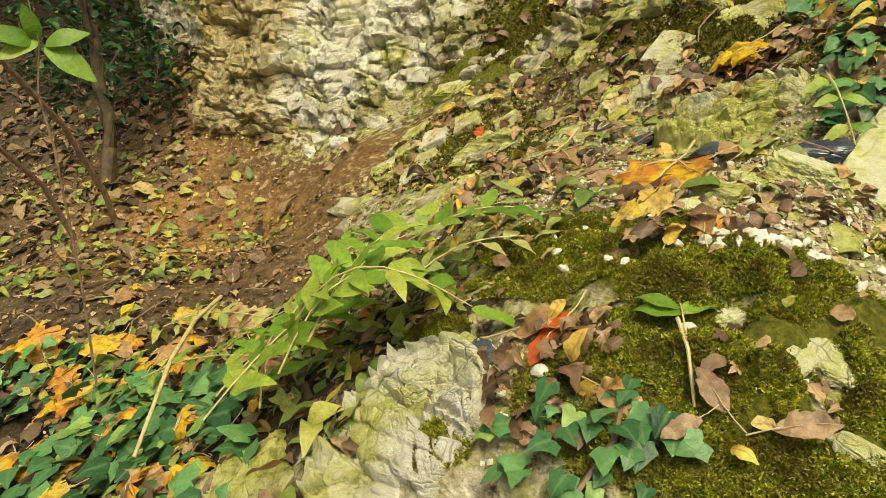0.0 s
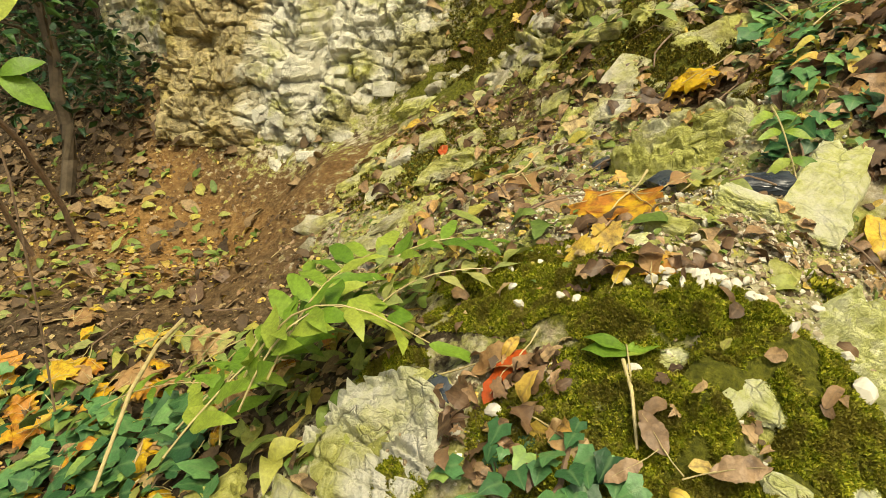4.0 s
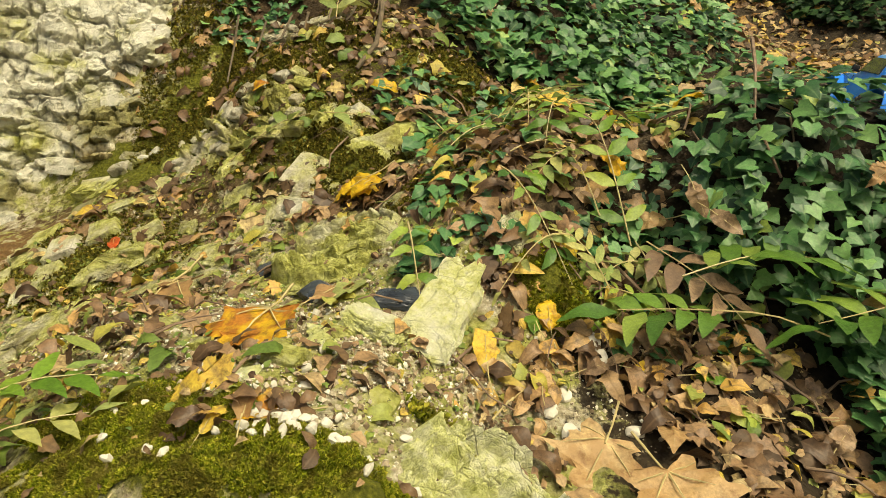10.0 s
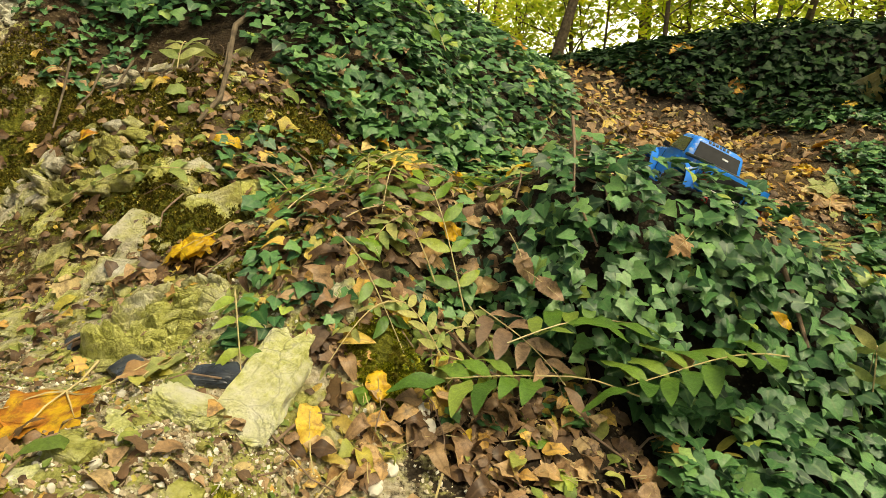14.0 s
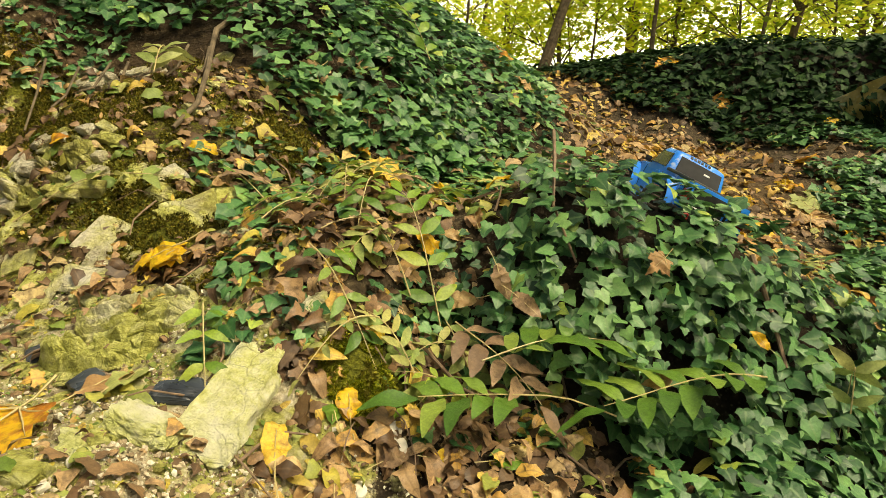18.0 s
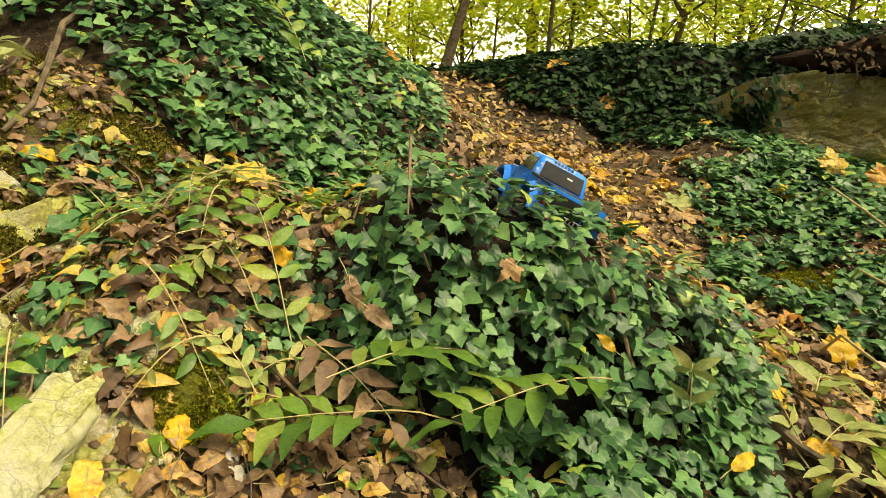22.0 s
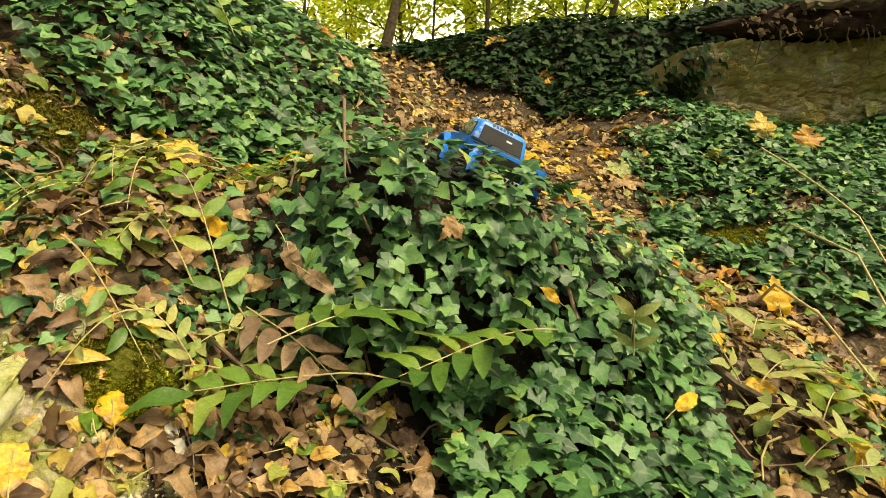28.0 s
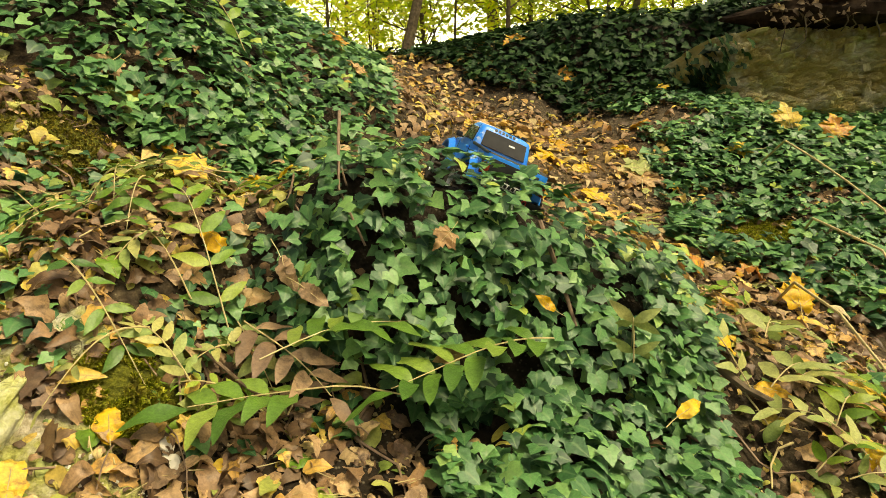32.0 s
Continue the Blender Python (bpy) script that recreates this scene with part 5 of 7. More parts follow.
litter("crumbled brown leaves between the boulder and the moss", [(-0.59, 0.36, 0.09, 0.08, 1), (-0.5, 0.58, 0.1, 0.05, 0.7)], 90, (0.012, 0.045), 55, M_LITTER_WARM, DEAD, 0.03, 1.0)
litter("small dry leaves lying on moss", [(-0.4, 0.45, 0.25, 0.15, 1), (-0.66, 0.58, 0.15, 0.1, 0.7)], 34, (0.012, 0.034), 54, M_LITTER, DEAD, 0.03, 0.9)
litter("brown dead leaves caught between the rocks", [(-0.55, 0.75, 0.35, 0.2, 0.7), (-0.6, 0.36, 0.12, 0.06, 1), (-0.9, 0.8, 0.4, 0.3, 0.7), (-0.3, 0.9, 0.2, 0.2, 0.4)], 150, (0.02, 0.06), 32, M_LITTER, DEAD, 0.015, 0.8, bare)
litter("golden-brown autumn leaves strewn along the track", [(1.6, 3.2, 0.7, 1.0, 1), (1.3, 4.7, 0.6, 1.0, 1), (1.6, 1.9, 0.5, 0.9, 0.8), (1.2, 6.2, 0.8, 1.2, 1), (1.6, 8, 1.4, 2, 1)], 2300, (0.035, 0.1), 33, M_LITTER_GOLD, OVALS + MAPLES[:2] + CRUMPLED, 0.03, 0.7, bare)
litter("mixed green and brown leaves on the slope beside the mound", [(1.45, 1.25, 0.35, 0.35, 1), (1.2, 0.9, 0.5, 0.3, 1), (2.0, 1.7, 0.5, 0.5, 1)], 900, (0.03, 0.075), 34, M_LITTER_WARM, DEAD, 0.03, 0.8, bare)
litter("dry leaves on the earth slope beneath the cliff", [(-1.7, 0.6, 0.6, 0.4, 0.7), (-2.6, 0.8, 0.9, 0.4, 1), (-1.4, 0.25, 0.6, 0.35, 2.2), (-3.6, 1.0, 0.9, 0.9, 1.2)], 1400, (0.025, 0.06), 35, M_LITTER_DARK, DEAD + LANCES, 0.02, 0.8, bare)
litter("scattered leaves on the mossy slope under the ivy hill", [(-0.8, 1.7, 0.5, 0.4, 1), (-0.5, 2.0, 0.5, 0.25, 1), (0.1, 2.3, 0.5, 0.4, 1.2), (-1.2, 1.35, 0.4, 0.3, 0.8)], 520, (0.025, 0.07), 36, M_LITTER, DEAD, 0.02, 0.8, bare)
litter("thick mixed leaf litter on the slope behind the mound", [(0.6, 2.4, 0.7, 0.7, 1.2), (0.0, 2.2, 0.5, 0.3, 1), (1.5, 2.6, 0.6, 0.9, 1), (2.2, 4.0, 0.8, 0.6, 1), (0.9, 4.2, 0.6, 1.2, 1), (0.6, 3.3, 0.4, 0.5, 1), (1.9, 4.6, 0.7, 0.6, 1.2), (1.2, 5.6, 0.5, 0.7, 1.0), (2.8, 2.2, 0.9, 0.6, 0.7), (3.4, 3.8, 0.6, 0.4, 0.6)], 2700, (0.03, 0.085), 41, M_LITTER, DEAD, 0.03, 0.8, bare)
litter("yellowing green leaves among the litter", [(-0.1, 1.4, 0.35, 0.4, 1), (0.1, 1.0, 0.4, 0.25, 0.5), (1.4, 1.3, 0.5, 0.5, 0.9), (-0.5, 1.8, 0.6, 0.4, 0.8), (-0.7, 0.9, 0.5, 0.4, 0.25), (-1.3, 0.4, 0.6, 0.3, 1.6), (0.4, 2.2, 0.6, 0.5, 1), (-2.6, 0.9, 0.8, 0.5, 0.7)], 1900, (0.025, 0.07), 42, M_GREENS, OVALS + LANCES + CRUMPLED, 0.025, 0.8, bare)
litter("crumbled leaf fragments in the soil", [(0.0, 1.1, 0.4, 0.4, 1.2), (-0.6, 0.7, 0.5, 0.4, 0.5), (-1.6, 0.7, 0.9, 0.5, 0.8), (-0.6, 1.7, 0.7, 0.5, 0.7), (1.4, 1.4, 0.6, 0.6, 1), (1.2, 2.6, 0.8, 0.8, 0.8), (-3.0, 1.0, 1.0, 0.7, 0.8), (2.6, 2.4, 0.9, 0.8, 0.6)], 15000, (0.006, 0.026), 43, M_LITTER, CRUMPLED[:4] + RAGGED[:2], 0.01, 1.0, bare)
litter("tiny moss and leaf shreds over the chalk rubble", [(-1.0, 1.0, 0.5, 0.4, 1), (-0.55, 0.85, 0.4, 0.3, 0.8), (-1.1, 1.4, 0.5, 0.25, 1)], 2500, (0.006, 0.02), 44, M_GREENS, CRUMPLED, 0.006, 0.9)
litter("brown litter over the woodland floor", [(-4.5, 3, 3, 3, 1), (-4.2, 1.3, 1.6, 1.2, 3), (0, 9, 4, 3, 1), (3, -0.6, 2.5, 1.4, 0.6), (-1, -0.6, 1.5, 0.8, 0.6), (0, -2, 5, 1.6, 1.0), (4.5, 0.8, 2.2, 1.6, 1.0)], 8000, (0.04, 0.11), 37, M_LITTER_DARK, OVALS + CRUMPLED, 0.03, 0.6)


def big_leaf(name, half, label, x, y, size, yaw, mat, seed=0, lift=0.03, lean=0.0, curl=0.25, fold=0.12, group="fallen maple leaves"):
    v, f = leaf_shape(half, fold, curl, 0.08, 0.035, seed)
    n0 = len(v)
    bm = bmesh.new()
    vs = [bm.verts.new(p) for p in v]
    for q in f:
        bm.faces.new([vs[i] for i in q])
    bmesh.ops.subdivide_edges(bm, edges=bm.edges[:], cuts=2, use_grid_fill=True)
    crumple = 0.05 + 0.12 * curl
    off = Vector((seed * 1.7, 0, 0))
    shift = lambda p: crumple * (noise.noise(p * 3.5 + off) + 0.45 * noise.noise(p * 9 + off))
    for p in bm.verts:
        q = p.co.copy()
        p.co.z += shift(q)
        p.co.x *= 1 + 0.22 * noise.noise(q * 9 + off)
        p.co.y += 0.05 * noise.noise(q * 8 - off)
    ob = new(name)
    part("blade", bm, mat, ob)
    rib = lambda x, y: Vector((x, y, abs(x) * fold - curl * (y - 0.45) ** 2 * 1.6 - curl * x * x * 1.2 + 0.08 * x * y)) + Vector((0, 0, shift(Vector((x, y, 0))) + 0.012))
    for vx, vy in ((0, 0.92), (0.42, 0.36), (-0.42, 0.36), (0.3, 0.02), (-0.3, 0.02)) if len(half) > 8 else ((0, 0.92),):
        bm = bmesh.new()
        tube(bm, [rib(vx * t, 0.02 + (vy - 0.02) * t) for t in (0, 0.25, 0.5, 0.75, 1)], [0.011, 0.009, 0.008, 0.006, 0.003], 4)
        part("vein", bm, M_STEM, ob)
    bm = bmesh.new()
    tube(bm, [(0, 0.1, 0.0), (0.02, -0.15, -0.03), (0.07, -0.45, -0.02)], [0.012, 0.011, 0.016], 5)
    part("stalk", bm, M_STEM, ob)
    ob.matrix_basis = lay(x, y, yaw, size, lift, lean)
    return tagged(ob, label, "leaf", group)


T_MAPLE, T_YEL, T_ORA, T_BRN = "large pale tan maple leaf lying on rubble", "bright yellow maple leaf on the leafy track", "orange maple leaf fallen among chalk chips", "curled brown dead leaf"
for args in (
        ("maple_leaf", MAPLE_HALF, T_MAPLE, -0.045, 0.83, 0.135, 250, M_TAN, 1, 0.03, 0.35, 0.15), ("maple_leaf", MAPLE_HALF, "second large tan maple leaf overlapping the first", 0.02, 0.76, 0.15, 300, M_TAN, 2, 0.04, 0.3, 0.12),
        ("maple_leaf", MAPLE_HALF, T_ORA, -0.58, 0.875, 0.17, 255, M_ORANGE, 3, 0.04, 0.3, 0.12), ("maple_leaf", MAPLE_HALF, "rusty brown maple leaf beneath the cliff", -0.87, 1.06, 0.19, 255, M_TAN, 4, 0.04, 0.3, 0.2),
        ("maple_leaf", MAPLE_HALF, T_YEL, 1.5, 3.27, 0.2, 200, M_YELLOW, 5), ("maple_leaf", MAPLE_HALF, T_YEL, 1.5, 2.75, 0.16, 100, M_YELLOW, 6), ("maple_leaf", MAPLE_HALF, "pale tan maple leaf on the track", 1.25, 3.5, 0.2, 150, M_TAN, 7),
        ("maple_leaf", MAPLE_HALF, T_YEL, 1.85, 3.0, 0.2, 60, M_TAN, 8), ("maple_leaf", MAPLE_HALF, T_YEL, 2.6, 3.15, 0.17, 160, M_YELLOW, 9, 0.06), ("maple_leaf", MAPLE_HALF, "orange maple leaf on the crest of the track", 0.34, 3.45, 0.15, 120, M_ORANGE, 10, 0.07, -0.5),
        ("maple_leaf", MAPLE_HALF, "tan maple leaf on the ivy hillside", -0.39, 2.27, 0.11, 250, M_TAN, 11, 0.06), ("maple_leaf", MAPLE_HALF, "orange maple leaf on the bank top", 2.1, 5.55, 0.22, 200, M_ORANGE, 12, 0.09),
        ("maple_leaf", MAPLE_HALF, "yellow maple leaf under the truck", -0.02, 1.95, 0.15, 20, M_YELLOW, 13, 0.03), ("maple_leaf", MAPLE_HALF, "golden maple leaf on the mossy step", -0.1, 1.92, 0.15, 170, M_YELLOW, 14, 0.03),
        ("maple_leaf", MAPLE_HALF, "yellow maple leaf on mossy rock", -0.55, 1.38, 0.1, 200, M_YELLOW, 15, 0.02), ("maple_leaf", MAPLE_HALF, "yellow-tan maple leaf in trailing ivy", -1.56, 0.48, 0.1, 200, M_TAN, 16, 0.03),
        ("maple_leaf", MAPLE_HALF, "yellow maple leaf in trailing ivy", -1.75, 0.37, 0.1, 90, M_YELLOW, 17, 0.03), ("maple_leaf", MAPLE_HALF, "upright golden leaf caught on a vine", 2.95, 3.33, 0.2, 90, M_YELLOW, 18, 0.08, -0.8),
        ("maple_leaf", MAPLE_HALF, "upright orange leaf caught on a vine", 3.22, 3.25, 0.2, 80, M_ORANGE, 19, 0.08, -0.8), ("maple_leaf", MAPLE_HALF, "dry cream leaf capping the ivy mound", 0.45, 1.3, 0.055, 240, M_TAN, 20, 0.12),
        ("maple_leaf", MAPLE_HALF, "golden maple leaf at the slope foot", 1.44, 1.24, 0.11, 300, M_YELLOW, 21, 0.05), ("maple_leaf", MAPLE_HALF, "upright yellow maple leaf caught on a stalk", 1.76, 1.8, 0.14, 80, M_YELLOW, 24, 0.05, -0.9), ("maple_leaf", MAPLE_HALF, "tan maple leaf below the crest", 0.46, 3.06, 0.15, 160, M_TAN, 25, 0.05, -0.3), ("maple_leaf", MAPLE_HALF, "pale tan maple leaf on bare earth", 1.92, 3.1, 0.17, 110, M_SPRIG_PALE, 26, 0.05), ("maple_leaf", MAPLE_HALF, "bright yellow maple leaf on the chalk slope", -0.53, 1.38, 0.13, 200, M_YELLOW, 27, 0.05, 0.2), ("maple_leaf", MAPLE_HALF, "brown maple leaf by the ivy", 2.2, 5.0, 0.2, 10, M_ORANGE, 22, 0.08),
        ("maple_leaf", MAPLE_HALF, "yellow maple leaf below the bank", 2.75, 4.4, 0.18, 60, M_YELLOW, 23, 0.06)):
    big_leaf(*args)
for args in (
        ("fallen_leaf", OVAL_HALF, "glossy red-orange fallen leaf on the rock ledge", -0.59, 0.44, 0.085, 250, M_RED, 31, 0.014, 0.0, 0.1, 0.1), ("fallen_leaf", OVAL_HALF, "long curled tan leaf on the rock ledge", -0.66, 0.42, 0.1, 10, M_TAN, 32, 0.012, 0.0, 0.5, 0.3),
        ("fallen_leaf", OVAL_HALF, "curled brown leaf below the red leaf", -0.53, 0.35, 0.07, 330, M_TAN, 33, 0.012, 0.0, 0.6, 0.4), ("fallen_leaf", OVAL_HALF, "dark purple-brown dead leaf on moss", -0.41, 0.345, 0.05, 130, M_BROWN, 34), ("fallen_leaf", OVAL_HALF, "dark purple-brown dead leaf on moss", -0.375, 0.335, 0.055, 30, M_BROWN, 35),
        ("fallen_leaf", OVAL_HALF, T_BRN, -0.425, 0.325, 0.04, 230, M_BROWN, 36), ("fallen_leaf", OVAL_HALF, "pale green fallen leaf beside a flint", -0.5, 0.93, 0.1, 70, M_SPRIG_PALE, 37), ("fallen_leaf", OVAL_HALF, "speckled cream leaf beside the orange leaf", -0.535, 0.92, 0.11, 60, M_TAN, 38),
        ("fallen_leaf", OVAL_HALF, "golden yellow leaf with brown spots", -0.235, 0.865, 0.1, 110, M_YELLOW, 39, 0.02, 0.0, 0.5), ("fallen_leaf", OVAL_HALF, "rust brown curled leaf by the chalk slab", -0.2, 0.84, 0.11, 60, M_TAN, 40, 0.02, 0, 0.7, 0.5),
        ("fallen_leaf", OVAL_HALF, "dead brown leaf hanging on the ivy mound", 0.17, 1.33, 0.08, 260, M_BROWN, 41, 0.12, 0.0, 0.5), ("fallen_leaf", OVAL_HALF, "dead brown leaf hanging on the ivy mound", 0.2, 1.29, 0.075, 280, M_BROWN, 42, 0.12), ("fallen_leaf", OVAL_HALF, "russet curled leaf on the ivy edge", 0.1, 1.32, 0.09, 190, M_TAN, 43, 0.04, 0, 0.6, 0.4),
        ("fallen_leaf", OVAL_HALF, "small yellow leaf on the ivy mound", 0.615, 1.225, 0.05, 120, M_YELLOW, 44, 0.12, -0.4), ("fallen_leaf", OVAL_HALF, "tan leaf caught in the ivy mound", 0.41, 1.19, 0.065, 200, M_TAN, 45, 0.12, -0.3), ("fallen_leaf", OVAL_HALF, "yellow leaf low on the ivy mound", 0.83, 1.1, 0.07, 30, M_YELLOW, 46, 0.12, -0.3),
        ("fallen_leaf", OVAL_HALF, "cream yellow leaf on the mossy ledge", -0.51, 0.535, 0.05, 80, M_YELLOW, 47, 0.014), ("fallen_leaf", OVAL_HALF, "pale brown leaf on the ledge", -0.475, 0.56, 0.07, 100, M_TAN, 48, 0.014, 0, 0.5, 0.4), ("fallen_leaf", OVAL_HALF, "golden brown curled leaf in rubble", -0.43, 0.6, 0.09, 200, M_ORANGE, 49, 0.014, 0, 0.5, 0.4),
        ("fallen_leaf", OVAL_HALF, "red-orange leaf under the cliff", -1.25, 1.33, 0.07, 120, M_RED, 50, 0.015), ("fallen_leaf", OVAL_HALF, "tan leaf on the mossy slope", -1.02, 1.32, 0.07, 20, M_TAN, 51, 0.015), ("fallen_leaf", OVAL_HALF, "yellow leaf under the cliff", -1.4, 1.5, 0.09, 200, M_YELLOW, 52, 0.015),
        ("fallen_leaf", OVAL_HALF, "broken brown leaf on the mossy slope", -0.4, 1.52, 0.07, 240, M_BROWN, 53, 0.02), ("fallen_leaf", OVAL_HALF, "golden leaf at the foot of the mound", 1.45, 1.2, 0.1, 320, M_YELLOW, 54, 0.03), ("fallen_leaf", OVAL_HALF, "rusty leaf at the foot of the mound", 1.3, 1.55, 0.1, 40, M_ORANGE, 55, 0.03)):
    big_leaf(*args, group="single fallen leaves")

rng = np.random.default_rng(91)
for label, half, group, mats, n, (x0, x1, y0, y1), size in (
        ("curled autumn leaf lying in trailing ivy", MAPLE_HALF, "leaves in the trailing ivy", (M_YELLOW, M_ORANGE, M_TAN, M_ORANGE), 44, (-1.95, -0.95, 0.1, 0.6), (0.06, 0.11)),
        ("crumpled tan leaf on the earth slope", WIDE_OVAL, "leaves on the earth slope", (M_TAN, M_YELLOW, M_BROWN, M_SPRIG_PALE), 18, (-2.3, -1.0, 0.4, 1.0), (0.05, 0.09)),
        ("pale yellow-green fallen leaf beside the ivy mound", WIDE_OVAL, "pale leaves by the mound", (M_SPRIG_PALE, M_YELLOW, M_TAN, M_BROWN, M_SPRIG, M_TAN), 60, (1.02, 1.95, 0.8, 1.9), (0.06, 0.11)),
        ("crumpled brown leaf at the foot of the mound", WIDE_OVAL, "leaves at the mound foot", (M_TAN, M_BROWN, M_TAN, M_YELLOW, M_SPRIG), 34, (-0.2, 0.4, 0.85, 1.6), (0.05, 0.085)),
        ("dry leaf on the slope under the ivy hill", WIDE_OVAL, "leaves under the ivy hill", (M_TAN, M_YELLOW, M_SPRIG_PALE, M_ORANGE), 22, (-1.0, 0.5, 1.5, 2.3), (0.05, 0.09)),
        ("golden maple leaf on the leafy track", MAPLE_HALF, "maple leaves on the track", (M_YELLOW, M_TAN, M_SPRIG_PALE, M_YELLOW, M_ORANGE), 55, (0.75, 2.3, 1.9, 4.6), (0.09, 0.17))):
    for k in range(n):
        x, y = float(rng.uniform(x0, x1)), float(rng.uniform(y0, y1))
        if bool(bare(np.array([x]), np.array([y]))[0]):
            big_leaf("fallen_leaf" if half is WIDE_OVAL else "maple_leaf", half, label, x, y, float(rng.uniform(*size)), float(rng.uniform(0, 360)), mats[k % len(mats)], 100 + k, float(rng.uniform(0.012, 0.035)), float(rng.uniform(-0.5, 0.5)), float(rng.uniform(0.2, 1.0)), float(rng.uniform(-0.1, 0.5)), group)

# ---- leafy sprigs ----


def sprig(label, x0, y0, x1, y1, pairs, leaf, mat, arch=0.05, lift=0.02, seed=0, category="sprig", stem=None, start=0.12):
    """A feather-shaped leaf: a stem from one place on the ground to another, with paired leaflets."""
    rnd = random.Random(seed)
    root = tagged(new("leaf_sprig"), label, category, "feathered leaf sprigs")
    p0 = on_ground(x0, y0, lift)
    root.location = p0
    n = 9
    pts = []
    for k in range(n):
        t = k / (n - 1)
        x, y = x0 + (x1 - x0) * t, y0 + (y1 - y0) * t
        z = 0.5 * (float(ground_base(x, y)) + lift) + 0.5 * max(float(ground_base(x, y)) + lift, p0.z + (float(ground_base(x1, y1)) + lift - p0.z) * t) + arch * math.sin(math.pi * (0.15 + 0.85 * t))
        pts.append(Vector((x, y, z)) - p0)
    bm = bmesh.new()
    tube(bm, pts, [0.0017 - 0.001 * k / n for k in range(n)], 5)
    part("stem", bm, stem or M_STEM, root)
    v, f = leaf_shape(LANCE_HALF, 0.25, 0.2, 0.08, 0.03, seed)
    me = leaf_mesh("leaflet", (v * (1.12, 1, 1), f), mat)
    pairs += 1
    for k in range(pairs + 1):
        t = start + (1 - start) * k / pairs
        q = t * (n - 1)
        i = min(int(q), n - 2)
        p = pts[i].lerp(pts[i + 1], q - i)
        d = (pts[i + 1] - pts[i]).normalized()
        side = d.cross(Vector((0, 0, 1))).normalized()
        for s in ((-1, 1) if k < pairs else (0,)):
            way = (d * (0.55 if s else 1) + side * s * 0.9 + Vector((0, 0, rnd.uniform(-0.25, 0.3)))).normalized()
            up = (side.cross(d) + Vector((rnd.uniform(-0.35, 0.35), rnd.uniform(-0.35, 0.35), 0))).normalized()
            up = (up - way * up.dot(way)).normalized()
            ob = new("leaflet", me)
            ob.parent = root
            ob.matrix_basis = Matrix.Translation(p) @ Matrix((way.cross(up), way, up)).transposed().to_4x4() @ Matrix.Scale(leaf * rnd.uniform(0.8, 1.1) * (1 - 0.15 * abs(t - 0.6)), 4)
    return root


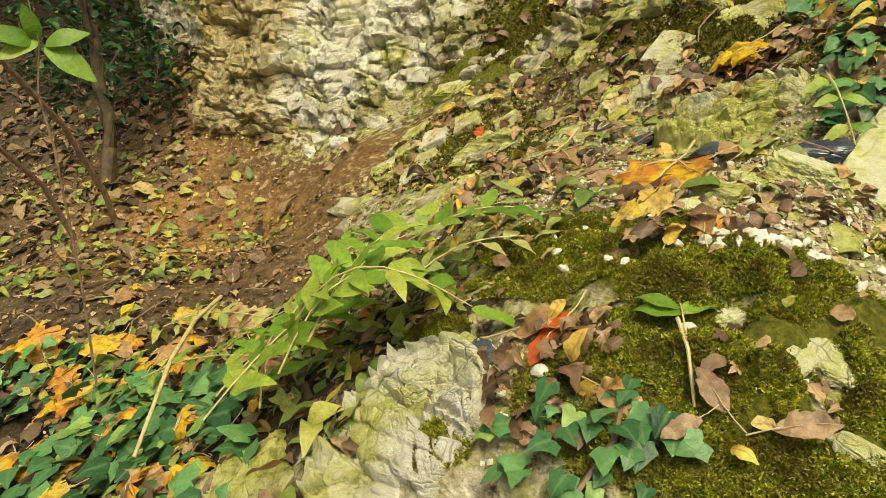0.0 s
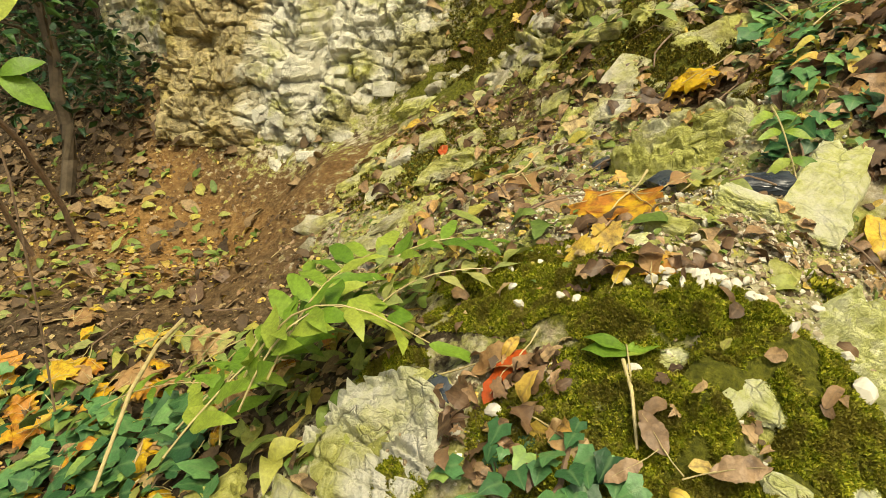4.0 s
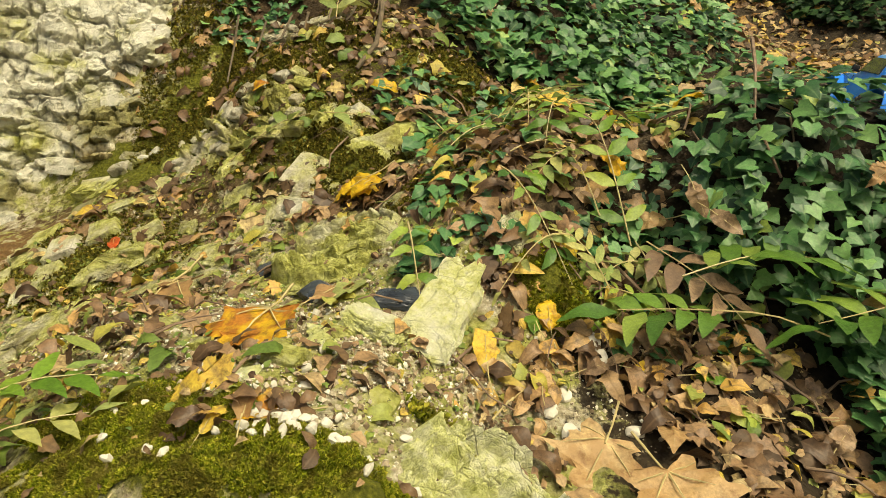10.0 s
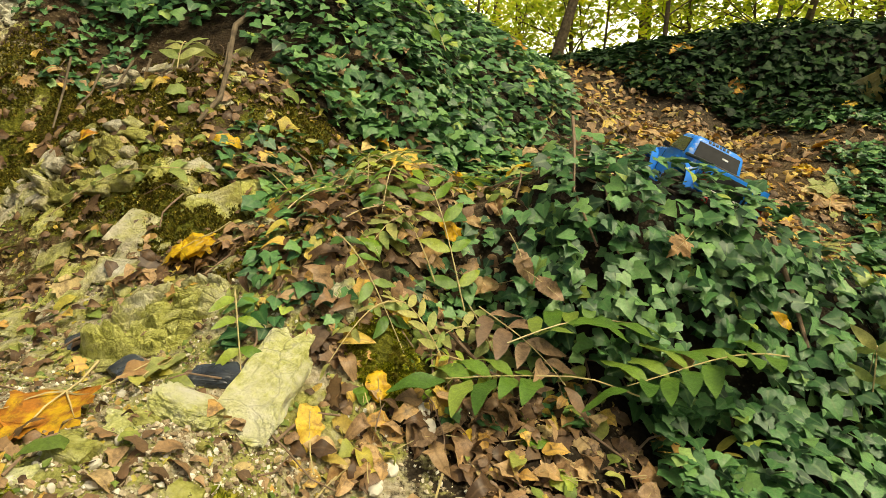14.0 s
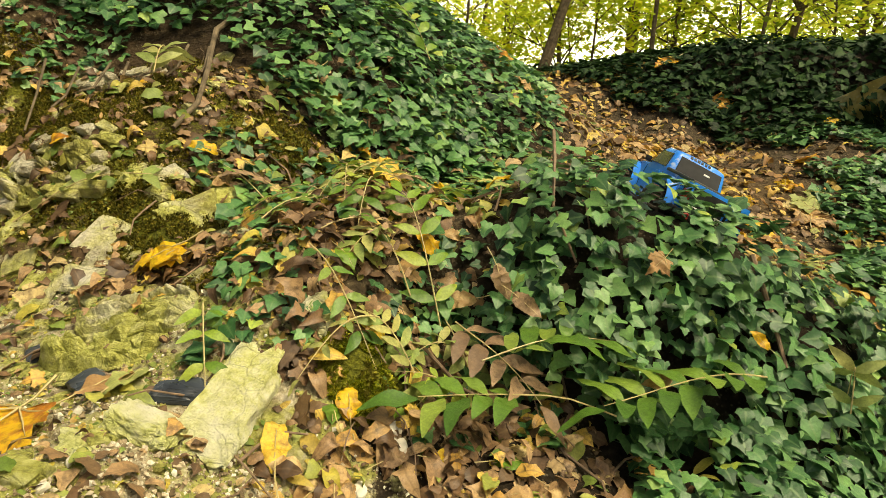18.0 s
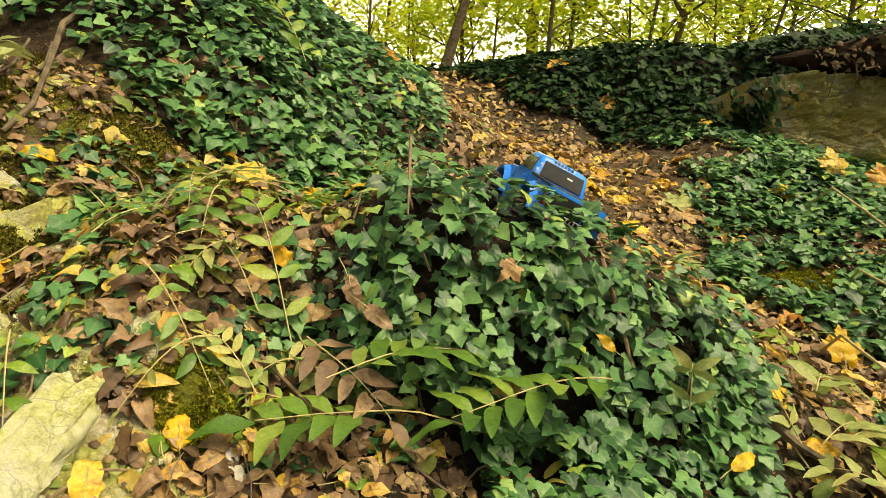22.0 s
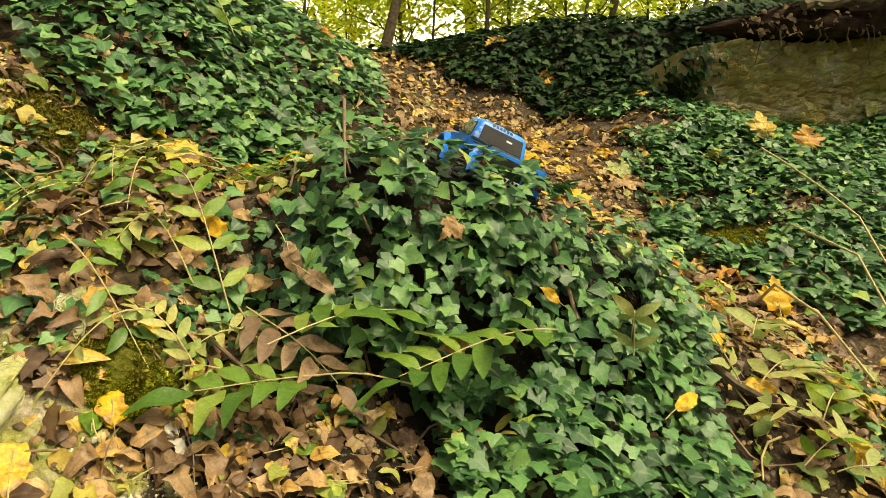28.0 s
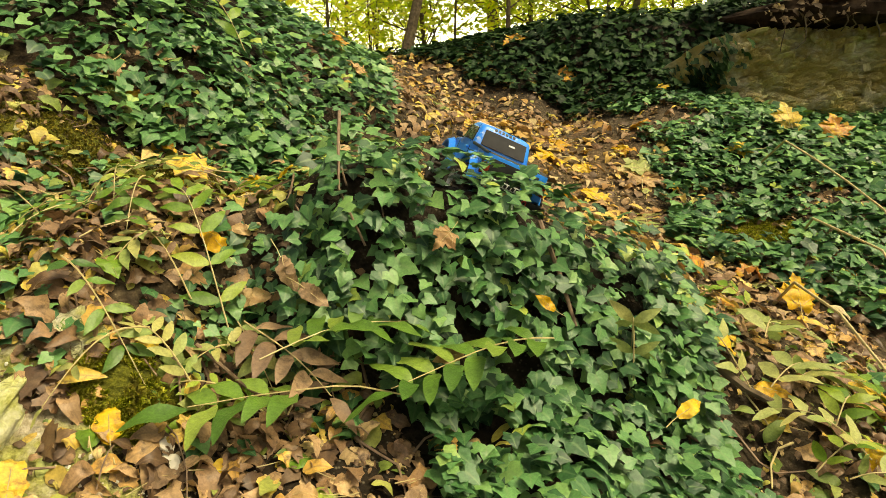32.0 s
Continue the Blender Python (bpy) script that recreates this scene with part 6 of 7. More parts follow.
G1, G2, G3 = "fresh green feathered ash sprig on the ground", "yellowing pale green ash sprig", "wilted brown feathered ash leaf"
for args in (
        (G1, -1.02, 0.2, -0.88, 0.52, 7, 0.1, M_SPRIG, 0.06, 0.08, 1), (G1, -0.9, 0.3, -0.95, 0.62, 6, 0.09, M_SPRIG, 0.05, 0.1, 51), (G2, -1.0, 0.4, -0.8, 0.66, 5, 0.06, M_SPRIG_PALE, 0.05, 0.06, 52), (G1, -1.12, 0.28, -1.02, 0.5, 5, 0.07, M_SPRIG, 0.04, 0.06, 53), (G2, -1.35, 0.45, -1.15, 0.62, 5, 0.06, M_SPRIG_PALE, 0.04, 0.05, 54), (G1, -0.97, 0.3, -0.72, 0.42, 4, 0.075, M_SPRIG, 0.12, 0.06, 2), (G1, -1.05, 0.35, -0.95, 0.68, 4, 0.065, M_SPRIG, 0.1, 0.05, 3), (G1, -0.95, 0.24, -1.12, 0.46, 4, 0.075, M_SPRIG, 0.08, 0.05, 4),
        (G2, -0.9, 0.45, -0.72, 0.6, 4, 0.06, M_SPRIG_PALE, 0.05, 0.03, 5), (G1, -1.2, 0.45, -1.0, 0.6, 4, 0.06, M_SPRIG, 0.06, 0.03, 6), (G2, -1.3, 0.55, -1.05, 0.8, 4, 0.055, M_SPRIG_PALE, 0.05, 0.03, 7),
        (G1, -0.92, 0.26, -0.8, 0.46, 6, 0.085, M_SPRIG, 0.1, 0.07, 55), (G2, -1.1, 0.45, -0.85, 0.55, 6, 0.075, M_SPRIG_PALE, 0.06, 0.05, 56), (G1, -0.95, 0.5, -0.75, 0.66, 5, 0.075, M_SPRIG, 0.06, 0.04, 57), (G2, -1.5, 0.35, -1.2, 0.46, 5, 0.065, M_SPRIG, 0.04, 0.04, 58), (G2, -1.65, 0.5, -1.4, 0.62, 5, 0.06, M_SPRIG_PALE, 0.04, 0.03, 59),
        (G1, -0.44, 0.355, -0.475, 0.45, 1, 0.062, M_SPRIG, 0.01, 0.012, 8, "shoot", None, 0.8), (G1, 0.34, 1.07, -0.02, 1.0, 3, 0.105, M_SPRIG_DARK, 0.03, 0.09, 9, "sprig", None, 0.55), (G1, 0.09, 1.05, 0.36, 1.17, 5, 0.1, M_SPRIG_DARK, 0.04, 0.14, 10, "sprig", None, 0.2), (G1, 0.62, 1.09, 0.3, 1.02, 6, 0.115, M_SPRIG_DARK, 0.04, 0.15, 11),
        (G3, 0.05, 1.22, 0.2, 1.06, 3, 0.1, M_BROWN, 0.04, 0.09, 12), (G2, 0.03, 1.26, 0.1, 1.16, 3, 0.065, M_SPRIG_PALE, 0.03, 0.03, 13), (G2, 0.02, 1.22, -0.07, 1.42, 4, 0.075, M_SPRIG, 0.05, 0.05, 14), (G2, -1.0, 1.52, -0.6, 1.63, 5, 0.085, M_SPRIG_PALE, 0.03, 0.03, 15),
        (G2, -0.78, 1.85, -0.8, 2.05, 4, 0.085, M_SPRIG_PALE, 0.08, 0.05, 16), (G2, -0.2, 1.42, -0.05, 1.65, 4, 0.08, M_SPRIG_PALE, 0.04, 0.04, 17), (G1, 0.1, 1.6, 0.02, 1.85, 4, 0.08, M_SPRIG, 0.05, 0.04, 18), (G2, 1.5, 2.3, 1.65, 2.6, 4, 0.08, M_SPRIG_PALE, 0.03, 0.03, 19),
        (G2, 1.25, 1.3, 1.4, 1.45, 3, 0.1, M_SPRIG_PALE, 0.05, 0.04, 20), (G2, 1.15, 1.15, 1.35, 1.22, 3, 0.1, M_SPRIG_PALE, 0.05, 0.04, 21), (G2, 0.0, 2.5, -0.2, 2.75, 5, 0.1, M_SPRIG, 0.1, 0.08, 22), (G1, 0.3, 1.9, 0.1, 2.1, 4, 0.08, M_SPRIG_PALE, 0.04, 0.04, 23)):
    sprig(*args)
rnd = random.Random(58)
for k in range(22):
    x, y, a, ln = rnd.uniform(-0.45, 0.16), rnd.uniform(1.0, 1.7), rnd.uniform(0, 6.28), rnd.uniform(0.1, 0.2)
    sprig((G2, G1, G2, G3)[k % 4], x, y, x + ln * math.cos(a), y + ln * math.sin(a), 2 + k % 3, rnd.uniform(0.038, 0.064), (M_SPRIG_PALE, M_SPRIG_DARK, M_SPRIG, M_BROWN)[k % 4], rnd.uniform(0.02, 0.06), 0.03, 200 + k)
for k in range(8):
    x, y, a, ln = rnd.uniform(1.02, 1.7), rnd.uniform(0.85, 1.6), rnd.uniform(0, 6.28), rnd.uniform(0.12, 0.22)
    sprig(G2, x, y, x + ln * math.cos(a), y + ln * math.sin(a), 3, rnd.uniform(0.06, 0.09), (M_SPRIG_PALE, M_SPRIG)[k % 2], rnd.uniform(0.03, 0.07), 0.03, 240 + k)
sprig("upright seedling with pale leaves and reddish lower leaves", 0.78, 1.08, 0.8, 1.13, 3, 0.06, M_SPRIG_PALE, 0.2, 0.02, 30, "seedling")

# ---- sticks, roots and vines ----


def stick(name, label, pts, r, mat=M_TWIG, category="stick", group=""):
    bm = bmesh.new()
    n = len(pts)
    tube(bm, pts, [r * (1 - 0.5 * k / n) for k in range(n)], 7)
    return tagged(part(name, bm, mat), label, category, group)


def along(rows, lift):
    return [tuple(on_ground(x, y, lift + (e[0] if e else 0))) for x, y, *e in rows]


stick("dead_stick", "crooked grey-brown dead branch leaning on the slope", along([(-0.62, 2.42, 0.08), (-0.74, 2.28, 0.06), (-0.72, 2.15, 0.06), (-0.68, 2.0, 0.03), (-0.66, 1.84, 0.02), (-0.7, 1.76, 0.0)], 0.02), 0.011, M_BARK)
stick("bare_twig", "thin bare twig lying on the ivy mound", along([(0.27, 1.44), (0.26, 1.36, 0.02), (0.25, 1.3, 0.03), (0.29, 1.24, 0.02)], 0.12), 0.004)
stick("bare_twig", "brown stem among the ivy leaves", along([(0.66, 1.27), (0.68, 1.21), (0.69, 1.15)], 0.115), 0.006)
stick("bare_twig", "thick brown twig along the edge of the mound", along([(0.92, 1.27), (1.0, 1.22), (1.1, 1.17), (1.2, 1.08)], 0.04), 0.012, M_BARK)
stick("dry_grass_stalk", "pale dry stem arching over the ivy", along([(-1.55, 0.6, 0.05), (-1.42, 0.45, 0.1), (-1.3, 0.32, 0.1), (-1.22, 0.18, 0.02)], 0.03), 0.005, M_STEM)
stick("dry_grass_stalk", "short pale stem standing in the moss", along([(-0.47, 0.42, 0.015), (-0.45, 0.38, 0.01), (-0.435, 0.34)], 0.006), 0.0022, M_STEM)
stick("dry_grass_stalk", "reddish stem of a wilted leaf", along([(-0.03, 1.17, 0.02), (0.06, 1.12, 0.03), (0.16, 1.08, 0.02)], 0.03), 0.004, M_TWIG)
for pts in ([(2.52, 2.95, 0.62), (2.49, 2.76, 0.74), (2.38, 2.44, 0.68), (2.26, 2.13, 0.62), (2.19, 1.89, 0.55), (2.1, 1.6, 0.34)], [(2.2, 2.3, 0.36), (2.17, 2.19, 0.47), (2.1, 1.96, 0.46), (2.03, 1.73, 0.45), (1.95, 1.45, 0.24)], [(1.73, 1.85, 0.26), (1.71, 1.74, 0.37), (1.65, 1.49, 0.35), (1.6, 1.25, 0.25)]):
    stick("trailing_vine", "thin bare vine arching above the ivy", pts, 0.006, M_STEM, "vine", "bare vines")
for k in range(7):
    a = 0.25 * k
    stick("exposed_root", "thin root dangling from the eroded slope", along([(-1.25 + a * 0.35, 2.15 + 0.03 * (k % 3), 0.08), (-1.23 + a * 0.35, 2.05, 0.04), (-1.2 + a * 0.34, 1.92, 0.02)], 0.015), 0.0045, M_BARK, "root", "exposed roots")
# the undercut bank: a lip of dark earth bound with roots
bm = bmesh.new()
rings = []
for k in range(121):
    t = k / 120
    x = 3.22 + 2.8 * t
    y, z = bank_foot(x) + 0.34, 1.5 + 0.03 * math.sin(5 * t) + 0.04 * noise.noise(Vector((x * 3, 0, 0)))
    s = min(1, 4 * t + 0.1)
    o = []
    for a in range(30):
        w = 2 * math.pi * a / 30
        v = Vector((x, 0.5 * math.cos(w), 0.3 * math.sin(w)))
        r = 1 + 0.35 * noise.noise(v * 2.6) + 0.22 * noise.noise(v * 7) + 0.14 * noise.noise(v * 17)
        o.append((x, y + 0.38 * math.cos(w) * r * s, z + 0.15 * math.sin(w) * r * s))
    rings.append(o)
loft(bm, rings)
tagged(part("earth_overhang", bm, M_EARTH), "dark undercut lip of earth and roots on the bank", "earth bank", kind="structure")
stick("bank_root", "thick pale root running along the bank's overhang", [(3.6 + 0.075 * k, bank_foot(3.6 + 0.075 * k) - 0.06 + 0.03 * math.sin(1.9 * k), 1.6 + 0.05 * math.sin(0.14 * k) + 0.015 * math.sin(2.3 * k)) for k in range(21)], 0.034, M_BARK, "root", "roots under the bank")
rnd = random.Random(12)
for k in range(22):
    x = 3.4 + 0.08 * k + rnd.uniform(-0.04, 0.04)
    y = bank_foot(x) + rnd.uniform(-0.1, 0.02)
    ln = rnd.uniform(0.08, 0.28)
    stick("bank_root", "thin root hanging under the bank's dark overhang", [(x, y, 1.45), (x + rnd.uniform(-0.03, 0.03), y - 0.02, 1.45 - ln * 0.4), (x + rnd.uniform(-0.03, 0.03), y - 0.01, 1.45 - ln * 0.75), (x + rnd.uniform(-0.05, 0.05), y + 0.02, 1.45 - ln)], rnd.uniform(0.003, 0.007), M_BARK, "root", "roots under the bank")
rng = np.random.default_rng(61)
k = 900
hx = rng.uniform(3.3, 5.6, k)
hp = np.stack([hx, bank_foot(hx) + rng.uniform(-0.1, 0.9, k), 1.67 + rng.normal(0, 0.03, k)], 1)
hang = scatter("ivy_fringe", IVY, hp, np.tile(np.array((0.1, -0.5, 0.85)), (k, 1)), rng.uniform(0.045, 0.075, k), rng.uniform(0, 6.28, k), np.stack([rng.uniform(0, 0.8, k), rng.uniform(0, 6.28, k)], 1), M_IVY_SHADE, rng)
k = 420
hx, hv = rng.uniform(2.88, 3.3, k), rng.uniform(0.0, 1.0, k)
ok = hx - 0.1 * hv < 2.98 + rng.normal(0, 0.05, k)
wy, wz = wall_stand(hx[ok], hv[ok])
side = scatter("ivy_fringe", IVY, np.stack([hx[ok] + 0.03, wy - 0.12 - 0.1 * rng.random(len(wy)), wz], 1), np.tile(np.array((0.3, -0.8, 0.5)), (len(wy), 1)), rng.uniform(0.045, 0.08, len(wy)), rng.uniform(0, 6.28, len(wy)), np.stack([rng.uniform(0, 0.8, len(wy)), rng.uniform(0, 6.28, len(wy))], 1), M_IVY_SHADE, rng)
tagged(side, "shade-toned ivy creeping over the edge of the chalk wall", "ivy", kind="stuff")
tagged(hang, "shade-toned ivy growing over the bank's overhanging lip", "ivy", kind="stuff")

k = 260
hx = rng.uniform(3.3, 5.6, k)
hp = np.stack([hx, bank_foot(hx) + rng.uniform(-0.06, 0.14, k), 1.5 + rng.normal(0, 0.06, k)], 1)
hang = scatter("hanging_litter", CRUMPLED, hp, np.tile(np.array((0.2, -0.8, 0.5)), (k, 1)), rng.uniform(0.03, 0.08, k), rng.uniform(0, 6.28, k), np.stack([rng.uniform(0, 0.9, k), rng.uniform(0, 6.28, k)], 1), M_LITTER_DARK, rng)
tagged(hang, "dark dead leaves caught among roots under the bank", "leaf litter", kind="stuff")

# fine twigs and dry stalks among the leaves
rnd = random.Random(33)
for label, n, (x0, x1, y0, y1), mat in (("short dry twig lying in leaf litter", 34, (-0.3, 0.5, 0.85, 1.7), M_TWIG), ("pale dry stalk among fallen leaves", 18, (1.05, 2.1, 0.9, 2.2), M_STEM), ("short dry twig on the earth slope", 22, (-2.4, -1.0, 0.25, 1.0), M_TWIG), ("thin twig on chalk rubble", 12, (-0.9, -0.2, 0.65, 1.2), M_TWIG), ("brittle twig below the ivy hill", 20, (-1.0, 0.5, 1.4, 2.3), M_TWIG)):
    for k in range(n):
        x, y, a, ln = rnd.uniform(x0, x1), rnd.uniform(y0, y1), rnd.uniform(0, 6.28), rnd.uniform(0.04, 0.16)
        rows = [(x + ln * t * math.cos(a + 0.5 * t * (k % 3 - 1)), y + ln * t * math.sin(a + 0.5 * t * (k % 3 - 1)), 0.012 * math.sin(3 * t) + 0.02 * t * (k % 2)) for t in (0, 0.35, 0.7, 1)]
        stick("dry_twig", label, along(rows, 0.012), rnd.uniform(0.0012, 0.003), mat, "twig", "fine twigs")

# ---- trees ----
TWO = (np.array([(0, 0, 0), (0.3, 0.5, 0.08), (0, 1, 0), (-0.3, 0.5, 0.1), (0, 0.5, 0.0)]), [[0, 1, 4], [1, 2, 4], [2, 3, 4], [3, 0, 4]])


def tree(x, y, height, r, lean, seed, mat=M_CANOPY, leaves=900, spread=1.6, crown_low=0.3, leaf=(0.07, 0.13), label="slender woodland tree with yellow-green autumn leaves", forks=7):
    rnd, rng = random.Random(seed), np.random.default_rng(seed)
    root = tagged(new("tree"), label, "tree", "woodland trees")
    root.location = on_ground(x, y, -0.1)
    n, top, pts = 9, [], []
    wob = [rnd.uniform(-1, 1) for _ in range(4)]
    for k in range(n):
        t = k / (n - 1)
        pts.append(Vector((lean[0] * height * t + 0.1 * r / 0.1 * math.sin(3 * t + wob[0]) * t, lean[1] * height * t + 0.15 * math.sin(2.4 * t + wob[1]) * t, height * t)))
    bm = bmesh.new()
    tube(bm, pts, [r * (1.25 if k == 0 else 1 - 0.75 * k / n) for k in range(n)], 9)
    tips = [pts[-1]]
    for k in range(forks):
        t = rnd.uniform(0.05 if crown_low < 0.1 else 0.3, 0.5 if crown_low < 0.1 else 0.95)
        q = t * (n - 1)
        i = min(int(q), n - 2)
        p = pts[i].lerp(pts[i + 1], q - i)
        a, ln = rnd.uniform(0, 6.28), rnd.uniform(0.5, 1.0) * spread
        d = Vector((math.cos(a), math.sin(a), rnd.uniform(0.2, 1.0)))
        limb = [p, p + d * ln * 0.4 + Vector((0, 0, 0.06)), p + d * ln * 0.75 + Vector((rnd.uniform(-0.15, 0.15), rnd.uniform(-0.15, 0.15), 0.1)), p + d * ln]
        tube(bm, limb, [r * 0.42 * (1 - 0.5 * t), r * 0.3 * (1 - 0.5 * t), r * 0.2 * (1 - 0.5 * t), r * 0.08], 6)
        tips += limb[1:]
        for j in range(2):
            b = limb[2] + Vector((rnd.uniform(-0.6, 0.6), rnd.uniform(-0.6, 0.6), rnd.uniform(-0.1, 0.5))) * spread * 0.5
            tube(bm, [limb[1 + j], (limb[1 + j] + b) / 2 + Vector((0, 0, 0.05)), b], [r * 0.16, r * 0.11, r * 0.04], 5)
            tips.append(b)
    part("trunk", bm, M_BARK, root)
    tips = [t for t in tips if t.z > crown_low * height] or tips
    c = np.array([tuple(tips[k]) for k in rng.integers(0, len(tips), leaves)])
    pos = c + rng.normal(0, 1, (leaves, 3)) * np.array((0.34, 0.34, 0.26)) * spread * rng.random((leaves, 1)) ** 0.5
    up = np.array((0, 0, 1.0)) + rng.normal(0, 0.45, (leaves, 3))
    up /= np.linalg.norm(up, axis=1, keepdims=True)
    ob = scatter("crown", [TWO], pos, up, rng.uniform(*leaf, leaves), rng.uniform(0, 6.28, leaves), np.stack([rng.uniform(0, 0.6, leaves), rng.uniform(0, 6.28, leaves)], 1), mat, rng)
    ob.parent = root
    return root


TALL = "slender woodland tree with yellow-green autumn leaves"
SAP = "leafy yellow-green sapling under the trees"
tree(1.6, 9.9, 7.0, 0.085, (0.3, 0.05), 1, leaves=150, crown_low=0.35)
for k, (x, y, h, r, lx) in enumerate(((3.2, 9.5, 6, 0.06, 0.04), (3.9, 10.5, 6.5, 0.07, 0.05), (4.6, 9.2, 6, 0.05, 0.16), (2.6, 13, 7, 0.08, -0.05), (5.3, 9.8, 6.5, 0.1, 0.24), (6.4, 9.0, 6, 0.045, 0.3), (7.4, 8.6, 6, 0.07, 0.1), (0.6, 12.5, 7, 0.05, 0.05), (-0.3, 11, 6.5, 0.045, -0.08),
                                      (1.0, 15, 7.5, 0.08, 0.1), (4.4, 14, 8, 0.1, 0.0), (6.8, 13, 8, 0.09, 0.08), (8.6, 11.5, 7.5, 0.08, 0.12), (9.8, 9.3, 7, 0.08, -0.05), (-1.6, 10.5, 7, 0.06, 0.04), (-0.6, 15, 8, 0.08, 0.1), (2.2, 18, 8.5, 0.09, -0.05))):
    tree(x, y, h, r * 0.6, (lx, 0.02 * (k % 3)), 10 + k, M_CANOPY_GREEN if x > 4.2 else M_CANOPY, leaves=950, spread=1.6 + 0.1 * (k % 4), crown_low=0.04, leaf=(0.09, 0.15), forks=12, label=TALL)
rnd = random.Random(4)
for k in range(40):
    a = radians(rnd.uniform(48, 124))
    d = rnd.uniform(10.5, 24)
    x, y = d * math.cos(a) * 1.1 + 1.5, d * math.sin(a)
    if k % 4 == 1:
        tree(x, y, rnd.uniform(8, 11), rnd.uniform(0.05, 0.09), (rnd.uniform(-0.08, 0.12), 0.0), 60 + k, leaves=420, spread=2.4, crown_low=0.05, leaf=(0.18, 0.3), forks=10, label="distant woodland tree with bright yellow-green leaves")
    else:
        tree(x, y, rnd.uniform(3.6, 5.5), 0.024, (rnd.uniform(-0.1, 0.1), 0.0), 60 + k, leaves=800, spread=1.9, crown_low=0.04, leaf=(0.13, 0.22), forks=12, label=SAP)
# curved glowing wall, added far off in place of the bright sky
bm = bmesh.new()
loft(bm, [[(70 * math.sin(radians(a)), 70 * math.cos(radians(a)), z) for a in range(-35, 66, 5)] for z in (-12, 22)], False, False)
tagged(part("backdrop", bm, M_SKY_GLOW), "glowing pale backdrop standing in for bright sky behind the trees", "sky", kind="structure")
# the darker wood to the side, with evergreen undergrowth
def crooked_tree():
    """A thin crooked trunk with a few evergreen twigs."""
    root = tagged(new("tree"), "crooked brown sapling trunk with dark evergreen leaves", "tree", "woodland trees")
    root.location = (-2.91, 1.07, 0.4)
    pts = [(0, 0, 0), (0.0, 0.02, 0.08), (0.01, 0.07, 0.21), (0.02, 0.1, 0.35), (0.02, 0.1, 0.46), (0.03, 0.13, 0.6), (0.05, 0.13, 0.77), (0.08, 0.13, 0.95), (0.1, 0.1, 1.5), (0.15, 0.12, 2.4)]
    bm = bmesh.new()
    tube(bm, pts, [0.034, 0.029, 0.028, 0.026, 0.026, 0.023, 0.022, 0.02, 0.016, 0.006], 9)
    tips = []
    rnd = random.Random(9)
    for k in range(12):
        p = Vector(pts[4 + k % 6])
        q = p + Vector((rnd.uniform(-0.35, 0.35), rnd.uniform(-0.3, 0.3), rnd.uniform(-0.05, 0.3)))
        tube(bm, [p, (p + q) / 2 + Vector((0, 0, 0.04)), q], [0.007, 0.005, 0.002], 5)
        tips += [tuple((p + q) / 2), tuple(q)]
    part("trunk", bm, M_BARK, root)
    r = np.random.default_rng(9)
    k = 420
    pos = np.array(tips)[r.integers(0, len(tips), k)] + r.normal(0, 0.09, (k, 3))
    crown = scatter("crown", OVALS, pos, np.array((0, -0.2, 1.0)) + r.normal(0, 0.4, (k, 3)), r.uniform(0.04, 0.07, k), r.uniform(0, 6.28, k), np.stack([r.uniform(0, 0.6, k), r.uniform(0, 6.28, k)], 1), M_HOLLY, r)
    crown.parent = root


crooked_tree()
for k, (x, y, h) in enumerate(((-3.7, 1.95, 2.0), (-4.4, 1.9, 2.6), (-3.5, 2.3, 1.8), (-5.2, 2.4, 3.0), (-4.6, 2.8, 2.6), (-3.3, 1.85, 1.5), (-5.8, 1.9, 2.6), (-5.4, 3.2, 3.0), (-6.6, 2.6, 3.2))):
    tree(x, y, h, 0.025, (0.06 * (k % 3 - 1), 0), 130 + k, M_HOLLY, 1100, 0.8, 0.02, (0.05, 0.09), "dense dark evergreen shrub under the cliff", 9)
for k, (x, y, h) in enumerate(((-3.25, 1.6, 0.4), (-3.6, 1.75, 0.5), (-3.05, 1.5, 0.25), (-3.9, 1.6, 0.5), (-4.4, 1.75, 0.6))):
    tree(x, y, h, 0.008, (0.2 * (k % 3 - 1), 0), 170 + k, M_HOLLY, 260, 0.28, 0.02, (0.035, 0.06), "low evergreen seedling with dark glossy leaves", 7)
for k in range(12):
    tree(-8.5 - 0.8 * k + 2 * (k % 3), 1.0 + 1.4 * (k % 6) - 1.2 * (k % 2), 6, 0.04 + 0.01 * (k % 3), (0.05 * (k % 4 - 2), 0), 140 + k, M_HOLLY, 900, 1.8, 0.05, (0.08, 0.15), "shaded woodland tree with dark leaves", 9)
stick("bent_sapling", "thin leafless reddish sapling leaning across the slope", [(-2.57, 0.91, 0.33), (-2.52, 0.88, 0.5), (-2.4, 0.77, 0.75), (-2.33, 0.68, 0.87), (-2.27, 0.61, 0.96), (-2.21, 0.53, 1.07), (-2.1, 0.4, 1.25)], 0.011, M_TWIG)
stick("bent_sapling", "thin leafless reddish sapling leaning across the slope", [(-2.62, 0.78, 0.34), (-2.57, 0.72, 0.57), (-2.46, 0.6, 0.72), (-2.39, 0.5, 0.86), (-2.3, 0.4, 1.0)], 0.01, M_TWIG)


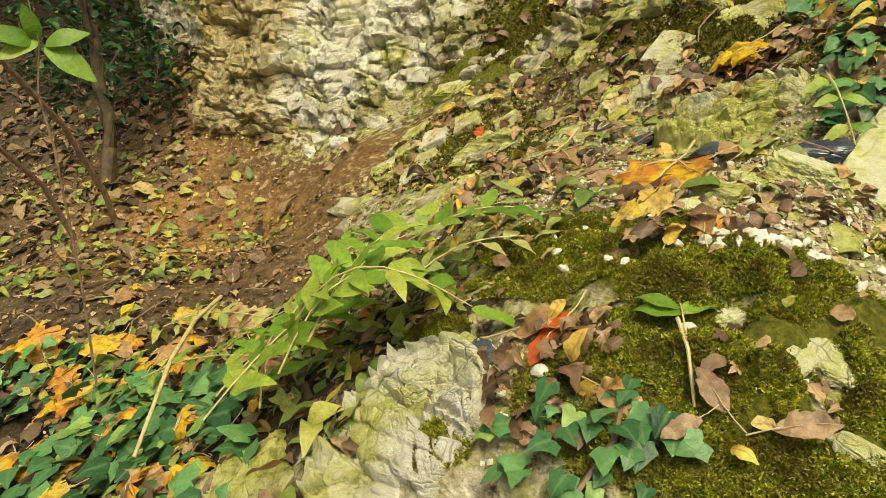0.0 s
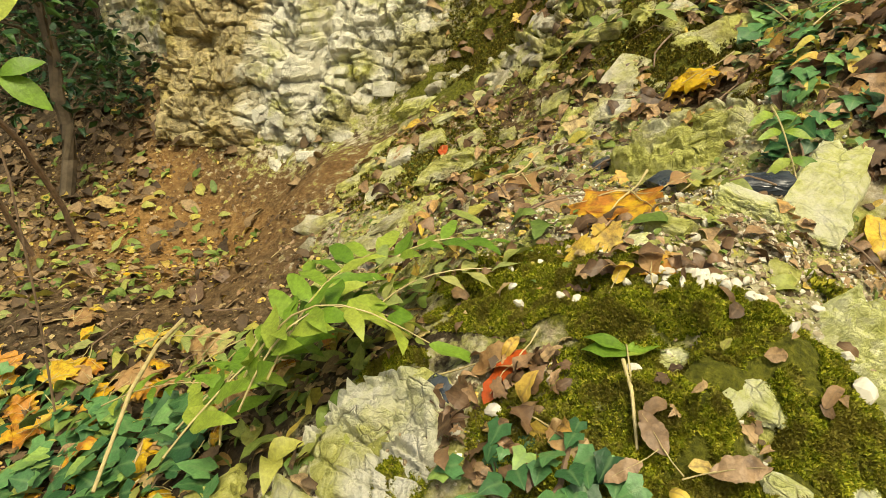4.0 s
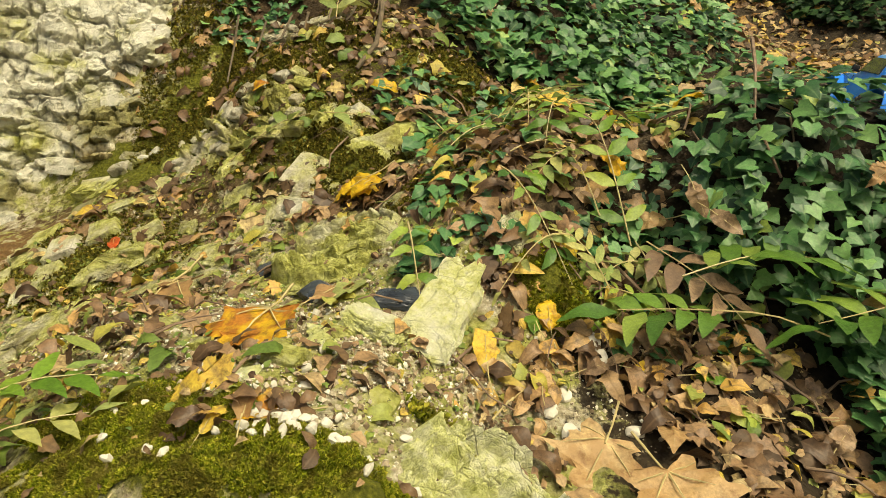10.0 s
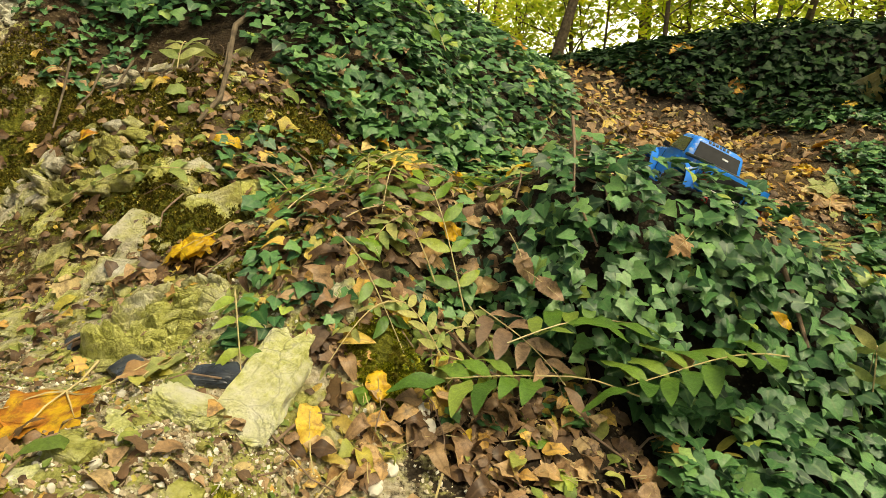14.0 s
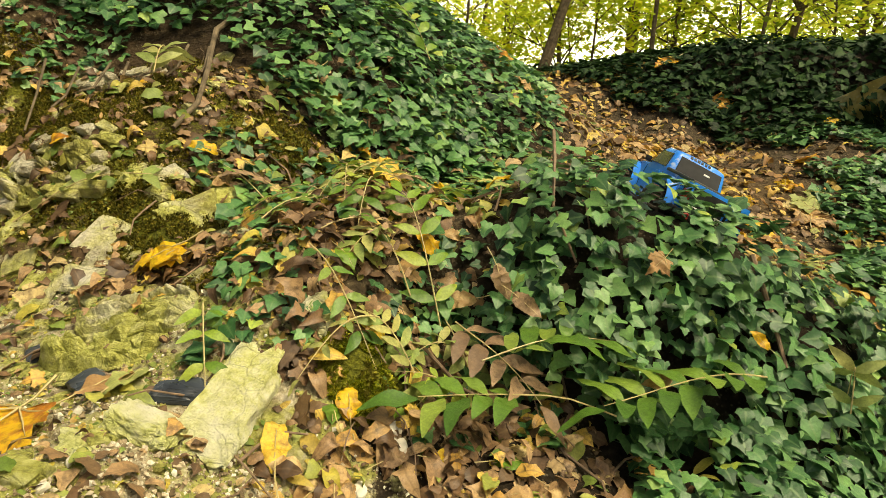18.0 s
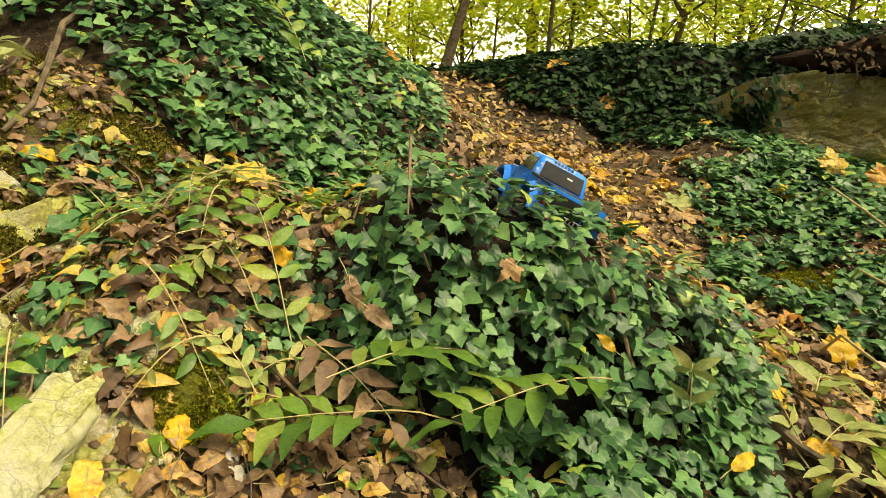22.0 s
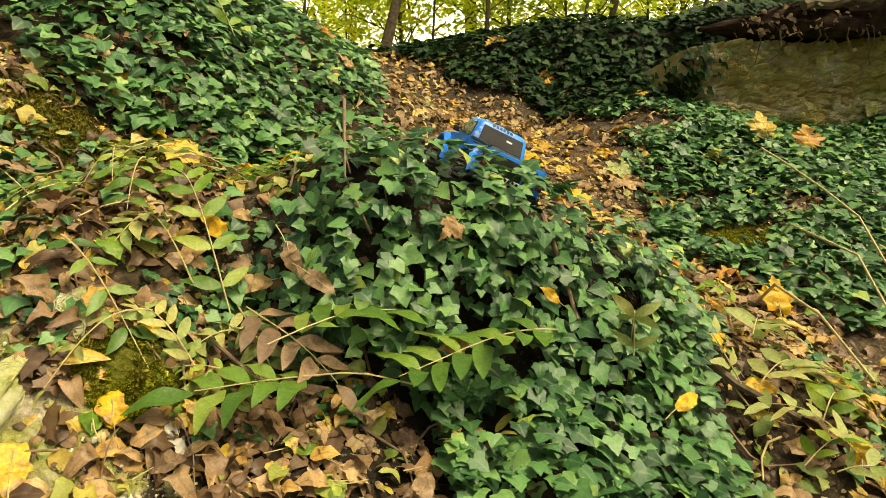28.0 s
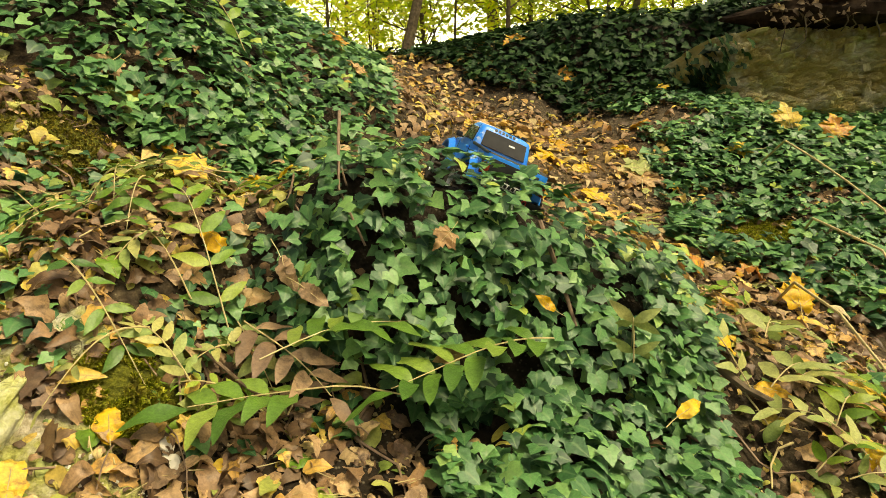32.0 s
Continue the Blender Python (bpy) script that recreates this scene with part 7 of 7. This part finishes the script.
def leafy_shoot():
    """A slender pale shoot with a whorl of fresh green leaves at its bend."""
    root = tagged(new("leafy_shoot"), "slender pale shoot carrying broad fresh green leaves", "shoot")
    root.location = (-1.62, 0.3, 0.25)
    o = Vector(root.location)
    bm = bmesh.new()
    tube(bm, [Vector(q) - o for q in ((-1.62, 0.3, 0.2), (-1.56, 0.33, 0.5), (-1.51, 0.345, 0.76), (-1.503, 0.346, 0.85), (-1.49, 0.37, 0.93), (-1.482, 0.372, 1.0), (-1.47, 0.38, 1.12))], [0.0026, 0.0024, 0.0022, 0.002, 0.0016, 0.0014, 0.001], 6)
    part("stem", bm, M_TWIG, root)
    me = leaf_mesh("leaf", leaf_shape(OVAL_HALF, 0.2, 0.2, 0.05, 0.02, 5), M_SPRIG)
    toward = Vector((0.84, -0.38, 0.15))
    for k, (p, ang, sz) in enumerate((((-1.488, 0.375, 0.925), -50, 0.095), ((-1.488, 0.375, 0.927), 5, 0.075), ((-1.49, 0.37, 0.93), 160, 0.085), ((-1.49, 0.37, 0.932), 95, 0.06), ((-1.482, 0.372, 1.0), 30, 0.08), ((-1.482, 0.372, 1.0), 150, 0.07), ((-1.475, 0.38, 1.06), 60, 0.08), ((-1.49, 0.37, 0.935), 200, 0.07))):
        side, top = toward.cross(Vector((0, 0, 1))).normalized() * -1, Vector((0, 0, 1))
        way = (side * math.cos(radians(ang)) + top * math.sin(radians(ang)) + toward * 0.25).normalized()
        up = (toward + top * 0.5 - way * (toward + top * 0.5).dot(way)).normalized()
        ob = new("leaf", me)
        ob.parent = root
        ob.matrix_basis = Matrix.Translation(Vector(p) - o) @ Matrix((way.cross(up), way, up)).transposed().to_4x4() @ Matrix.Scale(sz, 4)


leafy_shoot()

# ---- the model truck ----


def car_paint():
    n = Nodes("blue_paint", 0.28, spec=0.5)
    c = n.ramp(n.noise(14, 4), [(0.3, (0.0, 0.19, 0.78)), (0.7, (0.001, 0.26, 0.92))])
    scuff = n.ramp(n.noise(38, 8, 0.75), [(0.56, 0.0), (0.59, 0.9)])
    c = n.mix(n.math("MULTIPLY", scuff, n.ramp(n.noise(9, 3), [(0.5, 0.0), (0.62, 1.0)])), c, (0.5, 0.6, 0.72))
    dirt = n.ramp(n.noise(22, 6, 0.7), [(0.62, 0.0), (0.8, 0.5)])
    n.color(n.mix(dirt, c, (0.12, 0.09, 0.05))).bump(n.noise(120, 3), 0.05, 0.001)
    n.rough(n.noise(16, 5), 0.22, 0.5)
    n.b.inputs["Coat Weight"].default_value = 0.3
    return n.m


M_BLUE = car_paint()
M_BLACK = plain_material("black_plastic", (0.016, 0.016, 0.017), 0.5, scale=40, vary=0.5)
M_COVER = plain_material("bed_cover", (0.012, 0.014, 0.012), 0.3, scale=16, vary=0.7)
M_GLASS = plain_material("dark_window", (0.022, 0.022, 0.02), 0.15, scale=12, vary=0.6, bump=0.02)
M_TYRE = plain_material("muddy_rubber", (0.055, 0.042, 0.028), 0.9, scale=30, vary=0.6, bump=0.5)
M_RIM = plain_material("brushed_metal", (0.6, 0.6, 0.58), 0.35, 0.85, scale=40, vary=0.2)
M_LAMP = plain_material("red_lens", (0.25, 0.02, 0.012), 0.25, scale=60)
M_REDP = plain_material("red_plastic", (0.5, 0.03, 0.03), 0.4, scale=60)
M_WHITE = plain_material("white_decal", (0.75, 0.75, 0.72), 0.5, scale=80)
M_STEEL = plain_material("dark_steel", (0.2, 0.2, 0.2), 0.4, 0.7, scale=80)


def sheet(name, quad, mat, parent, thick=0.002, label="", inset=0.0, rows=1):
    """A thin panel on four corners, drawn out along its own normal."""
    p = [Vector(q) for q in quad]
    n = (p[1] - p[0]).cross(p[3] - p[0]).normalized()
    c = sum(p, Vector()) / 4
    p = [q + (c - q).normalized() * inset for q in p]
    bm = bmesh.new()
    loft(bm, [[q - n * 0.001 for q in p], [q + n * thick for q in p]])
    bmesh.ops.bevel(bm, geom=bm.edges[:], offset=thick * 0.4, segments=1, affect="EDGES")
    return part(name, bm, mat, parent, label, False)


def wheel(parent, x, side):
    """One wheel: lugged tyre, rim with spokes, hub."""
    y = side * 0.1
    w = new("wheel")
    w.parent, w.location = parent, (x, y, 0.06)
    prof = [(0.030, -0.021, 0), (0.044, -0.024, 0), (0.052, -0.0235, 1), (0.0555, -0.02, 1), (0.0565, -0.009, 1), (0.0565, -0.002, 0), (0.0565, 0.002, 0), (0.0565, 0.009, 2), (0.0555, 0.02, 2), (0.052, 0.0235, 2), (0.044, 0.024, 0), (0.030, 0.021, 0)]
    bm = bmesh.new()
    steps = 96
    vs = []
    for k in range(steps):
        a = 2 * math.pi * k / steps
        o = []
        for r, yy, kind in prof:
            lug = kind and ((k + (0 if kind == 1 else 2)) % 4 < 2)
            g = (0.0035 if lug else -0.003) if kind else 0.0
            sk = 0.02 * (abs(yy) / 0.02) * (1 if kind == 1 else -1) if kind else 0.0
            o.append(bm.verts.new(((r + g) * math.cos(a + sk), yy * (1.05 if lug else 1.0), (r + g) * math.sin(a + sk))))
        vs.append(o)
    for k in range(steps):
        a, b = vs[k], vs[(k + 1) % steps]
        for q in range(len(prof)):
            bm.faces.new((a[q], a[(q + 1) % len(prof)], b[(q + 1) % len(prof)], b[q]))
    part("tyre", bm, M_TYRE, w, "muddy black lugged tyre", False)
    bm = bmesh.new()
    prof = [(0.031, -0.02), (0.031, 0.021), (0.028, 0.021), (0.0265, 0.012), (0.0265, -0.018)]
    vs = [[bm.verts.new((r * math.cos(a), yy * side, r * math.sin(a))) for r, yy in prof] for a in (2 * math.pi * k / 32 for k in range(32))]
    for k in range(32):
        a, b = vs[k], vs[(k + 1) % 32]
        for q in range(len(prof)):
            bm.faces.new((a[q], a[(q + 1) % len(prof)], b[(q + 1) % len(prof)], b[q]))
    disc(bm, (0, side * 0.006, 0), 0.014, 0.012, 16)
    for k in range(8):
        a = 2 * math.pi * k / 8
        box(bm, (0.0195 * math.cos(a), side * 0.009, 0.0195 * math.sin(a)), (0.017, 0.006, 0.0085), 0.001, Matrix.Rotation(-a, 3, "Y"))
    part("rim", bm, M_RIM, w, "silver eight-slot wheel rim")
    bm = bmesh.new()
    disc(bm, (0, side * 0.014, 0), 0.007, 0.008, 12)
    part("hub", bm, M_STEEL, w, "dark hub cap")
    return w


def truck():
    root = tagged(new("model_truck"), "blue radio-controlled toy pickup truck tilted behind an ivy mound", "toy truck")
    arch = lambda cx, r, a0, a1, n=12: [(cx + r * math.cos(radians(a0 + (a1 - a0) * k / n)), 0.062 + r * math.sin(radians(a0 + (a1 - a0) * k / n))) for k in range(n + 1)]
    outline = [(-0.274, 0.166), (-0.085, 0.168), (0.075, 0.165), (0.15, 0.158), (0.215, 0.146), (0.236, 0.13), (0.24, 0.105)] + arch(0.162, 0.077, 28, 168) + [(0.082, 0.066), (-0.083, 0.066)] + arch(-0.162, 0.077, 12, 157) + [(-0.262, 0.092), (-0.277, 0.1)]
    for s in (-1, 1):
        bm = bmesh.new()
        n = len(outline)
        rings = []
        for y, k in ((0.066, 1.0), (0.086, 1.0), (0.0885, 0.985)):
            rings.append([(x * k, s * (y - (0.006 if z > 0.155 else 0.0) - max(0, x - 0.2) * 0.25), z) for x, z in outline])
        loft(bm, rings)
        part("side_panel", bm, M_BLUE, root, "scratched glossy blue side panel")
        for cx, a0, a1 in ((0.162, 22, 170), (-0.162, 10, 160)):
            bm = bmesh.new()
            prof = [(0.074, 0.084), (0.076, 0.103), (0.082, 0.105), (0.094, 0.088)]
            rr = [[(cx + r * math.cos(radians(a0 + (a1 - a0) * k / 16)), s * y, 0.062 + r * math.sin(radians(a0 + (a1 - a0) * k / 16))) for r, y in prof] for k in range(17)]
            loft(bm, rr, True, True)
            part("wheel_arch", bm, M_BLUE, root, "bulging blue fender flare with white scuffs")
        bm = bmesh.new()
        tube(bm, [(-0.082, s * 0.094, 0.06), (0.0, s * 0.098, 0.058), (0.082, s * 0.094, 0.06)], 0.005, 8)
        box(bm, (0, s * 0.085, 0.064), (0.15, 0.016, 0.006), 0.002)
        part("rock_slider", bm, M_BLACK, root, "black rock slider rail")
        bm = bmesh.new()
        box(bm, (-0.045, s * 0.0905, 0.152), (0.026, 0.005, 0.007), 0.002)
        part("door_handle", bm, M_BLUE, root)
        for x in (-0.078, 0.068):
            bm = bmesh.new()
            tube(bm, [(x, s * 0.0888, 0.158), (x + 0.001, s * 0.0893, 0.11), (x + (0.012 if x < 0 else -0.012), s * 0.0888, 0.075)], 0.0008, 5)
            part("door_seam", bm, M_BLACK, root)
        for k in range(4):
            bm = bmesh.new()
            box(bm, (-0.002 + k * 0.0075, s * 0.0892, 0.092 + k * 0.0006), (0.006, 0.001, 0.006), 0.0003)
            part("door_badge", bm, M_BLACK, root)
        # gear-shaped decal behind the rear wheel
        bm = bmesh.new()
        o = []
        for k in range(36):
            r = 0.0165 if (k // 2) % 2 else 0.0135
            o.append((-0.2555 + r * math.cos(2 * math.pi * k / 36), 0.138 + r * math.sin(2 * math.pi * k / 36)))
        prism(bm, o, s * 0.0875, s * 0.0893)
        part("gear_decal", bm, M_BLACK, root, "black cog-shaped sticker", False)
        for k in range(5):
            bm = bmesh.new()
            box(bm, (-0.264 + 0.0045 * k, s * 0.0896, 0.138 + 0.003 * (k % 2)), (0.0022, 0.001, 0.011), 0.0)
            part("decal_mark", bm, M_BLUE, root, "", False)
        # mirror
        bm = bmesh.new()
        box(bm, (0.052, s * 0.101, 0.174), (0.011, 0.018, 0.016), 0.004)
        tube(bm, [(0.058, s * 0.086, 0.17), (0.055, s * 0.098, 0.172)], 0.003, 6)
        part("mirror", bm, M_BLACK, root, "black door mirror")
        bm = bmesh.new()
        box(bm, (-0.268, s * 0.077, 0.128), (0.017, 0.022, 0.03), 0.003)
        part("tail_light", bm, M_LAMP, root, "dark red tail light")
        bm = bmesh.new()
        box(bm, (0.234, s * 0.066, 0.127), (0.014, 0.024, 0.02), 0.004)
        part("headlight", bm, M_WHITE, root)
        bm = bmesh.new()
        tube(bm, [(-0.27, s * 0.08, 0.1655), (-0.18, s * 0.083, 0.1685), (-0.088, s * 0.083, 0.1695)], 0.0045, 8)
        part("bed_rail", bm, M_BLACK, root, "black bed rail")
        bm = bmesh.new()
        tube(bm, [(-0.262, s * 0.064, 0.1605), (-0.18, s * 0.064, 0.162), (-0.092, s * 0.064, 0.1625)], 0.0035, 8)
        part("cover_ridge", bm, M_BLACK, root)
    # bed cover, clips, sticker
    for s in (-1, 1):
        bm = bmesh.new()
        box(bm, (-0.18, s * 0.073, 0.164), (0.184, 0.016, 0.007), 0.002)
        part("bed_rail_cap", bm, M_BLACK, root, "matt black bed rail cap")
    bm = bmesh.new()
    box(bm, (-0.18, 0, 0.157), (0.186, 0.152, 0.008), 0.002)
    part("bed_cover", bm, M_COVER, root, "worn glossy black bed cover")
    bm = bmesh.new()
    tube(bm, [(-0.268, y, 0.1655) for y in (-0.078, -0.04, 0, 0.04, 0.078)], 0.0045, 8)
    part("bed_rail", bm, M_BLACK, root)
    for y in (-0.03, 0.03):
        bm = bmesh.new()
        ring = [(-0.19 + 0.006 * math.cos(a), y + 0.004 * math.sin(a), 0.165) for a in (2 * math.pi * k / 10 for k in range(11))]
        tube(bm, ring + [(-0.178, y + 0.002, 0.165), (-0.17, y - 0.002, 0.165)], 0.0009, 5)
        disc(bm, (-0.176, y, 0.163), 0.004, 0.006, 10, False)
        part("body_clip", bm, M_RIM, root, "bent silver body clip")
    for k, (x, y, sx, sy, m) in enumerate(((-0.104, 0.03, 0.012, 0.013, M_REDP), (-0.104, 0.014, 0.012, 0.012, M_REDP), (-0.106, 0.022, 0.006, 0.008, M_REDP), (-0.104, -0.002, 0.009, 0.008, M_WHITE), (-0.104, -0.013, 0.009, 0.008, M_WHITE))):
        bm = bmesh.new()
        box(bm, (x, y, 0.1615), (sx, sy, 0.0012), 0.0, Matrix.Rotation(0.25, 3, "Z"))
        part("cover_sticker", bm, m, root, "red and white sticker", False)
    # tailgate
    bm = bmesh.new()
    box(bm, (-0.268, 0, 0.13), (0.014, 0.15, 0.072), 0.004)
    part("tailgate", bm, M_BLUE, root, "blue tailgate")
    bm = bmesh.new()
    box(bm, (-0.2755, 0.004, 0.132), (0.003, 0.128, 0.05), 0.001)
    part("tailgate_panel", bm, M_BLACK, root, "matt black tailgate panel")
    for y in (-0.028, -0.04):
        bm = bmesh.new()
        box(bm, (-0.2765, y, 0.128), (0.002, 0.005, 0.058), 0.0)
        part("tailgate_stripe", bm, M_BLUE, root, "", False)
    bm = bmesh.new()
    box(bm, (-0.277, 0.008, 0.106), (0.002, 0.09, 0.014), 0.001)
    part("name_plate", bm, M_WHITE, root, "white strip with worn black lettering")
    for k in range(8):
        bm = bmesh.new()
        box(bm, (-0.2785, 0.046 - k * 0.011, 0.106), (0.0014, 0.0075, 0.009), 0.0, Matrix.Rotation(0.25, 3, "X"))
        part("letter_bar", bm, M_BLACK, root, "", False)
    bm = bmesh.new()
    box(bm, (-0.274, 0, 0.084), (0.022, 0.16, 0.018), 0.004)
    box(bm, (-0.266, 0.0, 0.094), (0.02, 0.1, 0.012), 0.003)
    for s in (-1, 1):
        box(bm, (-0.255, s * 0.086, 0.088), (0.05, 0.014, 0.016), 0.004)
    part("rear_bumper", bm, M_BLACK, root, "black rear bumper")
    bm = bmesh.new()
    box(bm, (-0.286, 0.0, 0.086), (0.002, 0.03, 0.012), 0.0)
    part("number_plate", bm, M_STEM, root, "blank faded plate")
    for y in (-0.045, 0.058):
        bm = bmesh.new()
        tube(bm, [(-0.29, y + 0.006 * math.cos(a), 0.084 + 0.008 * math.sin(a)) for a in (2 * math.pi * k / 10 for k in range(11))], 0.0022, 6)
        part("shackle", bm, M_REDP, root, "red tow shackle")
    # cab
    def ring(x0, x1, w, z, c=0.016, dz=0.0):
        o = []
        for cx, cy, a in ((x1 - c, w - c, 0), (x0 + c, w - c, 90), (x0 + c, -w + c, 180), (x1 - c, -w + c, 270)):
            for k in range(5):
                t = radians(a + 22.5 * k)
                px = cx + c * math.cos(t)
                o.append((px, cy + c * math.sin(t), z + dz * (px - x0)))
        return o
    bm = bmesh.new()
    loft(bm, [ring(-0.09, 0.088, 0.084, 0.15), ring(-0.089, 0.086, 0.084, 0.168), ring(-0.0675, 0.047, 0.0755, 0.2175), ring(-0.063, 0.042, 0.071, 0.2235), ring(-0.052, 0.032, 0.058, 0.2275), ring(-0.035, 0.015, 0.03, 0.2295, 0.012)])
    part("cab", bm, M_BLUE, root, "blue cab with scratched roof")
    lerp = lambda a, b, t: tuple(p + (q - p) * t for p, q in zip(a, b))
    rear = [(-0.0893, -0.066, 0.172), (-0.0893, 0.066, 0.172), (-0.0695, 0.062, 0.2145), (-0.0695, -0.062, 0.2145)]
    sheet("rear_window", [rear[1], rear[0], rear[3], rear[2]], M_GLASS, root, 0.0022, "dark rear window")
    front = [(0.0855, -0.068, 0.172), (0.0855, 0.068, 0.172), (0.0495, 0.062, 0.215), (0.0495, -0.062, 0.215)]
    sheet("windscreen", front, M_GLASS, root, 0.0022, "dark windscreen")
    for s in (-1, 1):
        q = [(-0.062, s * 0.0838, 0.172), (0.06, s * 0.0838, 0.172), (0.037, s * 0.0768, 0.213), (-0.05, s * 0.0768, 0.213)]
        sheet("side_window", q if s < 0 else q[::-1], M_GLASS, root, 0.0022, "dark smoky side window")
    sheet("window_sticker", [(-0.0805, -0.03, 0.196), (-0.0805, -0.012, 0.196), (-0.0785, -0.012, 0.2005), (-0.0785, -0.03, 0.2005)][::-1], M_WHITE, root, 0.0012, "faded pale sticker")
    for k in range(6):
        sheet("roof_letter", [(-0.0665 + 0.0, 0.03 - k * 0.011, 0.2195), (-0.0665, 0.0375 - k * 0.011, 0.2195), (-0.0615, 0.0375 - k * 0.011, 0.2255), (-0.0615, 0.03 - k * 0.011, 0.2255)][::-1], M_BLACK, root, 0.0014)
    for y in (-0.012, -0.034):
        sheet("roof_stripe", [(-0.052, y - 0.006, 0.2286 if y > -0.02 else 0.2278), (0.034, y - 0.006, 0.2286 if y > -0.02 else 0.2278), (0.034, y + 0.008, 0.2294), (-0.052, y + 0.008, 0.2294)], M_BLACK, root, 0.0012, "worn black stripe")
    bm = bmesh.new()
    tube(bm, [(0.046, y, 0.2255 + 0.004 * math.cos(y * 20)) for y in (-0.062, -0.03, 0, 0.03, 0.062)], 0.0022, 6)
    part("roof_edge", bm, M_WHITE, root, "white scuffed roof edge")
    # bonnet
    bm = bmesh.new()
    rings = []
    for x, w, ze, zc in ((0.07, 0.083, 0.166, 0.18), (0.11, 0.083, 0.166, 0.182), (0.16, 0.081, 0.163, 0.179), (0.2, 0.078, 0.156, 0.172), (0.228, 0.074, 0.147, 0.161), (0.242, 0.07, 0.132, 0.144)):
        rings.append([(x, y * w, z) for y, z in ((-1, 0.115), (-1, ze - 0.004), (-0.93, ze), (-0.62, ze + 0.003), (-0.5, zc), (0, zc + 0.0015), (0.5, zc), (0.62, ze + 0.003), (0.93, ze), (1, ze - 0.004), (1, 0.115))])
    loft(bm, rings)
    part("bonnet", bm, M_BLUE, root, "blue bonnet with white scuffs")
    for y in (-0.02, 0.02):
        bm = bmesh.new()
        pts = [(0.09, 0.183), (0.13, 0.1832), (0.165, 0.1805), (0.2, 0.1735), (0.222, 0.1655)]
        loft(bm, [[(x, y - 0.008, z - 0.0015), (x, y + 0.008, z - 0.0015), (x, y + 0.008, z + 0.0008), (x, y - 0.008, z + 0.0008)] for x, z in pts])
        part("bonnet_stripe", bm, M_BLACK, root, "black bonnet stripe", False)
    bm = bmesh.new()
    box(bm, (0.236, 0, 0.125), (0.01, 0.13, 0.036), 0.003)
    for k in range(5):
        box(bm, (0.242, 0, 0.113 + 0.006 * k), (0.004, 0.1, 0.0022), 0.0)
    part("grille", bm, M_BLACK, root, "black front grille")
    bm = bmesh.new()
    box(bm, (0.25, 0, 0.088), (0.026, 0.15, 0.022), 0.005)
    tube(bm, [(0.262, -0.055, 0.095), (0.268, -0.05, 0.15), (0.262, -0.03, 0.168), (0.262, 0.03, 0.168), (0.268, 0.05, 0.15), (0.262, 0.055, 0.095)], 0.005, 8)
    tube(bm, [(0.266, -0.05, 0.13), (0.266, 0.05, 0.13)], 0.004, 8)
    part("bull_bar", bm, M_BLACK, root, "black tubular bull bar")
    # snorkel up the windscreen pillar
    bm = bmesh.new()
    box(bm, (0.082, -0.091, 0.163), (0.036, 0.018, 0.024), 0.004)
    tube(bm, [(0.078, -0.09, 0.17), (0.062, -0.087, 0.19), (0.045, -0.082, 0.215), (0.04, -0.081, 0.226)], [0.0065, 0.006, 0.006, 0.006], 8)
    box(bm, (0.044, -0.081, 0.231), (0.016, 0.015, 0.014), 0.003)
    part("snorkel", bm, M_BLACK, root, "black air snorkel")
    bm = bmesh.new()
    box(bm, (0.125, -0.0885, 0.15), (0.05, 0.003, 0.008), 0.001)
    part("vent_trim", bm, M_WHITE, root, "chrome side vent trim")
    # chassis and axles
    bm = bmesh.new()
    box(bm, (0, 0, 0.085), (0.46, 0.08, 0.03), 0.006)
    box(bm, (0, 0, 0.12), (0.44, 0.11, 0.05), 0.008)
    box(bm, (0.0, 0, 0.068), (0.12, 0.06, 0.02), 0.006)
    part("chassis", bm, M_BLACK, root, "black chassis")
    for x in (-0.162, 0.162):
        bm = bmesh.new()
        tube(bm, [(x, -0.085, 0.06), (x, 0.085, 0.06)], 0.009, 10)
        disc(bm, (x, 0.02, 0.06), 0.018, 0.03, 12)
        tube(bm, [(x, 0.06, 0.06), (x * 0.55, 0.045, 0.075)], 0.004, 6)
        tube(bm, [(x, -0.06, 0.06), (x * 0.55, -0.045, 0.075)], 0.004, 6)
        part("axle", bm, M_BLACK, root)
        for s in (-1, 1):
            bm = bmesh.new()
            tube(bm, [(x, s * 0.055, 0.064), (x * 0.85, s * 0.05, 0.13)], 0.007, 8)
            part("shock_absorber", bm, M_STEEL, root)
            wheel(root, x, s)
    fwd, up = Vector((0.052, 0.997, 0.059)).normalized(), Vector((0.435, -0.076, 0.897))
    left = up.cross(fwd).normalized()
    up = fwd.cross(left)
    root.matrix_world = Matrix.Translation((0.637, 1.786, 0.705)) @ Matrix((fwd, left, up)).transposed().to_4x4()
    return root


truck()
